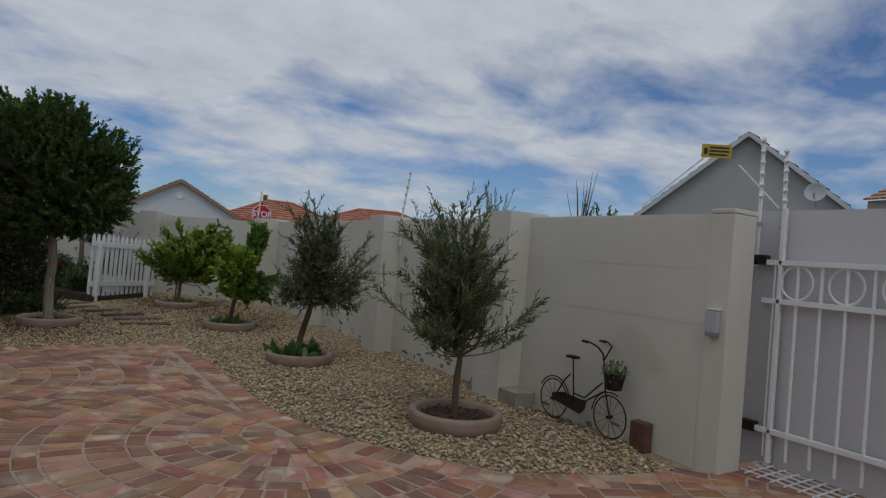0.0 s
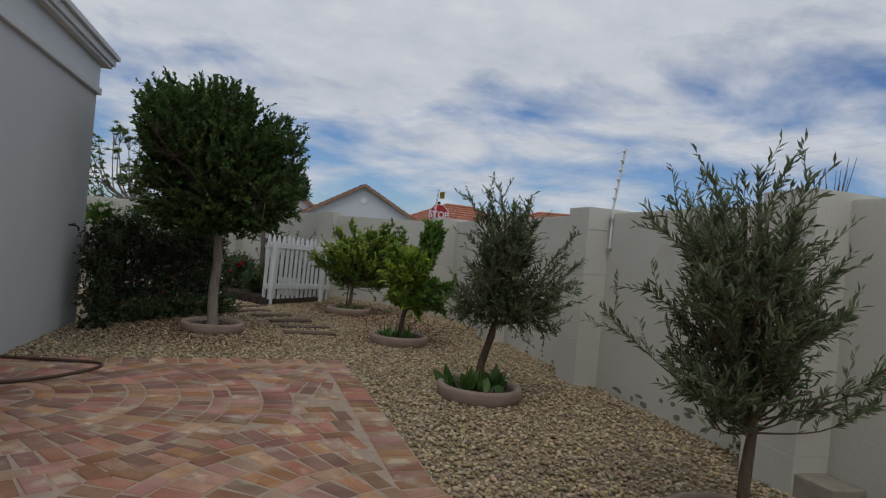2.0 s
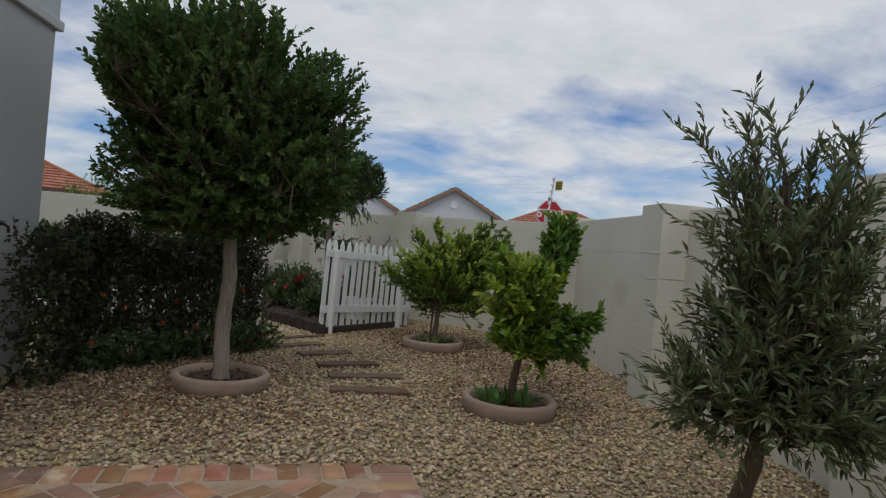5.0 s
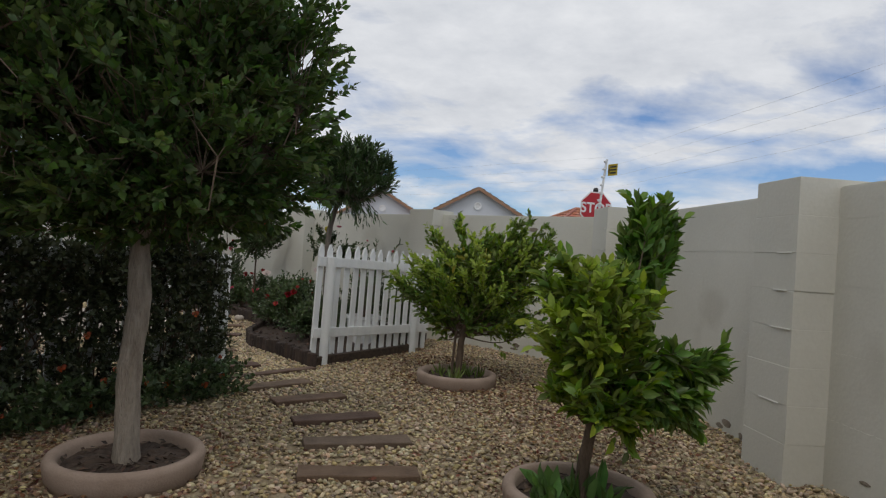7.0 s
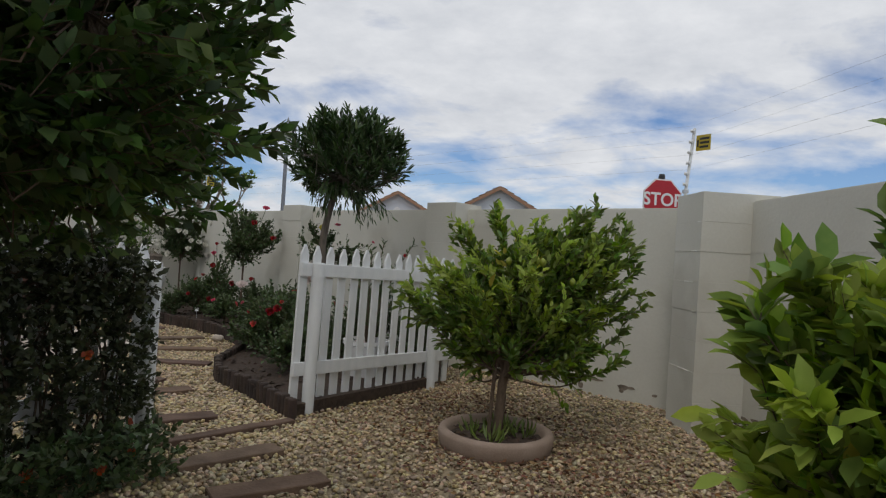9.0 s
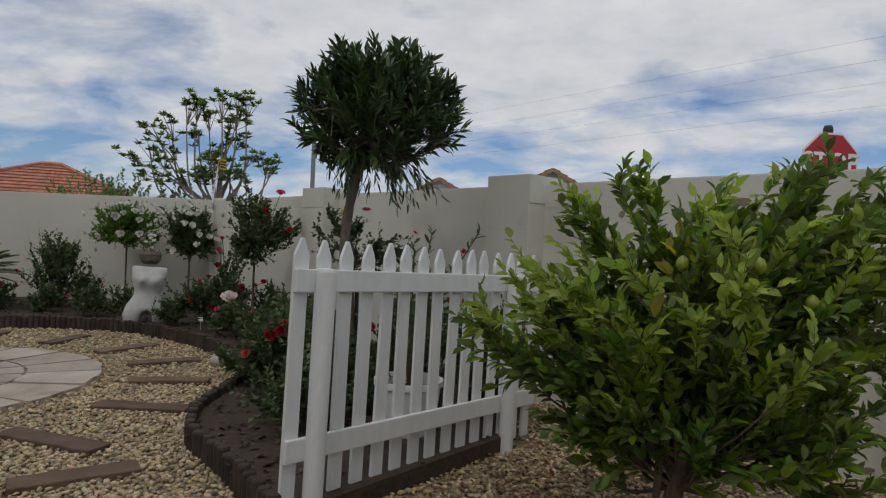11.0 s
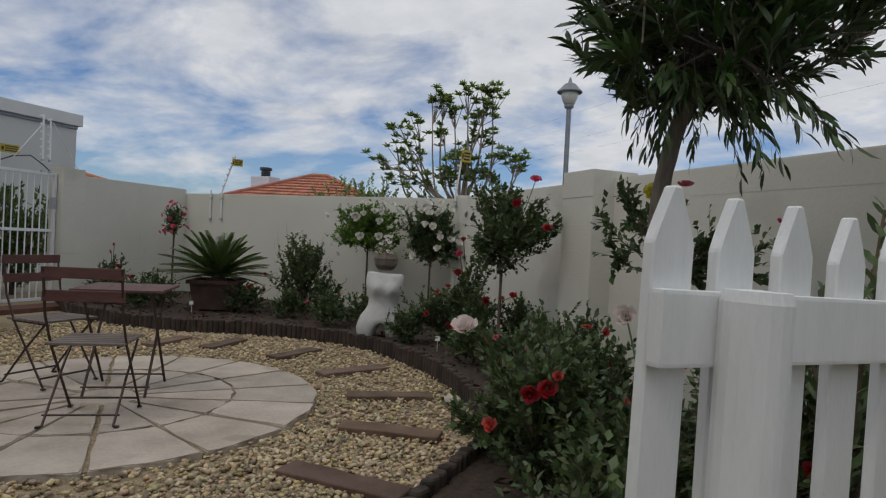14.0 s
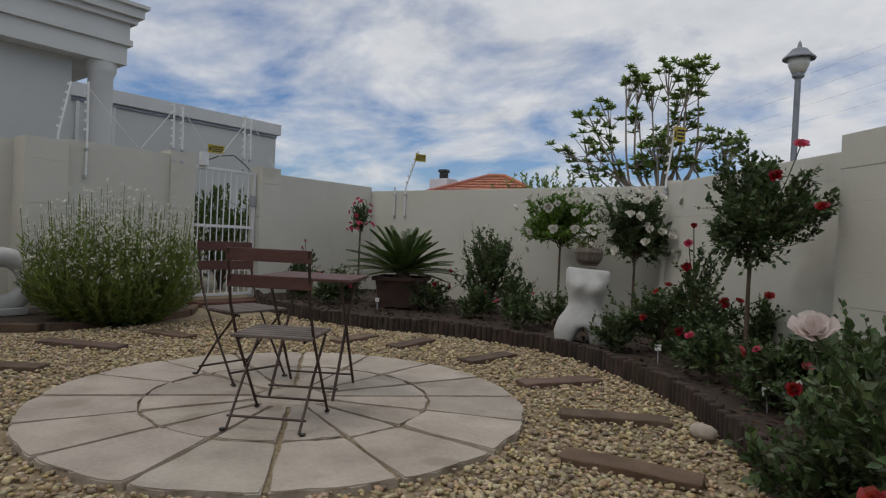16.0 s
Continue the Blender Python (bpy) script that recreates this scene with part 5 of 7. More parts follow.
spray(lemon4, rng4, LEMON4, [((0.14, -0.02, 1.00), (0.58, 0.52, 0.38), 6), ((0.40, -0.02, 1.20), (0.44, 0.40, 0.22), 2.6), ((-0.32, 0.03, 0.90), (0.32, 0.34, 0.24), 2), ((0.62, -0.05, 0.96), (0.42, 0.38, 0.36), 2.4), ((0.5, -0.08, 0.72), (0.3, 0.3, 0.2), 1.2), ((0.1, -0.05, 0.78), (0.5, 0.45, 0.22), 1.6), ((-0.05, -0.22, 0.72), (0.45, 0.36, 0.22), 2.2), ((0.72, -0.1, 1.28), (0.30, 0.30, 0.24), 2.2), ((0.5, -0.25, 0.62), (0.45, 0.36, 0.20), 2.4)], 205,
      ((-0.66, 0.45, 0.86), (-0.64, 0.36, 0.95), (-0.55, 0.4, 0.74), (-0.64, 0.0, 0.92), (-0.58, -0.1, 0.83), (-0.04, 0.36, 1.54), (0.70, -0.05, 1.58), (0.84, -0.05, 1.54), (0.96, 0.0, 1.46), (0.58, -0.1, 1.56), (-0.05, 0.0, 1.48), (0.56, 0.0, 1.50), (0.92, 0.0, 1.38), (1.08, -0.05, 0.92), (-0.30, -0.05, 1.36), (-0.24, -0.1, 1.34)), 6, 0.13, 8, (0.066, 0.033), LEAF_LEMON, LEAF_LARGE, 0.4, bark=BARK_DARK, bare=0.4, lift=0.2, r0=0.010, shift=(0, 0.3, 0))
spray(lemon4, rng4, LEMON4, [((0.2, -0.03, 1.06), (0.72, 0.58, 0.40), 1)], 60, ((-0.66, -0.02, 0.96), (-0.31, -0.05, 1.43), (-0.02, -0.02, 1.50), (0.3, 0.0, 1.50), (0.5, 0.0, 1.54), (0.62, 0.0, 1.46)), 3, 0.11, 6, (0.060, 0.030), LEAF_YOUNG, LEAF_LARGE, 0.92, bark=BARK_DARK, bare=0.72, name="young_foliage", r0=0.006, shift=(0, 0.3, 0))
trunk_part(lemon4, [(-0.05, -0.02, -0.05), (-0.04, -0.02, 0.3), (-0.02, -0.02, 0.6)], 0.014, 0.012, BARK_DARK, 6, "stake", 8)
for ob, rg, n in ((lemon3, rng3, 5), (lemon4, rng4, 8)):
    for i in range(n):
        c = np.array([0.1 if ob is lemon3 else 0.22, 0, 0.8 if ob is lemon3 else 1.1]) + unit(rg.normal(size=3)) * rg.uniform(0.5, 1.0) * (0.22 if ob is lemon3 else 0.32)
        bm = lathe([(0.0, -0.036), (0.015, -0.03), (0.026, -0.012), (0.028, 0.006), (0.018, 0.026), (0.006, 0.034), (0.0, 0.038)], 12)
        fruit = part("lemon", bm, LEMON, ob, "unripe green lemon", True)
        fruit.location, fruit.scale = c, (0.8, 0.8, 0.8)
    tws = crown_twigs(rg, [((0.03, 0, 0.82), (0.26, 0.26, 0.24), 1) if ob is lemon3 else ((0.15, 0, 1.08), (0.42, 0.4, 0.3), 1)], 14, 0.1, (0.1, 0, 0.8))
    leafy(ob, rg, tws, 2, 0.08, 0.038, YELLOW_LEAF, "yellow_foliage", shape=LEAF_LARGE)


def tufts(at, n, h, mat, name, label, category, seed, r=0.14, width=0.03, shape=LEAF_LARGE):
    """Low plants in a ring: leaves rising from the soil."""
    rng = np.random.default_rng(seed)
    ob = thing(name, label, category, (*at, 0.05))
    a, q = rng.uniform(0, 6.28, n), r * np.sqrt(rng.random(n))
    P_ = np.stack([q * np.cos(a), q * np.sin(a), np.zeros(n)], 1)
    d = np.stack([np.cos(a) * 0.5, np.sin(a) * 0.5, rng.uniform(0.5, 1.3, n)], 1) + rng.normal(size=(n, 3)) * 0.25
    v, f = scatter(shape, P_, d, np.stack([np.cos(a), np.sin(a), np.full(n, 0.3)], 1), h * rng.uniform(0.5, 1.2, n), width * rng.uniform(0.7, 1.3, n))
    link_mesh("foliage", fast_mesh("foliage", v, f), mat, ob)
    return ob


for i, (dx, dy, s) in enumerate(((-0.19, 0.06, 1.0), (-0.14, -0.08, 1.1), (0.16, 0.12, 1.1), (0.0, -0.17, 0.8))):
    tufts((3.92 + dx, 7.70 + dy), 12, 0.19 * s, LEAF_LOW, "leafy_plant", "fresh green leafy plant in the planting ring", "plant", 60 + i, 0.07, 0.085)
for i, (dx, dy, s) in enumerate(((0.05, -0.06, 1.0), (-0.12, 0.05, 0.7), (-0.17, -0.1, 0.6))):
    tufts((3.74 + dx, 10.33 + dy), 20, 0.20 * s, LEAF_LOW, "leafy_plant", "fresh green shoots at the foot of the citrus", "plant", 66 + i, 0.06, 0.05)
for i, (dx, dy) in enumerate(((-0.15, 0.03), (0.17, 0.02), (0.05, 0.17), (-0.06, -0.14))):
    tufts((3.43 + dx, 13.15 + dy), 22, 0.13, LEAF_GAURA, "grass_tuft", "small dull green grass tuft in the planting ring", "plant", 70 + i, 0.07, 0.014)


# ---- hedge on the fence ----
hedge = thing("hedge", "dark green creeper hedge grown over the picket fence", "hedge", (0.02, 10.98, 0))
hedge.rotation_euler = hedge_fence.rotation_euler
rng = np.random.default_rng(41)
tw = []
for i in range(2600):
    u = rng.random() * (HL - 0.12)
    z = rng.random() ** 0.8 * (1.20 + 0.08 * math.sin(u * 5))
    th = 0.20 + 0.20 * (1 - z / 1.2)
    p = np.array([u, -th * rng.random() ** 0.6 + 0.10, z])
    d = np.array([rng.normal() * 0.5, -0.5 + rng.normal() * 0.4, 0.2 + rng.normal() * 0.6]); d /= np.linalg.norm(d)
    if p[2] > 0.3 and p[2] < 0.75 and math.sin(u * 21) > 0.55 and rng.random() < 0.8:
        continue
    tw.append((p - d * 0.1, p + d * 0.06))
turn_back = hedge.rotation_euler.to_matrix().inverted()
for i in range(900):  # the end that bends round against the house
    q = Vector((0.02 + 0.30 * rng.random() ** 0.7, 10.15 + 0.95 * rng.random(), 0)) - hedge.location
    p = np.array(turn_back @ q) + (0, 0, rng.random() ** 0.85 * 1.12)
    d = unit(np.array([rng.normal() * 0.6 - 0.4, -0.4 + rng.normal() * 0.5, 0.2 + rng.normal() * 0.6]))
    tw.append((p - d * 0.05, p + d * 0.06))
leafy(hedge, rng, tw, 9, 0.045, 0.028, LEAF_HEDGE, "foliage", 0.9)
bm = bmesh.new()
for i in range(70):
    u = rng.random() * (HL - 0.15)
    k_ = lambda s_: min(max(u + rng.normal() * s_, 0.08), HL - 0.2)
    tube(bm, curve([(u, 0.02, 0), (k_(0.1), -0.05, 0.4), (k_(0.18), 0.0, 0.8), (k_(0.25), -0.05, 1.02)], 4), 0.006, 4, False)
part("stemwork", bm, BARK_DARK, hedge)
low = []
for i in range(420):
    u = rng.random() * (HL - 0.15)
    p = np.array([u, -0.28 - 0.22 * rng.random(), 0.02 + 0.24 * rng.random() ** 1.5])
    d = np.array([rng.normal() * 0.6, -0.4 + rng.normal() * 0.5, 0.5]); d /= np.linalg.norm(d)
    low.append((p - d * 0.08, p + d * 0.05))
leafy(hedge, rng, low, 8, 0.05, 0.03, LEAF_ROSE, "low_foliage", 0.9)
for i in range(18):
    u, z = rng.random() * (HL - 0.2), rng.choice([rng.random() * 0.2, rng.random() * 0.3, rng.random() * 0.6])
    flower(rng, (u, -0.42 + 0.25 * z, 0.1 + z), 0.055, PETAL_ORANGE, hedge, "flower", (0.2, -1, 0.4), 8)


# ---- oleander standard behind the fence panel ----
oleander, rng, tw = tree("oleander_tree", "clipped oleander on a single bare stem", "tree", (1.96, 15.66), [(-0.08, 0, -0.05), (-0.06, 0.0, 0.6), (-0.08, 0, 1.25), (-0.03, 0.0, 1.6), (0.06, 0, 1.92)], (0.045, 0.032), BARK_GREY,
     [((0.15, 0, 2.16), (0.66, 0.62, 0.44), 6), ((0.15, 0, 2.42), (0.56, 0.54, 0.27), 2.4)], (0.12, 0, 1.9), 420, 0.20, 20, (0.11, 0.021), LEAF_OLEANDER, 51, 0.3, 0.35, 16, 0.75, shape=LEAF_LONG, twig_r=0.004, jitter=0.35)
hang = []
for i in range(46):
    a, r = rng.uniform(0, 6.28), rng.uniform(0.15, 0.5)
    b = np.array([0.13 + r * math.cos(a), r * math.sin(a), rng.uniform(1.5, 1.85)])
    hang.append((np.array([0.06 + 0.5 * r * math.cos(a), 0.5 * r * math.sin(a), 1.95]), b))
leafy(oleander, rng, hang, 9, 0.10, 0.016, LEAF_OLEANDER, "hanging_foliage", 0.5, 0.4, 0.4, LEAF_LONG)
part("hanging_twigwork", branch_mesh(rng, (0.06, 0, 1.9), hang, 8, 0.012, 0.005, 0.003), BARK_GREY, oleander)
white_pot = thing("plant_pot", "large white plastic pot with dark soil", "pot", (2.45, 14.82, 0.03))
part("pot", lathe([(0.0, 0.0), (0.16, 0.0), (0.20, 0.33), (0.215, 0.34), (0.215, 0.375), (0.195, 0.375), (0.19, 0.31)], 28), SIGN_WHITE, white_pot, smooth=False)
part("soil", lathe([(0.001, 0.31), (0.19, 0.30)], 20), SOIL, white_pot)
rng = np.random.default_rng(52)
sprigs = thing("flowering_shrub", "thin leafy shrub with red buds in the white pot", "shrub", (2.45, 14.82, 0.33))
st, bm = [], bmesh.new()
for i in range(16):
    e = np.array([rng.normal() * 0.2 + 0.12, rng.normal() * 0.2 + 0.1, rng.uniform(0.45, 1.0)])
    line = curve([(0, 0, 0), tuple(e * (0.4, 0.4, 0.55)), tuple(e)], 4)
    tube(bm, line, 0.005, 4, False)
    for p, q_ in zip(line[2:], line[3:]):
        st.append((np.array(p), np.array(q_)))
part("stemwork", bm, BARK_DARK, sprigs)
leafy(sprigs, rng, st, 5, 0.07, 0.018, LEAF_ROSE, "foliage", 0.8, shape=LEAF_LONG)
for p in ((0.3, 0.12, 0.86), (0.05, 0.1, 0.45), (-0.1, 0.05, 0.55)):
    flower(rng, p, 0.06, PETAL_RED, sprigs, "bud", (0.6, -0.6, 0.3), 7)


# ---- roses ----
FS = 0.5


def standard_rose(at, stem, head, blobs, n, petal, flowers, seed, label, size=0.07, lean=(0, 0), dark=LEAF_ROSE):
    """A rose grafted on a bare stem, with flowers on the side that looks into the garden."""
    rng = np.random.default_rng(seed)
    ob = thing("standard_rose", label, "rose", (*at, 0.085))
    trunk_part(ob, [(0, 0, -0.1), (lean[0] * 0.5, lean[1] * 0.5, stem * 0.5), (lean[0], lean[1], stem)], 0.017, 0.013, BARK_DARK, seed, "stem", 8)
    spray(ob, rng, [(lean[0], lean[1], stem - 0.04), (lean[0], lean[1], stem + 0.08), (lean[0], lean[1], stem + 0.16)], blobs, max(14, int(n * 0.55)), (), 6, 0.12, 7, (0.042, 0.028), dark, LEAF_SMALL, 0.35, bark=BARK_DARK, name="foliage", bare=0.3, r0=0.006, spread=0.9)
    for i in range(flowers):
        c, r, _ = blobs[rng.integers(len(blobs))]
        d = unit(rng.normal(size=3) + np.array([0.45, -0.7, 0.55]))
        flower(rng, np.array(c) + d * np.array(r) * 1.12, size * rng.uniform(0.75, 1.15), petal, ob, "rose_flower", d)
    return ob, rng


def shrub_rose(at, r, h, n, petal, flowers, seed, label, size=0.085, spots=(), dark=LEAF_ROSE, name="rose_bush"):
    rng = np.random.default_rng(seed)
    ob = thing(name, label, "rose", (*at, 0.085))
    r *= 1.15
    spray(ob, rng, [(0, 0, -0.06), (0, 0, 0.04), (0.01, 0, h * 0.3)], [((0, 0, h * 0.52), (r, r, h * 0.46), 4), ((0.1 * r, 0, h * 0.8), (r * 0.7, r * 0.7, h * 0.3), 2)], max(16, int(n * 0.36)), (), 6, 0.13, 7, (0.042, 0.028), dark, LEAF_SMALL, 0.35, bark=BARK_DARK, name="foliage", bare=0.2, r0=0.006, spread=0.9)
    for i in range(flowers):
        d = unit(rng.normal(size=3) + np.array([0.6, -0.8, 0.6]))
        flower(rng, np.array([0, 0, h * 0.55]) + d * np.array([r, r, h * 0.5]), size * rng.uniform(0.75, 1.1), petal, ob, "rose_flower", d)
    for p, s, mt in spots:
        e = np.array(p) - np.array([*at, 0.085])
        flower(rng, e, s * FS, mt, ob, "rose_flower", (0.35, -1, 0.35), 18)
        part("flower_stem", tubed(curve([(0, 0, 0.1), tuple(e * (0.5, 0.5, 0.7)), tuple(e)], 4), 0.004, 5), LEAF_ROSE, ob)
    return ob


standard_rose((-5.62, 20.12), 1.0, 0, [((0, 0, 1.3), (0.15, 0.15, 0.18), 2), ((0.02, 0, 1.06), (0.2, 0.2, 0.07), 1)], 30, PETAL_PINK, 16, 81, "small standard rose with dusky pink flowers", 0.075)
shrub_rose((-5.75, 19.15), 0.26, 0.62, 60, PETAL_RED, 3, 82, "low rose bush with red flowers by the wall", 0.08, (((-5.6, 19.0, 0.80), 0.10, PETAL_RED), ((-5.62, 19.06, 0.90), 0.08, PETAL_RED)))
shrub_rose((-5.0, 19.3), 0.36, 0.42, 90, PETAL_RED, 0, 83, "low leafy rose bush without flowers", name="rose_bush")
shrub_rose((-3.0, 19.92), 0.44, 1.08, 260, PETAL_WHITE, 5, 84, "leafy rose bush with a few pale flowers", 0.06, (((-3.32, 19.55, 0.62), 0.12, PETAL_RED),))
shrub_rose((-2.5, 19.75), 0.22, 0.6, 60, PETAL_WHITE, 1, 85, "small leafy rose bush", 0.06)
standard_rose((-2.24, 20.36), 0.95, 0, [((0, 0, 1.18), (0.60, 0.54, 0.36), 3), ((0, 0, 1.42), (0.52, 0.46, 0.17), 1.4)], 230, PETAL_WHITE, 30, 86, "white flowering standard rose on a bare stem", 0.105, dark=LEAF_CITRUS_DARK)
standard_rose((-1.28, 20.38), 0.85, 0, [((0, 0, 1.22), (0.54, 0.46, 0.34), 3), ((0.08, 0, 0.93), (0.44, 0.38, 0.26), 1.4), ((0, 0, 1.46), (0.50, 0.42, 0.16), 1.6)], 250, PETAL_WHITE, 36, 87, "white flowering standard rose against the wall", 0.105)
red_std, rng = standard_rose((0.42, 18.14), 0.85, 0, [((-0.05, 0, 1.16), (0.32, 0.30, 0.34), 4), ((-0.06, 0, 1.52), (0.26, 0.24, 0.24), 2.4), ((0.36, 0.06, 1.22), (0.24, 0.2, 0.24), 2), ((0.30, 0.05, 1.48), (0.10, 0.08, 0.18), 0.8)], 190, PETAL_RED, 3, 88, "tall standard rose with red and pink flowers", 0.085)
for p, s, mt in (((0.28, -0.02, 1.66), 0.12, PETAL_PINK),):
    flower(rng, p, s * 0.75, mt, red_std, "rose_flower", (0.2, -1, 0.4), 16)
    part("flower_stem", tubed(curve([(0, 0, 0.95), (p[0] * 0.6, p[1] * 0.6, p[2] * 0.5 + 0.5), p], 4), 0.004, 5), LEAF_ROSE, red_std)
shrub_rose((-0.45, 18.95), 0.42, 0.62, 150, PETAL_RED, 6, 89, "leafy rose bush beside the statue", 0.07)
shrub_rose((0.05, 18.5), 0.34, 0.55, 110, PETAL_RED, 1, 90, "leafy rose bush behind the log edging", 0.08, (((0.0, 18.0, 0.42), 0.13, PETAL_RED),))
shrub_rose((0.85, 17.7), 0.36, 0.50, 110, PETAL_CORAL, 2, 91, "leafy rose bush with coral flowers", 0.08)
shrub_rose((1.28, 16.75), 0.40, 0.66, 130, PETAL_CORAL, 5, 92, "rose bush with coral and red flowers", 0.06, (((0.98, 16.45, 0.42), 0.13, PETAL_RED),))
shrub_rose((1.42, 15.55), 0.38, 0.72, 125, PETAL_CORAL, 3, 93, "rose bush with red flowers and one large blush flower", 0.06, (((1.20, 15.17, 0.81), 0.20, PETAL_BLUSH), ((1.54, 15.20, 0.61), 0.15, PETAL_RED), ((1.47, 15.22, 0.58), 0.16, PETAL_RED), ((1.60, 15.10, 0.68), 0.08, PETAL_CORAL)))
shrub_rose((1.78, 14.75), 0.30, 0.42, 110, PETAL_RED, 0, 94, "low leafy rose bush near the fence", dark=LEAF_ROSE)
wall_std, rng = standard_rose((1.90, 16.03), 0.92, 0, [((-0.02, 0, 1.14), (0.34, 0.30, 0.24), 3), ((-0.24, 0, 1.28), (0.16, 0.16, 0.18), 1.2), ((0.26, 0, 1.06), (0.30, 0.26, 0.22), 2)], 48, PETAL_PINK, 2, 95, "standard rose with dark leaves tied to a black stake", 0.06)
flower(rng, (-0.05, -0.12, 1.36), 0.085, PETAL_YELLOW, wall_std, "rose_flower", (0.2, -1, 0.4), 16)
part("stake", tubed([(0.03, 0.02, -0.1), (0.03, 0.02, 0.86)], 0.018, 8), BLACK, wall_std, "black stake")
shrub_rose((-0.12, 18.75), 0.26, 1.0, 60, PETAL_RED, 0, 101, "tall loose rose bush with pink and red flowers", 0.08, (((-0.02, 18.3, 1.2), 0.09, PETAL_RED), ((-0.05, 18.3, 1.06), 0.13, PETAL_PINK), ((-0.06, 18.3, 0.88), 0.14, PETAL_RED), ((0.58, 18.0, 0.72), 0.13, PETAL_RED)))
shrub_rose((2.38, 15.42), 0.40, 0.80, 150, PETAL_RED, 4, 107, "dark leafy rose bush behind the picket fence", 0.06)
shrub_rose((2.92, 15.28), 0.36, 0.74, 130, PETAL_RED, 4, 108, "dark leafy rose bush between the fence and the wall", 0.06)
shrub_rose((1.95, 15.15), 0.42, 0.52, 130, PETAL_CORAL, 3, 102, "low spreading rose bush with coral flowers", 0.06, (((1.79, 15.5, 0.89), 0.18, PETAL_BLUSH),))
shrub_rose((1.62, 16.15), 0.40, 0.60, 130, PETAL_RED, 2, 103, "leafy rose bush with dark red flowers", 0.08)
shrub_rose((1.18, 15.85), 0.28, 0.40, 80, PETAL_RED, 0, 104, "low leafy rose bush hanging over the edging", 0.07)
shrub_rose((-1.75, 19.6), 0.34, 0.40, 90, PETAL_WHITE, 1, 105, "low leafy rose bush behind the statue", 0.06)
shrub_rose((-3.5, 19.35), 0.26, 0.40, 60, PETAL_RED, 2, 106, "low leafy rose bush beside the tub", 0.07)
shrub_rose((0.35, 19.1), 0.34, 0.55, 90, PETAL_RED, 1, 107, "leafy rose bush against the wall", 0.07)
shrub_rose((2.5, 15.6), 0.36, 0.75, 90, PETAL_RED, 2, 108, "dark leafy rose bush behind the fence", 0.07)
for i, (x, y, r, h) in enumerate(((-5.45, 18.85, 0.24, 0.36), (-4.75, 18.8, 0.26, 0.34), (-2.0, 19.15, 0.28, 0.36), (-0.72, 18.62, 0.26, 0.36), (0.28, 17.95, 0.26, 0.34), (0.72, 17.5, 0.24, 0.36), (1.2, 17.2, 0.28, 0.5), (-2.75, 19.3, 0.22, 0.32), (1.36, 16.2, 0.28, 0.5))):
    shrub_rose((x, y), r, h, 70, PETAL_PINK if i % 3 else PETAL_BLUSH, i % 3, 150 + i, "low leafy rose bush close behind the log edging", 0.07)
shrub_rose((1.05, 17.35), 0.3, 0.35, 60, PETAL_WHITE, 2, 96, "low rose bush with pale flowers", 0.07)


# ---- cycad in a wooden tub ----
tub = thing("plant_tub", "dark brown square wooden tub with a thick rim", "pot", (-4.02, 19.4, 0.08))
tub.rotation_euler = (0, 0, radians(32))
bm = bmesh.new()
ring_lo = [bm.verts.new((sx * 0.25, sy * 0.25, 0.03)) for sx, sy in ((-1, -1), (1, -1), (1, 1), (-1, 1))]
ring_hi = [bm.verts.new((sx * 0.30, sy * 0.30, 0.38)) for sx, sy in ((-1, -1), (1, -1), (1, 1), (-1, 1))]
bm.faces.new(ring_lo[::-1]); bm.faces.new(ring_hi)
for i in range(4):
    bm.faces.new((ring_lo[i], ring_lo[(i + 1) % 4], ring_hi[(i + 1) % 4], ring_hi[i]))
part("tub", bm, TUB_WOOD, tub)
for k in range(4):
    part("rim_board", boxed((-0.34, -0.34, 0.37), (0.34, -0.27, 0.42), pose(0, 0, 0, 0, 0, 90 * k), 0.008), TUB_WOOD, tub)
    part("foot", boxed((-0.25, -0.25, 0.0), (-0.17, -0.17, 0.035), pose(0, 0, 0, 0, 0, 90 * k), 0.004), TUB_WOOD, tub)
part("soil", lathe([(0.001, 0.39), (0.27, 0.385)], 18), SOIL, tub)
cycad = thing("cycad", "green cycad with stiff arching fronds", "plant", (-4.02, 19.4, 0.44))
part("trunk", lathe([(0.0, -0.06), (0.10, -0.06), (0.12, 0.04), (0.07, 0.12), (0.0, 0.14)], 14), BARK_DARK, cycad)
rng = np.random.default_rng(61)
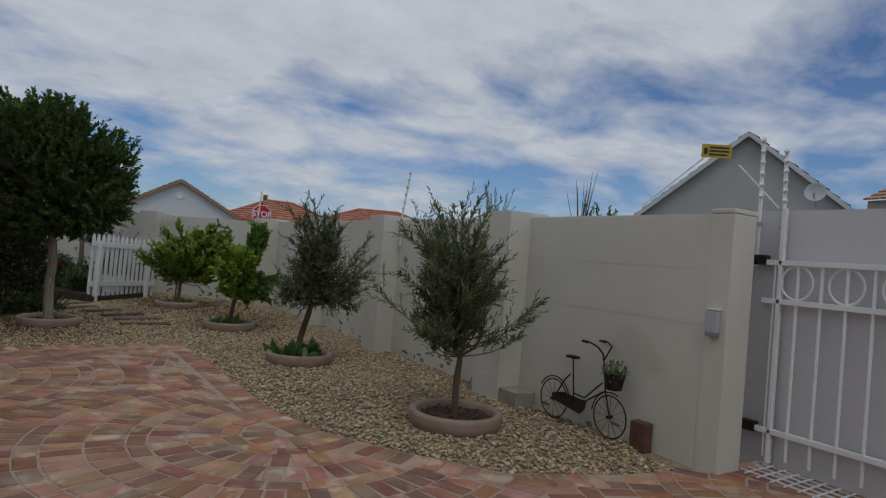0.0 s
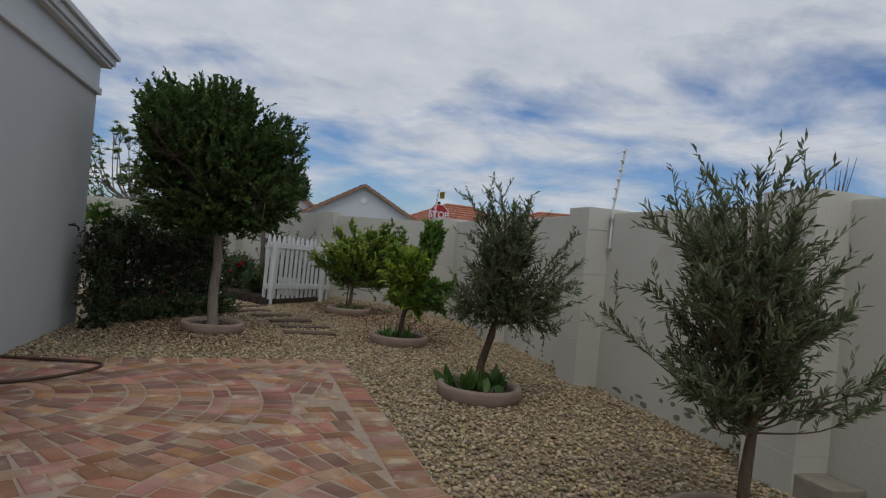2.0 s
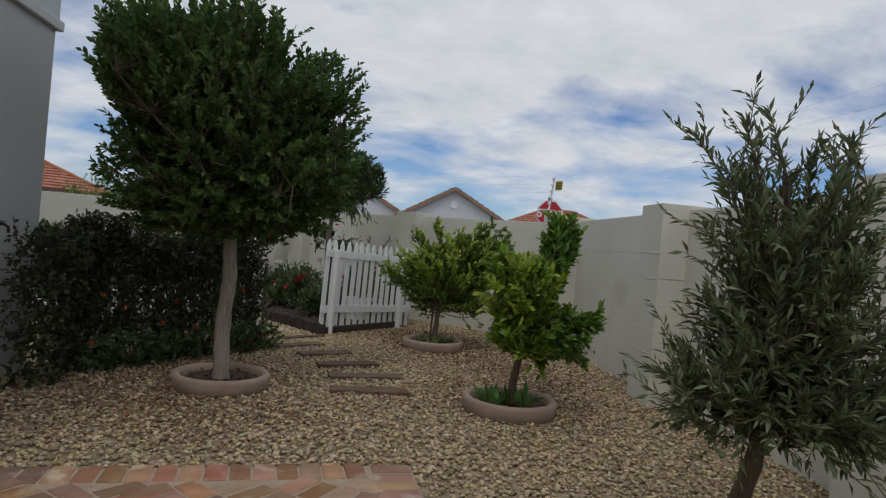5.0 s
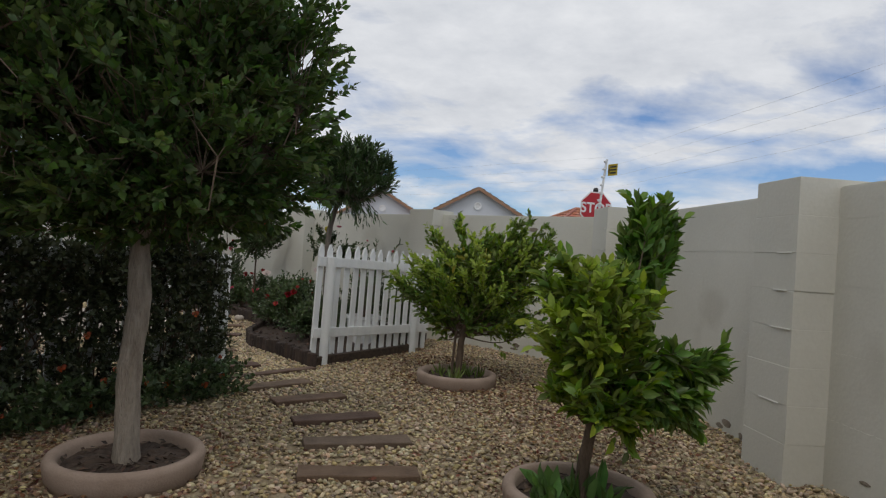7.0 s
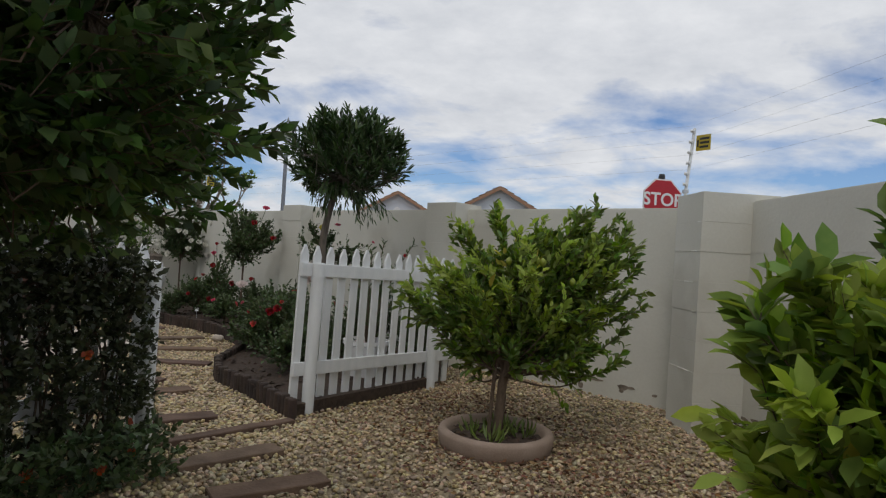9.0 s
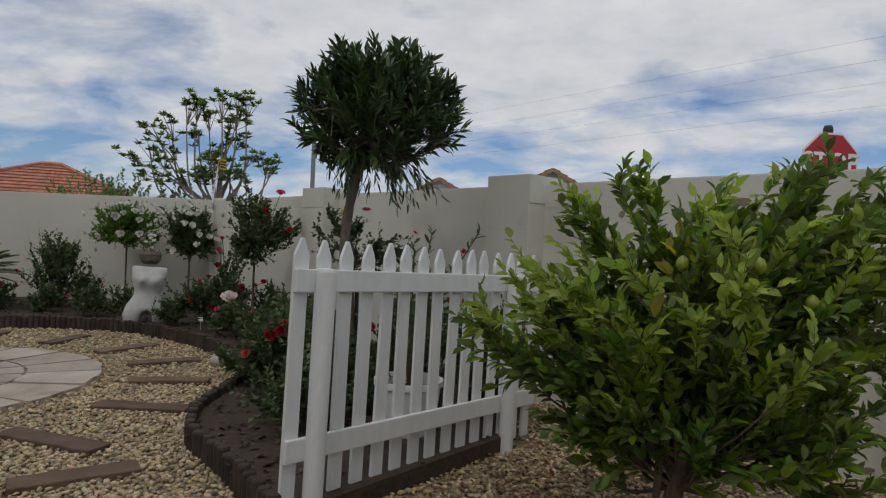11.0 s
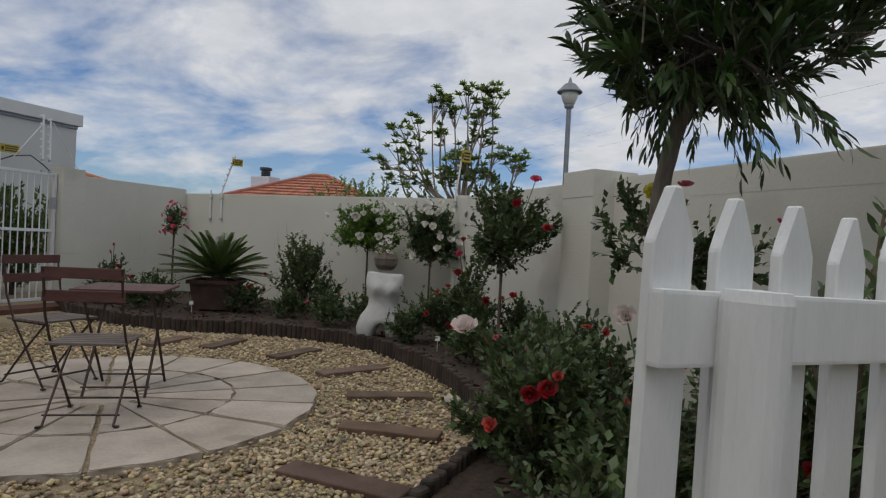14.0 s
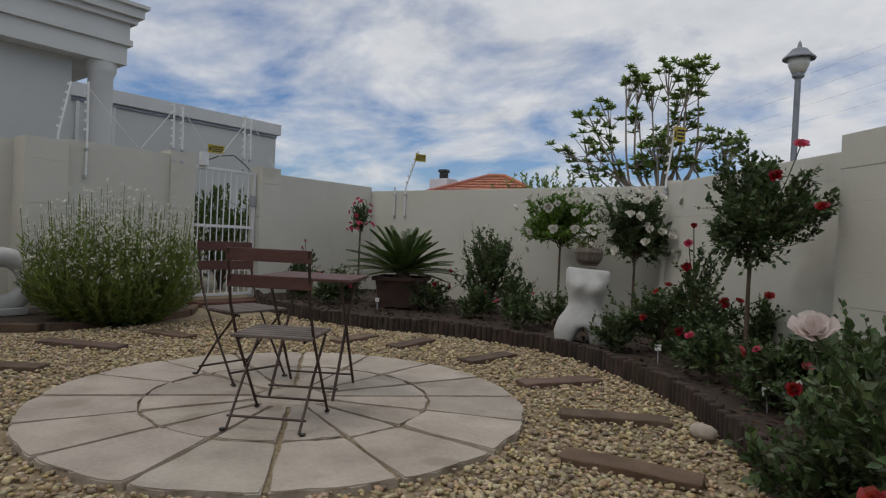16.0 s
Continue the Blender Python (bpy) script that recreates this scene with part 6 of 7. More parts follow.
for i in range(54):
    a = i * 2.4
    el = 0.15 + 1.15 * (i / 54)
    L = rng.uniform(0.74, 0.9)
    d = np.array([math.cos(a) * math.cos(el), math.sin(a) * math.cos(el), math.sin(el)])
    pts = [np.array([0, 0, 0.08]) + d * L * k + np.array([0, 0, -0.22 * L * k * k]) for k in np.linspace(0, 1, 8)]
    P_, D_, N_, L_ = [], [], [], []
    side = unit(np.cross(d, (0, 0, 1.0)) + 1e-6)
    for k in np.linspace(0.16, 1, 32):
        p = np.array([0, 0, 0.08]) + d * L * k + np.array([0, 0, -0.22 * L * k * k])
        for s in (-1, 1):
            P_.append(p); D_.append(d * 0.65 + side * s + np.array([0, 0, 0.25])); N_.append(np.array([0, 0, 1.0]) - d * 0.2); L_.append(0.12 * math.sin(0.5 + 2.3 * k))
    v, f = scatter(LEAF_LONG, np.array(P_), np.array(D_), np.array(N_), np.array(L_), np.array([0.021] * len(P_)))
    bm = bmesh.new()
    tube(bm, pts, [0.006] * 7 + [0.002], 4, False)
    me = fast_mesh("frond", v, f)
    bm.from_mesh(me)
    bpy.data.meshes.remove(me)
    me = bpy.data.meshes.new("frond")
    bm.to_mesh(me)
    bm.free()
    link_mesh("frond", me, LEAF_CYCAD, cycad)
grass = tufts((-3.35, 20.15), 24, 0.75, LEAF_GAURA, "ornamental_grass", "thin pale ornamental grass by the wall", "grass", 97, 0.06, 0.008, LEAF_LONG)
grass.location.z = 0.5


# ---- flowering bush by the far gate ----
gaura = thing("flowering_bush", "tall airy bush with many small white flowers", "bush", (-5.12, 16.25, 0.0))
rng = np.random.default_rng(71)
stems, bm, heads = [], bmesh.new(), []
for i in range(760):
    a, r = rng.uniform(0, 6.28), 0.80 * rng.random() ** 0.6
    h = rng.uniform(0.65, 1.5) * (1.0 - 0.3 * r)
    b = np.array([0.45 * math.cos(a) * r, 0.5 * math.sin(a) * r, 0.0])
    e = np.array([r * 0.9 * math.cos(a), r * 1.1 * math.sin(a), h])
    m_ = b * 0.4 + e * (0.7, 0.7, 0.45)
    line = curve([tuple(b), tuple(m_), tuple(e)], 4)
    if i % 2 == 0:
        tube(bm, line, [0.003] * 9, 3, False)
    stems += [(np.array(p), np.array(q_)) for p, q_ in zip(line[0:6], line[1:7])]
    for k in range(4):
        heads.append(e * (1 - 0.08 * k) + b * 0.08 * k + rng.normal(size=3) * 0.025)
for i in range(900):
    q_ = unit(rng.normal(size=3)) * (0.55 + 0.45 * rng.random())
    p = np.array([0.62 * q_[0], 0.76 * q_[1], 0.42 + 0.42 * q_[2]])
    d = unit(np.array([q_[0], q_[1], 0.9]) + rng.normal(size=3) * 0.3)
    stems.append((p - d * 0.14, p + d * 0.06))
    if i % 14 == 0:
        heads.append(p + d * 0.1)
part("stemwork", bm, LEAF_GAURA, gaura)
leafy(gaura, rng, stems, 6, 0.085, 0.013, LEAF_GAURA, "foliage", 0.6, shape=LEAF_LONG)
heads = np.array(heads)
fp = np.repeat(heads, 3, 0)
d = rng.normal(size=fp.shape) + (0.4, 0, 0.2)
v, f = scatter(LEAF_SMALL, fp, d, rng.normal(size=fp.shape), rng.uniform(0.016, 0.034, len(fp)), rng.uniform(0.012, 0.026, len(fp)))
tagged(link_mesh("blossom", fast_mesh("blossom", v, f), PETAL_WHITE, gaura), "small white flowers", kind="stuff")


side_bed = part("side_bed", prism([(-6.28, 14.95), (-5.3, 15.05), (-4.98, 15.5), (-5.0, 16.4), (-5.3, 17.1), (-5.75, 17.42), (-6.28, 17.42)], -0.05, 0.045, 0.01), SOIL)
structure(side_bed, "narrow bed of dark soil along the garden wall", "soil bed")
for i, (a, b) in enumerate((((-5.95, 14.93), (-5.28, 15.02)), ((-5.24, 15.06), (-4.95, 15.50)), ((-4.94, 15.56), (-4.96, 16.38)), ((-4.97, 16.44), (-5.27, 17.10)), ((-5.30, 17.14), (-5.72, 17.45)))):
    tagged(sleeper(a, b, 0.09, 60 + i), "dark brown timber board edging the bed", "edging board", "bed edging boards").location.z = 0.035


# ---- plants and trees beyond the walls ----
street_tree, rng, tw = tree("street_tree", "open tree with leaf rosettes on bare branches", "tree", (-2.5, 24.2), [(0, 0, -0.05), (0.03, 0, 0.8), (0.1, 0, 1.5), (0.2, 0, 2.0)], (0.09, 0.06), BARK,
     [((0.2, 0, 2.6), (0.5, 0.4, 0.4), 1)], (0.2, 0, 1.7), 6, 0.2, 4, (0.08, 0.02), LEAF_OUT, 55, limbs=3, shape=LEAF_LONG)
tips = [(-1.7, 0, 2.75), (-1.3, 0.2, 2.45), (-1.25, -0.1, 3.45), (-1.0, 0.2, 3.6), (-0.9, 0, 3.0), (-0.5, -0.2, 3.95), (-0.4, 0.2, 3.4), (-0.1, 0, 3.7), (0.1, 0.2, 3.1), (0.25, -0.2, 4.1), (0.5, 0.1, 4.22), (0.6, -0.1, 3.75), (0.45, 0.3, 3.3), (0.15, -0.3, 2.75), (0.8, 0, 2.85), (1.2, 0.1, 2.8), (1.35, -0.1, 2.6), (-0.65, 0, 2.5), (-0.2, 0.3, 2.9), (0.35, 0, 2.5), (-1.5, 0.3, 3.0), (0.62, 0.2, 4.05), (-0.35, 0.0, 4.0), (0.3, 0.2, 3.65), (-1.15, 0, 2.7), (0.05, 0.1, 2.55), (0.25, -0.1, 2.65), (-0.05, -0.1, 2.5), (-0.3, 0.1, 2.45), (0.6, 0.1, 2.5)]
bm, P_, D_, N_ = bmesh.new(), [], [], []
for e in tips:
    e = np.array(e)
    mid = np.array([0.2 + (e[0] - 0.2) * 0.62 + rng.normal() * 0.13, e[1] * 0.6, 1.7 + (e[2] - 1.7) * 0.34 + rng.normal() * 0.16])
    tube(bm, curve([(0.15, 0, 1.75), tuple(mid), tuple(e)], 5), [0.036 - 0.0027 * i for i in range(11)], 6, False)
    for s in range(8):
        c = e + rng.normal(size=3) * 0.13 * (s > 0)
        tube(bm, [tuple(mid * 0.25 + e * 0.75), tuple(c)], [0.010, 0.005], 4, False)
        for k in range(26):
            d = rng.normal(size=3); d[2] = abs(d[2]) * 0.6 + 0.1
            P_.append(c); D_.append(d); N_.append((0, 0, 1.0) + rng.normal(size=3) * 0.3)
part("boughwork", bm, BARK, street_tree)
v, f = scatter(LEAF_LONG, np.array(P_), np.array(D_), np.array(N_), rng.uniform(0.09, 0.16, len(P_)), rng.uniform(0.03, 0.05, len(P_)))
link_mesh("rosette_foliage", fast_mesh("rosette_foliage", v, f), LEAF_OUT, street_tree)


def far_bush(at, r, h, seed, mat, label, n=220, leaf=(0.09, 0.045)):
    rng = np.random.default_rng(seed)
    ob = thing("bush", label, "bush", (*at, -0.06))
    tw = crown_twigs(rng, [((0, 0, h * 0.6), (r, r, h * 0.4), 3), ((r * 0.4, 0, h * 0.5), (r * 0.7, r * 0.7, h * 0.4), 1), ((-r * 0.5, 0, h * 0.45), (r * 0.6, r * 0.6, h * 0.4), 1)], n, 0.3, (0, 0, h * 0.3), 0.4)
    bm = branch_mesh(rng, (0, 0, 0.1), tw, 8, 0.03, 0.012, 0.004)
    tube(bm, [(0, 0, 0), (0, 0, 0.12)], 0.05, 6)
    part("stemwork", bm, BARK_DARK, ob)
    leafy(ob, rng, tw, 12, *leaf, mat, "foliage")
    return ob


far_bush((-4.5, 24.4), 0.8, 2.65, 121, LEAF_OUT, "rounded green bush behind the wall", 300)
far_bush((-3.5, 24.8), 0.7, 2.5, 122, LEAF_CITRUS_DARK, "green bush behind the wall", 220)
far_bush((-6.0, 25.6), 1.0, 2.75, 123, LEAF_OUT, "dull green bush behind the wall", 240)
far_bush((-8.2, 19.3), 0.7, 1.9, 124, LEAF_TREE, "dark shrub behind the steel gate", 240)
far_bush((-8.0, 18.2), 0.7, 1.8, 125, LEAF_TREE, "dark shrub behind the steel gate", 240)
far_bush((13.0, 11.95), 0.6, 3.35, 126, LEAF_TREE, "dark bush beyond the garden wall", 200)
far_bush((-9.5, 30.0), 0.6, 2.6, 127, LEAF_TREE, "dark conifer beside the far red roof", 160)


def bare_shrub(at, h, seed, r=0.5, leaves=True):
    rng = np.random.default_rng(seed)
    ob = thing("thin_shrub", "thin upright shrub with few leaves beyond the wall", "shrub", (*at, -0.06))
    bm, tw = bmesh.new(), []
    for i in range(15):
        e = np.array([rng.normal() * r * 0.5, rng.normal() * r * 0.5, h * rng.uniform(0.72, 1.0)])
        line = curve([(0, 0, 0), tuple(e * (0.3, 0.3, 0.6)), tuple(e)], 5)
        tube(bm, line, [0.02 - 0.0016 * k for k in range(11)], 4, False)
        tw += [(np.array(p), np.array(q_)) for p, q_ in zip(line[5:], line[6:])]
    part("stemwork", bm, BARK_DARK, ob)
    if leaves:
        leafy(ob, rng, tw, 7, 0.10, 0.035, LEAF_OLIVE, "foliage", 0.8)


bare_shrub((17.2, 21.9), 4.75, 131, 0.8)
bare_shrub((12.6, 12.15), 3.85, 132, 0.34, False)


# ---- bistro chairs and table ----
def slat(lo, hi, bevel=0.004):
    return boxed(lo, hi, None, bevel)


def folding_chair():
    ob = thing("folding_chair", "folding bistro chair with brown slats on thin dark steel legs", "chair", (0, 0, 0), "chairs at the bistro table")
    w = 0.20
    for s in (-1, 1):
        part("back_leg", tubed([(s * w, -0.24, 0.89), (s * w, -0.19, 0.62), (s * w, -0.10, 0.44), (s * w, 0.21, 0.008)], 0.0078, 6), BROWN_STEEL, ob)
        part("front_leg", tubed([(s * (w - 0.018), 0.17, 0.43), (s * (w - 0.018), -0.02, 0.24), (s * (w - 0.018), -0.22, 0.008)], 0.0078, 6), BROWN_STEEL, ob)
        part("seat_rail", tubed([(s * (w - 0.03), -0.16, 0.44), (s * (w - 0.03), 0.20, 0.435)], 0.008, 6), BROWN_STEEL, ob)
        for y, z in ((0.21, 0.006), (-0.22, 0.006)):
            part("foot", boxed((s * w - 0.012, y - 0.014, 0.0), (s * w + 0.012, y + 0.014, 0.012), None, 0.003), BLACK, ob)
    for y, z in ((0.165, 0.07), (-0.175, 0.06)):
        part("stretcher", tubed([(-w, y, z), (w, y, z)], 0.007, 6), BROWN_STEEL, ob)
    for i in range(6):
        part("seat_slat", slat((-w - 0.005, -0.17 + i * 0.064, 0.448), (w + 0.005, -0.12 + i * 0.064, 0.463)), GREY_WOOD, ob)
    for z, y in ((0.83, -0.232), (0.70, -0.208)):
        part("back_slat", slat((-w - 0.012, y - 0.008, z), (w + 0.012, y + 0.008, z + 0.062)), RED_WOOD, ob)
    return ob


ZT = 0.024
chair = folding_chair()
chair.matrix_basis = pose(-1.19, 15.38, ZT, 0, 0, 33.5)
copy_thing(chair, pose(-2.18, 15.80, ZT, 0, 0, -88))
table = thing("folding_table", "small folding bistro table with a slatted brown top", "table", (-1.57, 15.91, ZT))
table.rotation_euler = (0, 0, radians(125))
for i in range(7):
    part("slat", slat((-0.28 + i * 0.08, -0.28, 0.70), (-0.28 + i * 0.08 + 0.068, 0.28, 0.718)), RED_WOOD, table)
for s in (-1, 1):
    part("rail", boxed((-0.27, s * 0.22 - 0.012, 0.68), (0.27, s * 0.22 + 0.012, 0.70)), BROWN_STEEL, table)
    part("leg", tubed([(-0.24, s * 0.21, 0.68), (0.24, s * 0.21, 0.005)], 0.009, 6), BROWN_STEEL, table)
    part("leg", tubed([(0.24, s * 0.19, 0.68), (-0.24, s * 0.19, 0.005)], 0.009, 6), BROWN_STEEL, table)
for x in (-0.2, 0.2):
    part("stretcher", tubed([(x, -0.21, 0.065), (x, 0.21, 0.065)], 0.007, 6), BROWN_STEEL, table)


# ---- torso planter ----
def torso():
    """A plain moulded torso, as one mesh: elliptical sections stacked from thighs to shoulders."""
    bm = bmesh.new()
    rows = ((0.00, 0.165, 0.085), (0.06, 0.18, 0.10), (0.13, 0.192, 0.115), (0.20, 0.195, 0.12), (0.27, 0.178, 0.11), (0.34, 0.142, 0.092), (0.40, 0.122, 0.082), (0.46, 0.122, 0.082), (0.52, 0.138, 0.09), (0.58, 0.152, 0.098), (0.64, 0.158, 0.092), (0.70, 0.160, 0.08), (0.745, 0.155, 0.068), (0.76, 0.14, 0.058))
    n = 36
    rings = []
    for z, a, b in rows:
        ring = []
        for i in range(n):
            t = 2 * math.pi * i / n
            x, y = a * math.cos(t), b * math.sin(t)
            if z < 0.2:
                y *= 1 - 0.85 * (1 - z / 0.2) ** 0.7 * math.exp(-(x / 0.035) ** 2)
            for sx in (-0.07, 0.07):
                if y < 0:
                    y -= 0.07 * math.exp(-((x - sx) / 0.045) ** 2 - ((z - 0.585) / 0.05) ** 2)
            zz_ = z + max(0.0, 0.22 - z) * math.exp(-(x / 0.05) ** 2) * 0.95
            ring.append(bm.verts.new((x * (1.30 + 0.10 * (z < 0.16)), y * 1.2, zz_)))
        rings.append(ring)
    for p, q_ in zip(rings, rings[1:]):
        for i in range(n):
            bm.faces.new((p[i], p[(i + 1) % n], q_[(i + 1) % n], q_[i]))
    bm.faces.new(rings[-1]); bm.faces.new(rings[0][::-1])
    return part("torso_statue", bm, STATUE, None, "", True)


statue = tagged(torso(), "whitewashed concrete torso statue without head or arms", "statue")
statue.matrix_basis = pose(-1.17, 18.84, 0.03, 0, 3, 26)
basket = thing("wire_basket_pot", "small brown basket pot standing on the torso", "pot", (-1.15, 18.88, 0.82))
part("basket", lathe([(0.0, 0.0), (0.08, 0.0), (0.125, 0.06), (0.135, 0.13), (0.115, 0.17), (0.10, 0.16), (0.09, 0.12), (0.0, 0.12)], 20), BARK_GREY, basket)
for k in range(3):
    part("band", lathe([(0.098 + k * 0.014, 0.02 + k * 0.045), (0.112 + k * 0.012, 0.03 + k * 0.045), (0.102 + k * 0.014, 0.04 + k * 0.045)], 20), BROWN_STEEL, basket)
rng = np.random.default_rng(98)
sp = thing("trailing_plant", "dry trailing plant with pale flowers in the basket", "plant", (-1.15, 18.88, 0.92))
tw = crown_twigs(rng, [((0, 0, 0.06), (0.12, 0.12, 0.10), 1)], 40, 0.1, (0, 0, -0.03), 0.3)
leafy(sp, rng, tw, 6, 0.035, 0.016, GREY_LEAF, "foliage")
for i in range(9):
    flower(rng, np.array([0.0, 0.0, 0.18]) + rng.normal(size=3) * (0.06, 0.06, 0.06), 0.05, PETAL_WHITE, sp, "flower", (0.5, -1, 0.5), 8)


# ---- planter bicycle on the wall ----
bike = thing("planter_bicycle", "small black iron bicycle ornament with a basket of plants", "garden ornament", (5.24, -0.4, 0))


def ring_pts(c, r, n=32, a0=0.0, a1=2 * math.pi):
    return [(0, c[0] + r * math.cos(a0 + (a1 - a0) * i / n), c[1] + r * math.sin(a0 + (a1 - a0) * i / n)) for i in range(n + 1)]


RH, FH = (5.24, 0.175), (4.60, 0.175)
for c in (RH, FH):
    wheel = part("wheel", tubed(ring_pts(c, 0.165), 0.006, 6), IRON, bike)
    for i in range(12):
        a = math.pi * 2 * i / 12
        part("spoke", tubed([(0, c[0], c[1]), (0, c[0] + 0.163 * math.cos(a), c[1] + 0.163 * math.sin(a))], 0.002, 4), IRON, wheel)
    part("hub", tubed([(-0.03, *c), (0.03, *c)], 0.012, 8), IRON, wheel)
part("mudguard", tubed(ring_pts(RH, 0.19, 14, math.pi * 0.15, math.pi * 0.95), 0.006, 5), IRON, bike)
part("mudguard", tubed(ring_pts(FH, 0.19, 12, math.pi * 0.02, math.pi * 0.62), 0.006, 5), IRON, bike)
for pts_ in (((5.24, 0.175), (5.12, 0.36), (5.06, 0.42)), ((5.24, 0.175), (5.0, 0.20)), ((5.0, 0.20), (5.04, 0.56)), ((5.01, 0.27), (4.88, 0.26), (4.70, 0.42)), ((5.01, 0.21), (4.86, 0.24), (4.67, 0.36)), ((4.60, 0.175), (4.66, 0.36), (4.70, 0.60))):
    part("frame_tube", tubed([(0, *p) for p in pts_], 0.007, 6), IRON, bike)
part("saddle", boxed((-0.03, 4.99, 0.555), (0.03, 5.10, 0.58), None, 0.01), IRON, bike)
for s in (-1, 1):
    part("handlebar", tubed([(0, 4.70, 0.60), (s * 0.03, 4.69, 0.66), (s * 0.08, 4.70, 0.71), (s * 0.10, 4.76, 0.735), (s * 0.10, 4.83, 0.735)], 0.007, 6), IRON, bike)
    part("grip", tubed([(s * 0.10, 4.79, 0.735), (s * 0.10, 4.85, 0.735)], 0.012, 8), BLACK, bike)
bm = lathe([(0.0, 0.0), (0.06, 0.0), (0.085, 0.13), (0.078, 0.13), (0.05, 0.02), (0.0, 0.02)], 16)
part("basket", bm, IRON, bike).location = (-0.02, 4.56, 0.40)
bm = bmesh.new()
trough = [(0.065 * math.cos(a), 0.075 * math.sin(a)) for a in (math.pi + math.pi * i / 10 for i in range(11))]
lo = [bm.verts.new((x, 5.20, 0.235 + z)) for x, z in trough]
hi = [bm.verts.new((x * 1.05, 4.92, 0.215 + z * 1.3)) for x, z in trough]
for i in range(10):
    bm.faces.new((lo[i], lo[i + 1], hi[i + 1], hi[i]))
bm.faces.new(lo); bm.faces.new(hi[::-1])
part("trough", bm, BROWN_STEEL, bike)
rng = np.random.default_rng(99)
bp = thing("basket_plant", "small dull green plant in the bicycle basket", "plant", (5.22, 4.16, 0.50))
tw = crown_twigs(rng, [((0, 0, 0.05), (0.10, 0.10, 0.09), 1)], 60, 0.08, (0, 0, -0.02), 0.4)
leafy(bp, rng, tw, 7, 0.028, 0.012, LEAF_OLIVE, "foliage")

# ---- small things ----
tagged(part("stone_block", boxed((5.13, 5.22, -0.02), (5.36, 5.50, 0.13), None, 0.012), BLOCK), "rough grey concrete block at the foot of the wall", "block")
tagged(part("brick", boxed((5.27, 3.88, -0.02), (5.36, 4.02, 0.20), None, 0.008), BRICK_BROWN), "brown brick standing against the wall", "brick")
hose = thing("garden_hose", "brown rubber hose lying in a loop on the paving", "hose", (0, -0.4, 0))
part("tube", tubed(curve([(-0.05, 8.93, 0.013), (0.35, 8.88, 0.013), (0.66, 8.84, 0.013), (0.77, 8.72, 0.013), (0.68, 8.45, 0.013), (0.40, 8.12, 0.013), (0.05, 7.98, 0.013), (-0.05, 8.0, 0.013)], 8), 0.013, 8), HOSE, hose)
for x, y in ((-4.0, 18.93), (-2.13, 19.2), (-0.27, 18.38), (0.62, 17.58), (0.72, 17.36), (1.02, 16.9)):
    tg = thing("plant_label", "small white plastic plant label on a stake", "plant label", (x, y, 0.085), "plant labels")
    part("tag", boxed((-0.025, -0.002, 0.10), (0.025, 0.002, 0.15), None, 0.002), SIGN_WHITE, tg)
    part("stake", boxed((-0.004, -0.002, -0.02), (0.004, 0.002, 0.10)), GALV, tg)
    tg.rotation_euler = (radians(-10), 0, radians(40 + 20 * math.sin(x * 9)))
bm = bmesh.new()
bmesh.ops.create_icosphere(bm, subdivisions=2, radius=0.065)
rr = random.Random(5)
for v in bm.verts:
    v.co = Vector((v.co.x * 1.2, v.co.y * 0.8, v.co.z * 0.75)) * rr.uniform(0.88, 1.1)
rock = tagged(part("pale_stone", bm, SLAB, None, "", True), "pale pinkish stone lying on the gravel", "stone")
rock.location = (0.50, 16.88, 0.03)
ringpot = thing("ring_ornament", "white concrete ring ornament beside the flowering bush", "garden ornament", (-5.9, 15.42, 0.26))
bm = bmesh.new()
tube(bm, [(0.18 * 0, 0.20 * math.cos(a), 0.20 * math.sin(a)) for a in (2 * math.pi * i / 28 for i in range(29))], 0.085, 12, False)
part("ring", bm, STATUE, ringpot, smooth=True)
ringpot.scale, ringpot.location = (1.2, 1.2, 1.2), (-5.8, 15.42, 0.385)
part("base", boxed((-0.12, -0.18, -0.28), (0.12, 0.18, -0.22), None, 0.015), STATUE, ringpot)
step = tagged(part("gate_step", boxed((-6.25, 17.62, -0.05), (-5.85, 18.75, 0.045), None, 0.01), BRICK_BROWN), "low brown brick step before the steel gate", "step")

rng = np.random.default_rng(140)
n = 8800
c = np.array([(3.5, 13.3), (3.7, 12.6), (3.9, 10.6), (4.3, 11.8), (3.2, 14.2), (1.2, 11.1), (0.7, 10.3), (1.5, 9.9)])[rng.integers(8, size=n)] + rng.normal(size=(n, 2)) * 0.5
c = c[(c[:, 0] < 5.3) & (c[:, 0] > -0.05) & (c[:, 1] > 9.15) & (c.sum(1) < DG - 0.1) & ~inside(poly, c)]
v, f = scatter(LEAF_SMALL, np.column_stack([c, np.full(len(c), 0.008)]), rng.normal(size=(len(c), 3)) * (1, 1, 0.3), np.array([0, 0, 1.0]) + rng.normal(size=(len(c), 3)) * 0.5, rng.uniform(0.02, 0.045, len(c)), rng.uniform(0.012, 0.026, len(c)))
tagged(link_mesh("leaf_litter", fast_mesh("leaf_litter", v, f), LITTER), "dry reddish brown leaf litter on the gravel", "leaf litter", kind="stuff")


# ---- clay pavers and gravel stones, the pieces of the ground ----
def edge_x(y):
    return np.interp(y, (3.5, 3.59, 3.87, 4.52, 5.05, 5.7, 7.1, 8.1, 9.05), (5.5, 4.71, 3.99, 3.49, 3.2, 3.02, 2.97, 2.93, 2.85))


def edge_y(x):
    return 8.6 + (np.asarray(x) + 0.12) * 0.45 / 2.97


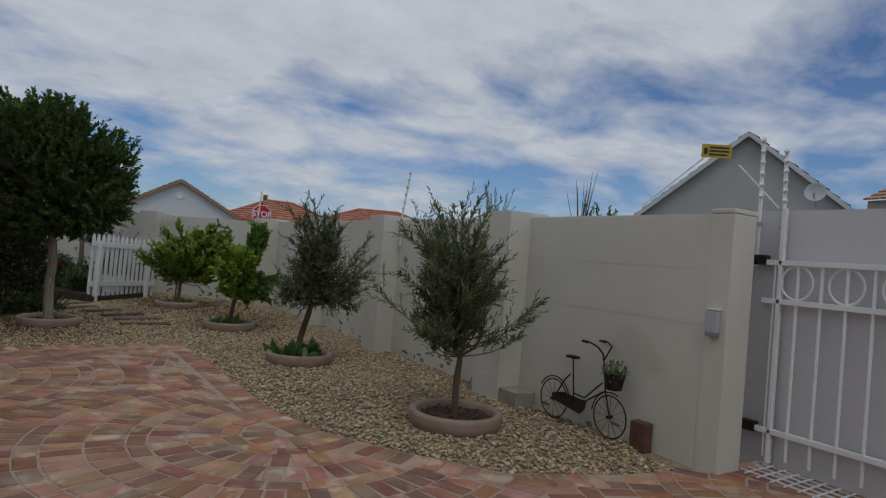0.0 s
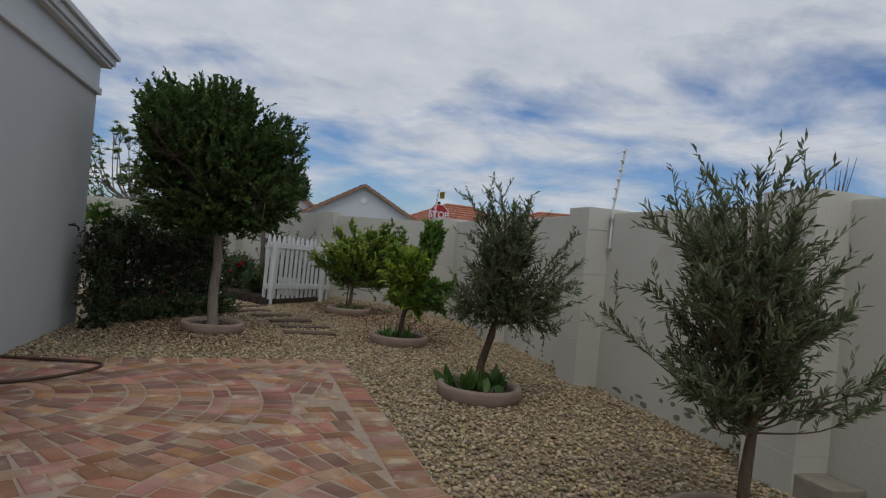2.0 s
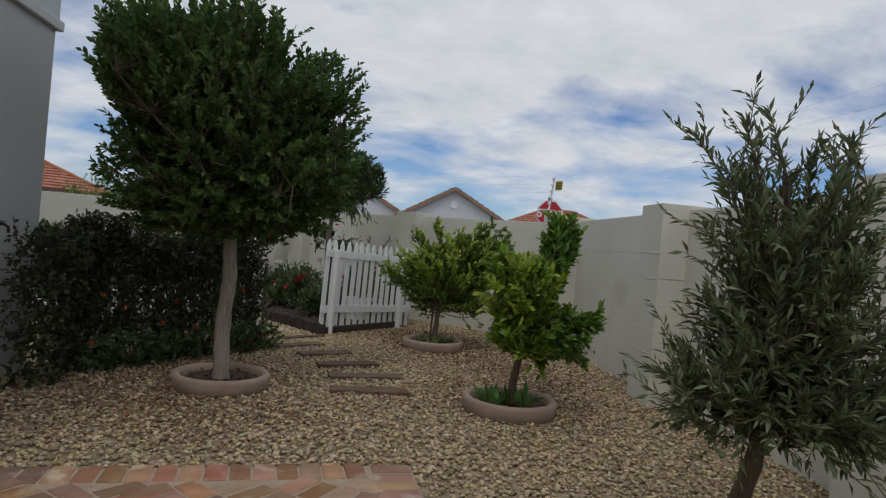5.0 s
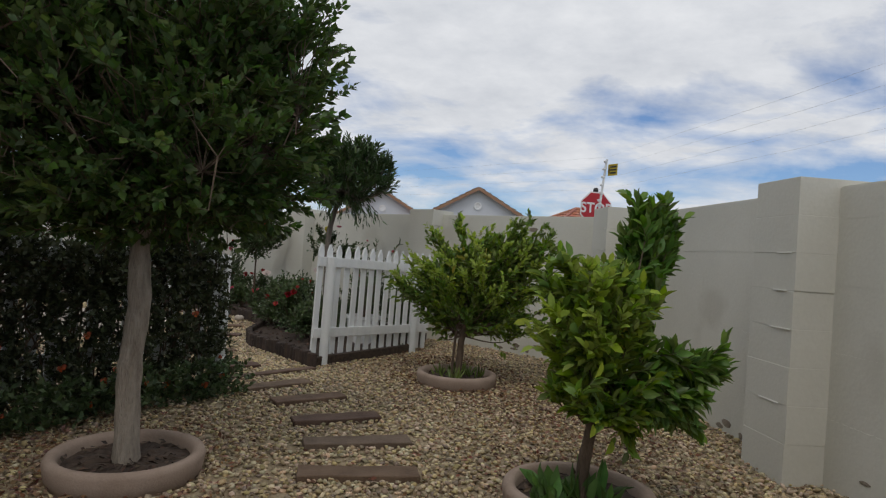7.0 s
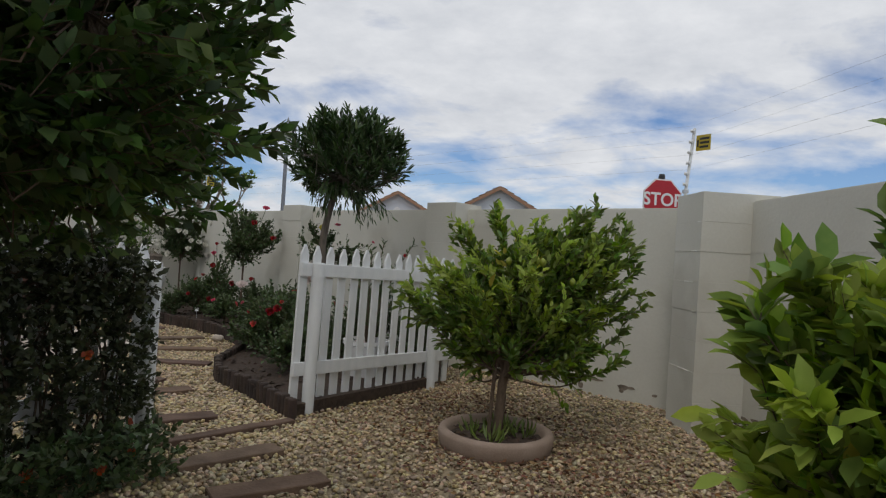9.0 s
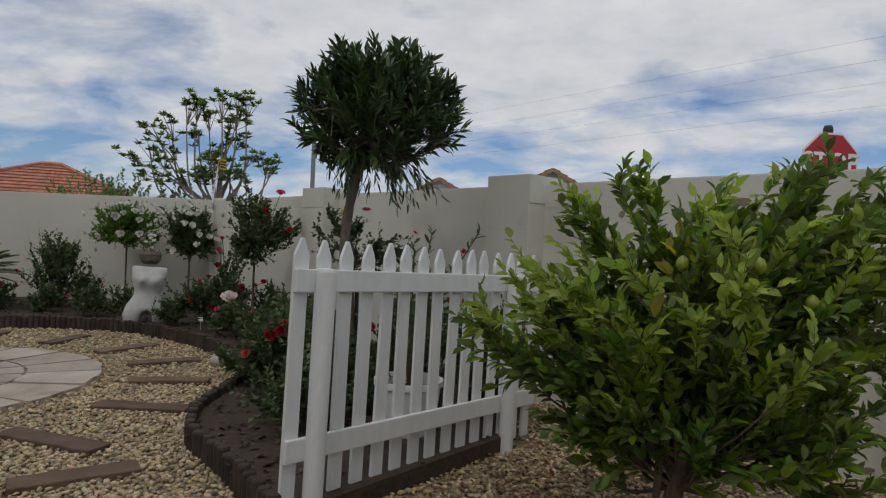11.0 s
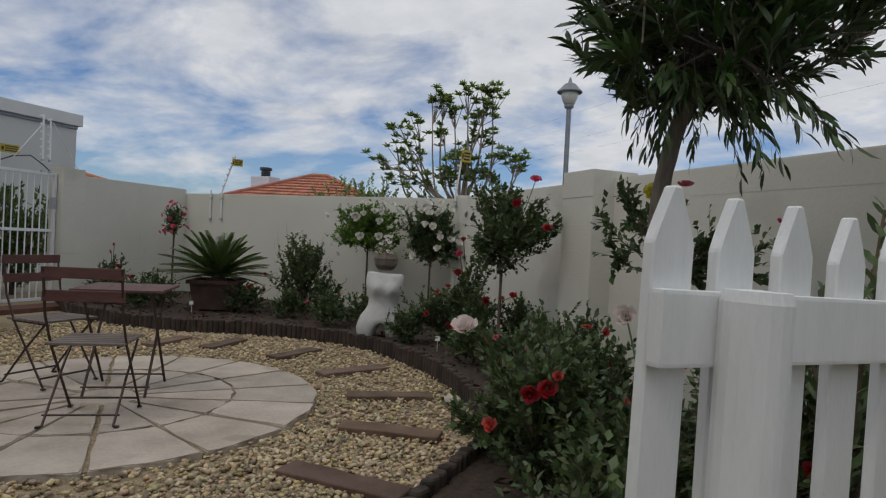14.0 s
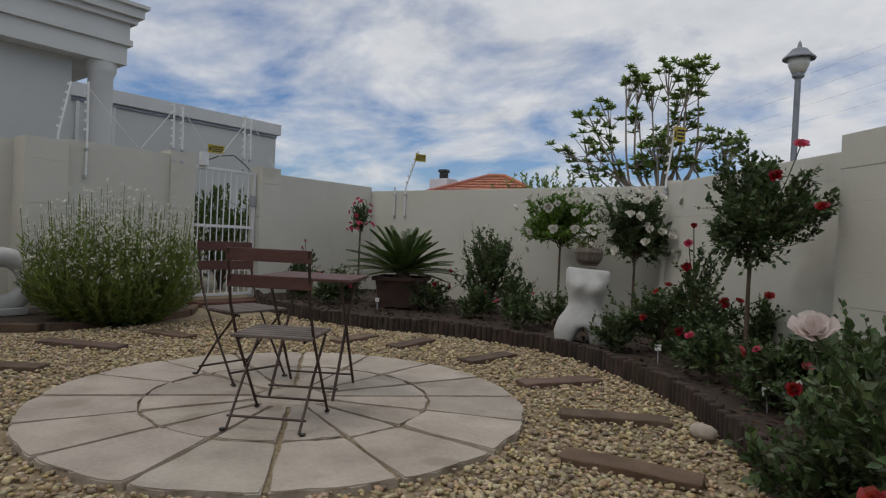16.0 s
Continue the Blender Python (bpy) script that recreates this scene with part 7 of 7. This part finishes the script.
def paved(x, y, inset=0.0):
    x, y = np.asarray(x, float), np.asarray(y, float)
    right = np.where(y < 3.5, 6.6, edge_x(np.maximum(y, 3.5)))
    return (x > HX) & (y < edge_y(x) - inset) & (x < right - inset * 1.1) & (y > -3.0)


pv_out = [(HX, -6.0), (7.2, -6.0), (7.2, 3.43), (5.5, 3.45)] + [(float(edge_x(y)), y) for y in (3.59, 3.87, 4.2, 4.52, 4.8, 5.05, 5.4, 5.7, 7.1, 8.1, 9.0)] + [(HX, 8.58)]
paving = part("paving", prism(pv_out, -0.06, -0.004), JOINT)
structure(paving, "reddish clay pavers laid in sweeping arcs", "paving")


def brick_mesh(name, w, d, h=0.05, c=0.006):
    bm = boxed((-w / 2, -d / 2, -h), (w / 2, d / 2, 0))
    top = [f for f in bm.faces if all(abs(v.co.z) < 1e-6 for v in f.verts)]
    bmesh.ops.bevel(bm, geom=list(top[0].edges), offset=c, segments=1, affect="EDGES")
    me = bpy.data.meshes.new(name)
    bmesh.ops.recalc_face_normals(bm, faces=bm.faces[:])
    bm.to_mesh(me)
    bm.free()
    return me


GAP = 0.009
SHAPES = {k: brick_mesh("paver_" + k, w - GAP, d - GAP) for k, (w, d) in {"radial": (0.225, 0.115), "along": (0.122, 0.21)}.items()}
for me in SHAPES.values():
    me.materials.append(PAVER)
CENTRES = np.array([(0.25 + 2.72 * i, 7.32 - 2.26 * j) for j in range(-1, 5) for i in range(-1, 3) if (i + j) % 2 == 0] )
rng = np.random.default_rng(77)
spots = []  # x, y, turn, shape
for ci, (cx, cy) in enumerate(CENTRES):
    r, k = 0.10, 0
    while r < 2.9:
        kind = ("radial", "along", "radial", "radial", "along", "radial")[k % 6]
        w, d = (0.228, 0.122) if kind == "radial" else (0.125, 0.215)
        rm = r + w / 2
        n = max(3, int(2 * math.pi * rm / d))
        a0 = rng.random() * 6
        for i in range(n):
            a = a0 + 2 * math.pi * i / n
            x, y = cx + rm * math.cos(a), cy + rm * math.sin(a)
            near = np.argmin(np.hypot(CENTRES[:, 0] - x, CENTRES[:, 1] - y))
            if near == ci and paved(x, y, 0.24):
                spots.append((x, y, a, kind))
        r += w
        k += 1
# border of bricks set square to the edge
line = [(float(x), float(edge_y(x)) - 0.115) for x in np.linspace(HX + 0.1, 2.74, 60)]
border = smooth_line(line, 0.118)
line2 = [(float(edge_x(y)) - 0.115 * (1 if y > 5.2 else 0.8), y - (0.0 if y > 5.2 else 0.09)) for y in np.linspace(8.93, 3.59, 60)]
for run in (border, smooth_line(line2, 0.118)):
    for a, b in zip(run, run[1:]):
        t = math.atan2(b.y - a.y, b.x - a.x)
        spots.append((a.x, a.y, t + math.pi / 2, "radial"))
spots.sort(key=lambda s: math.hypot(s[0] - 2.2, s[1] - 5.0))
for x, y, a, kind in spots[:300]:
    o = new("paver", SHAPES[kind])
    o.parent = paving
    o.location = (x, y, rng.uniform(-0.002, 0.004))
    o.rotation_euler = (radians(rng.uniform(-0.6, 0.6)), radians(rng.uniform(-0.6, 0.6)), a + rng.normal() * 0.02)
arr = {}
for kind, me in SHAPES.items():
    co = np.array([v.co[:] for v in me.vertices])
    me.calc_loop_triangles()
    arr[kind] = (co, np.array([t.vertices[:] for t in me.loop_triangles]))
rest = []
for x, y, a, kind in spots[300:]:
    co, tri = arr[kind]
    a += rng.normal() * 0.02
    c, s = math.cos(a), math.sin(a)
    rest.append((np.column_stack([co[:, 0] * c - co[:, 1] * s + x, co[:, 0] * s + co[:, 1] * c + y, co[:, 2] + rng.uniform(-0.002, 0.004)]), tri))
v, f = joined(rest)
tagged(link_mesh("paver_field", fast_mesh("paver_field", v, f), PAVER_REST, paving), "reddish clay pavers laid in arcs", kind="stuff")

# loose stones
STONES = []
for i in range(10):
    bm = bmesh.new()
    bmesh.ops.create_icosphere(bm, subdivisions=1, radius=1.0)
    co = np.array([v.co[:] for v in bm.verts])
    co *= rng.uniform(0.72, 1.2, (len(co), 1))
    co *= np.array([rng.uniform(0.75, 1.25), rng.uniform(0.6, 1.0), rng.uniform(0.38, 0.6)])
    STONES.append((co, np.array([[v.index for v in f.verts] for f in bm.faces])))
    bm.free()


def stones(name, q, size, label):
    pieces = []
    pick = rng.integers(len(STONES), size=len(q))
    for i, (co, tri) in enumerate(STONES):
        s = q[pick == i]
        n = len(s)
        if not n:
            continue
        a, k = rng.uniform(0, 6.28, n), size * rng.uniform(0.6, 1.35, n)
        tilt = rng.normal(size=n) * 0.35
        x, y, z = (co[None, :, j] * k[:, None] for j in range(3))
        x, z = x * np.cos(tilt)[:, None] - z * np.sin(tilt)[:, None], x * np.sin(tilt)[:, None] + z * np.cos(tilt)[:, None]
        X = x * np.cos(a)[:, None] - y * np.sin(a)[:, None] + s[:, 0:1]
        Y = x * np.sin(a)[:, None] + y * np.cos(a)[:, None] + s[:, 1:2]
        Z = z + s[:, 2:3]
        pieces.append((np.stack([X, Y, Z], 2).reshape(-1, 3), (tri[None] + (np.arange(n) * len(co))[:, None, None]).reshape(-1, 3)))
    v, f = joined(pieces)
    tagged(link_mesh(name, fast_mesh(name, v, f, True), PEBBLE), label, "gravel", kind="stuff")


def gravel_spots(n, lo, hi):
    q = np.stack([rng.uniform(lo[0], hi[0], n), rng.uniform(lo[1], hi[1], n)], 1)
    keep = ~paved(q[:, 0], q[:, 1], -0.005) & ~inside(poly, q)
    keep &= (np.hypot(q[:, 0] - TC[0], q[:, 1] - TC[1]) > TR - 0.01) & (q[:, 0] + q[:, 1] < DG) & (q[:, 0] < EX) & (q[:, 0] > -6.28)
    keep &= ~((q[:, 0] < HX) & (q[:, 1] < HY)) & ~((q[:, 0] > 5.2) & (q[:, 1] < 3.9))
    for b in BOWLS:
        keep &= np.hypot(q[:, 0] - b[0], q[:, 1] - b[1]) > 0.38
    for a, b in SLEEPERS:
        a, b = np.array(a), np.array(b)
        L = np.linalg.norm(b - a)
        d = (b - a) / L
        u, w = (q - a) @ d, (q - a) @ np.array([-d[1], d[0]])
        keep &= ~((u > 0) & (u < L) & (np.abs(w) < 0.075) & (rng.random(len(q)) > 0.04))
    q = q[keep]
    return np.column_stack([q, rng.uniform(-0.016, 0.002, len(q))])


stones("gravel", gravel_spots(DENS_A, (-0.1, 3.5), (5.37, 16.0)), 0.0175, "loose tan and cream gravel stones")
stones("gravel", gravel_spots(DENS_B, (-4.8, 12.4), (2.2, 18.7)), 0.0175, "loose tan and cream gravel stones")
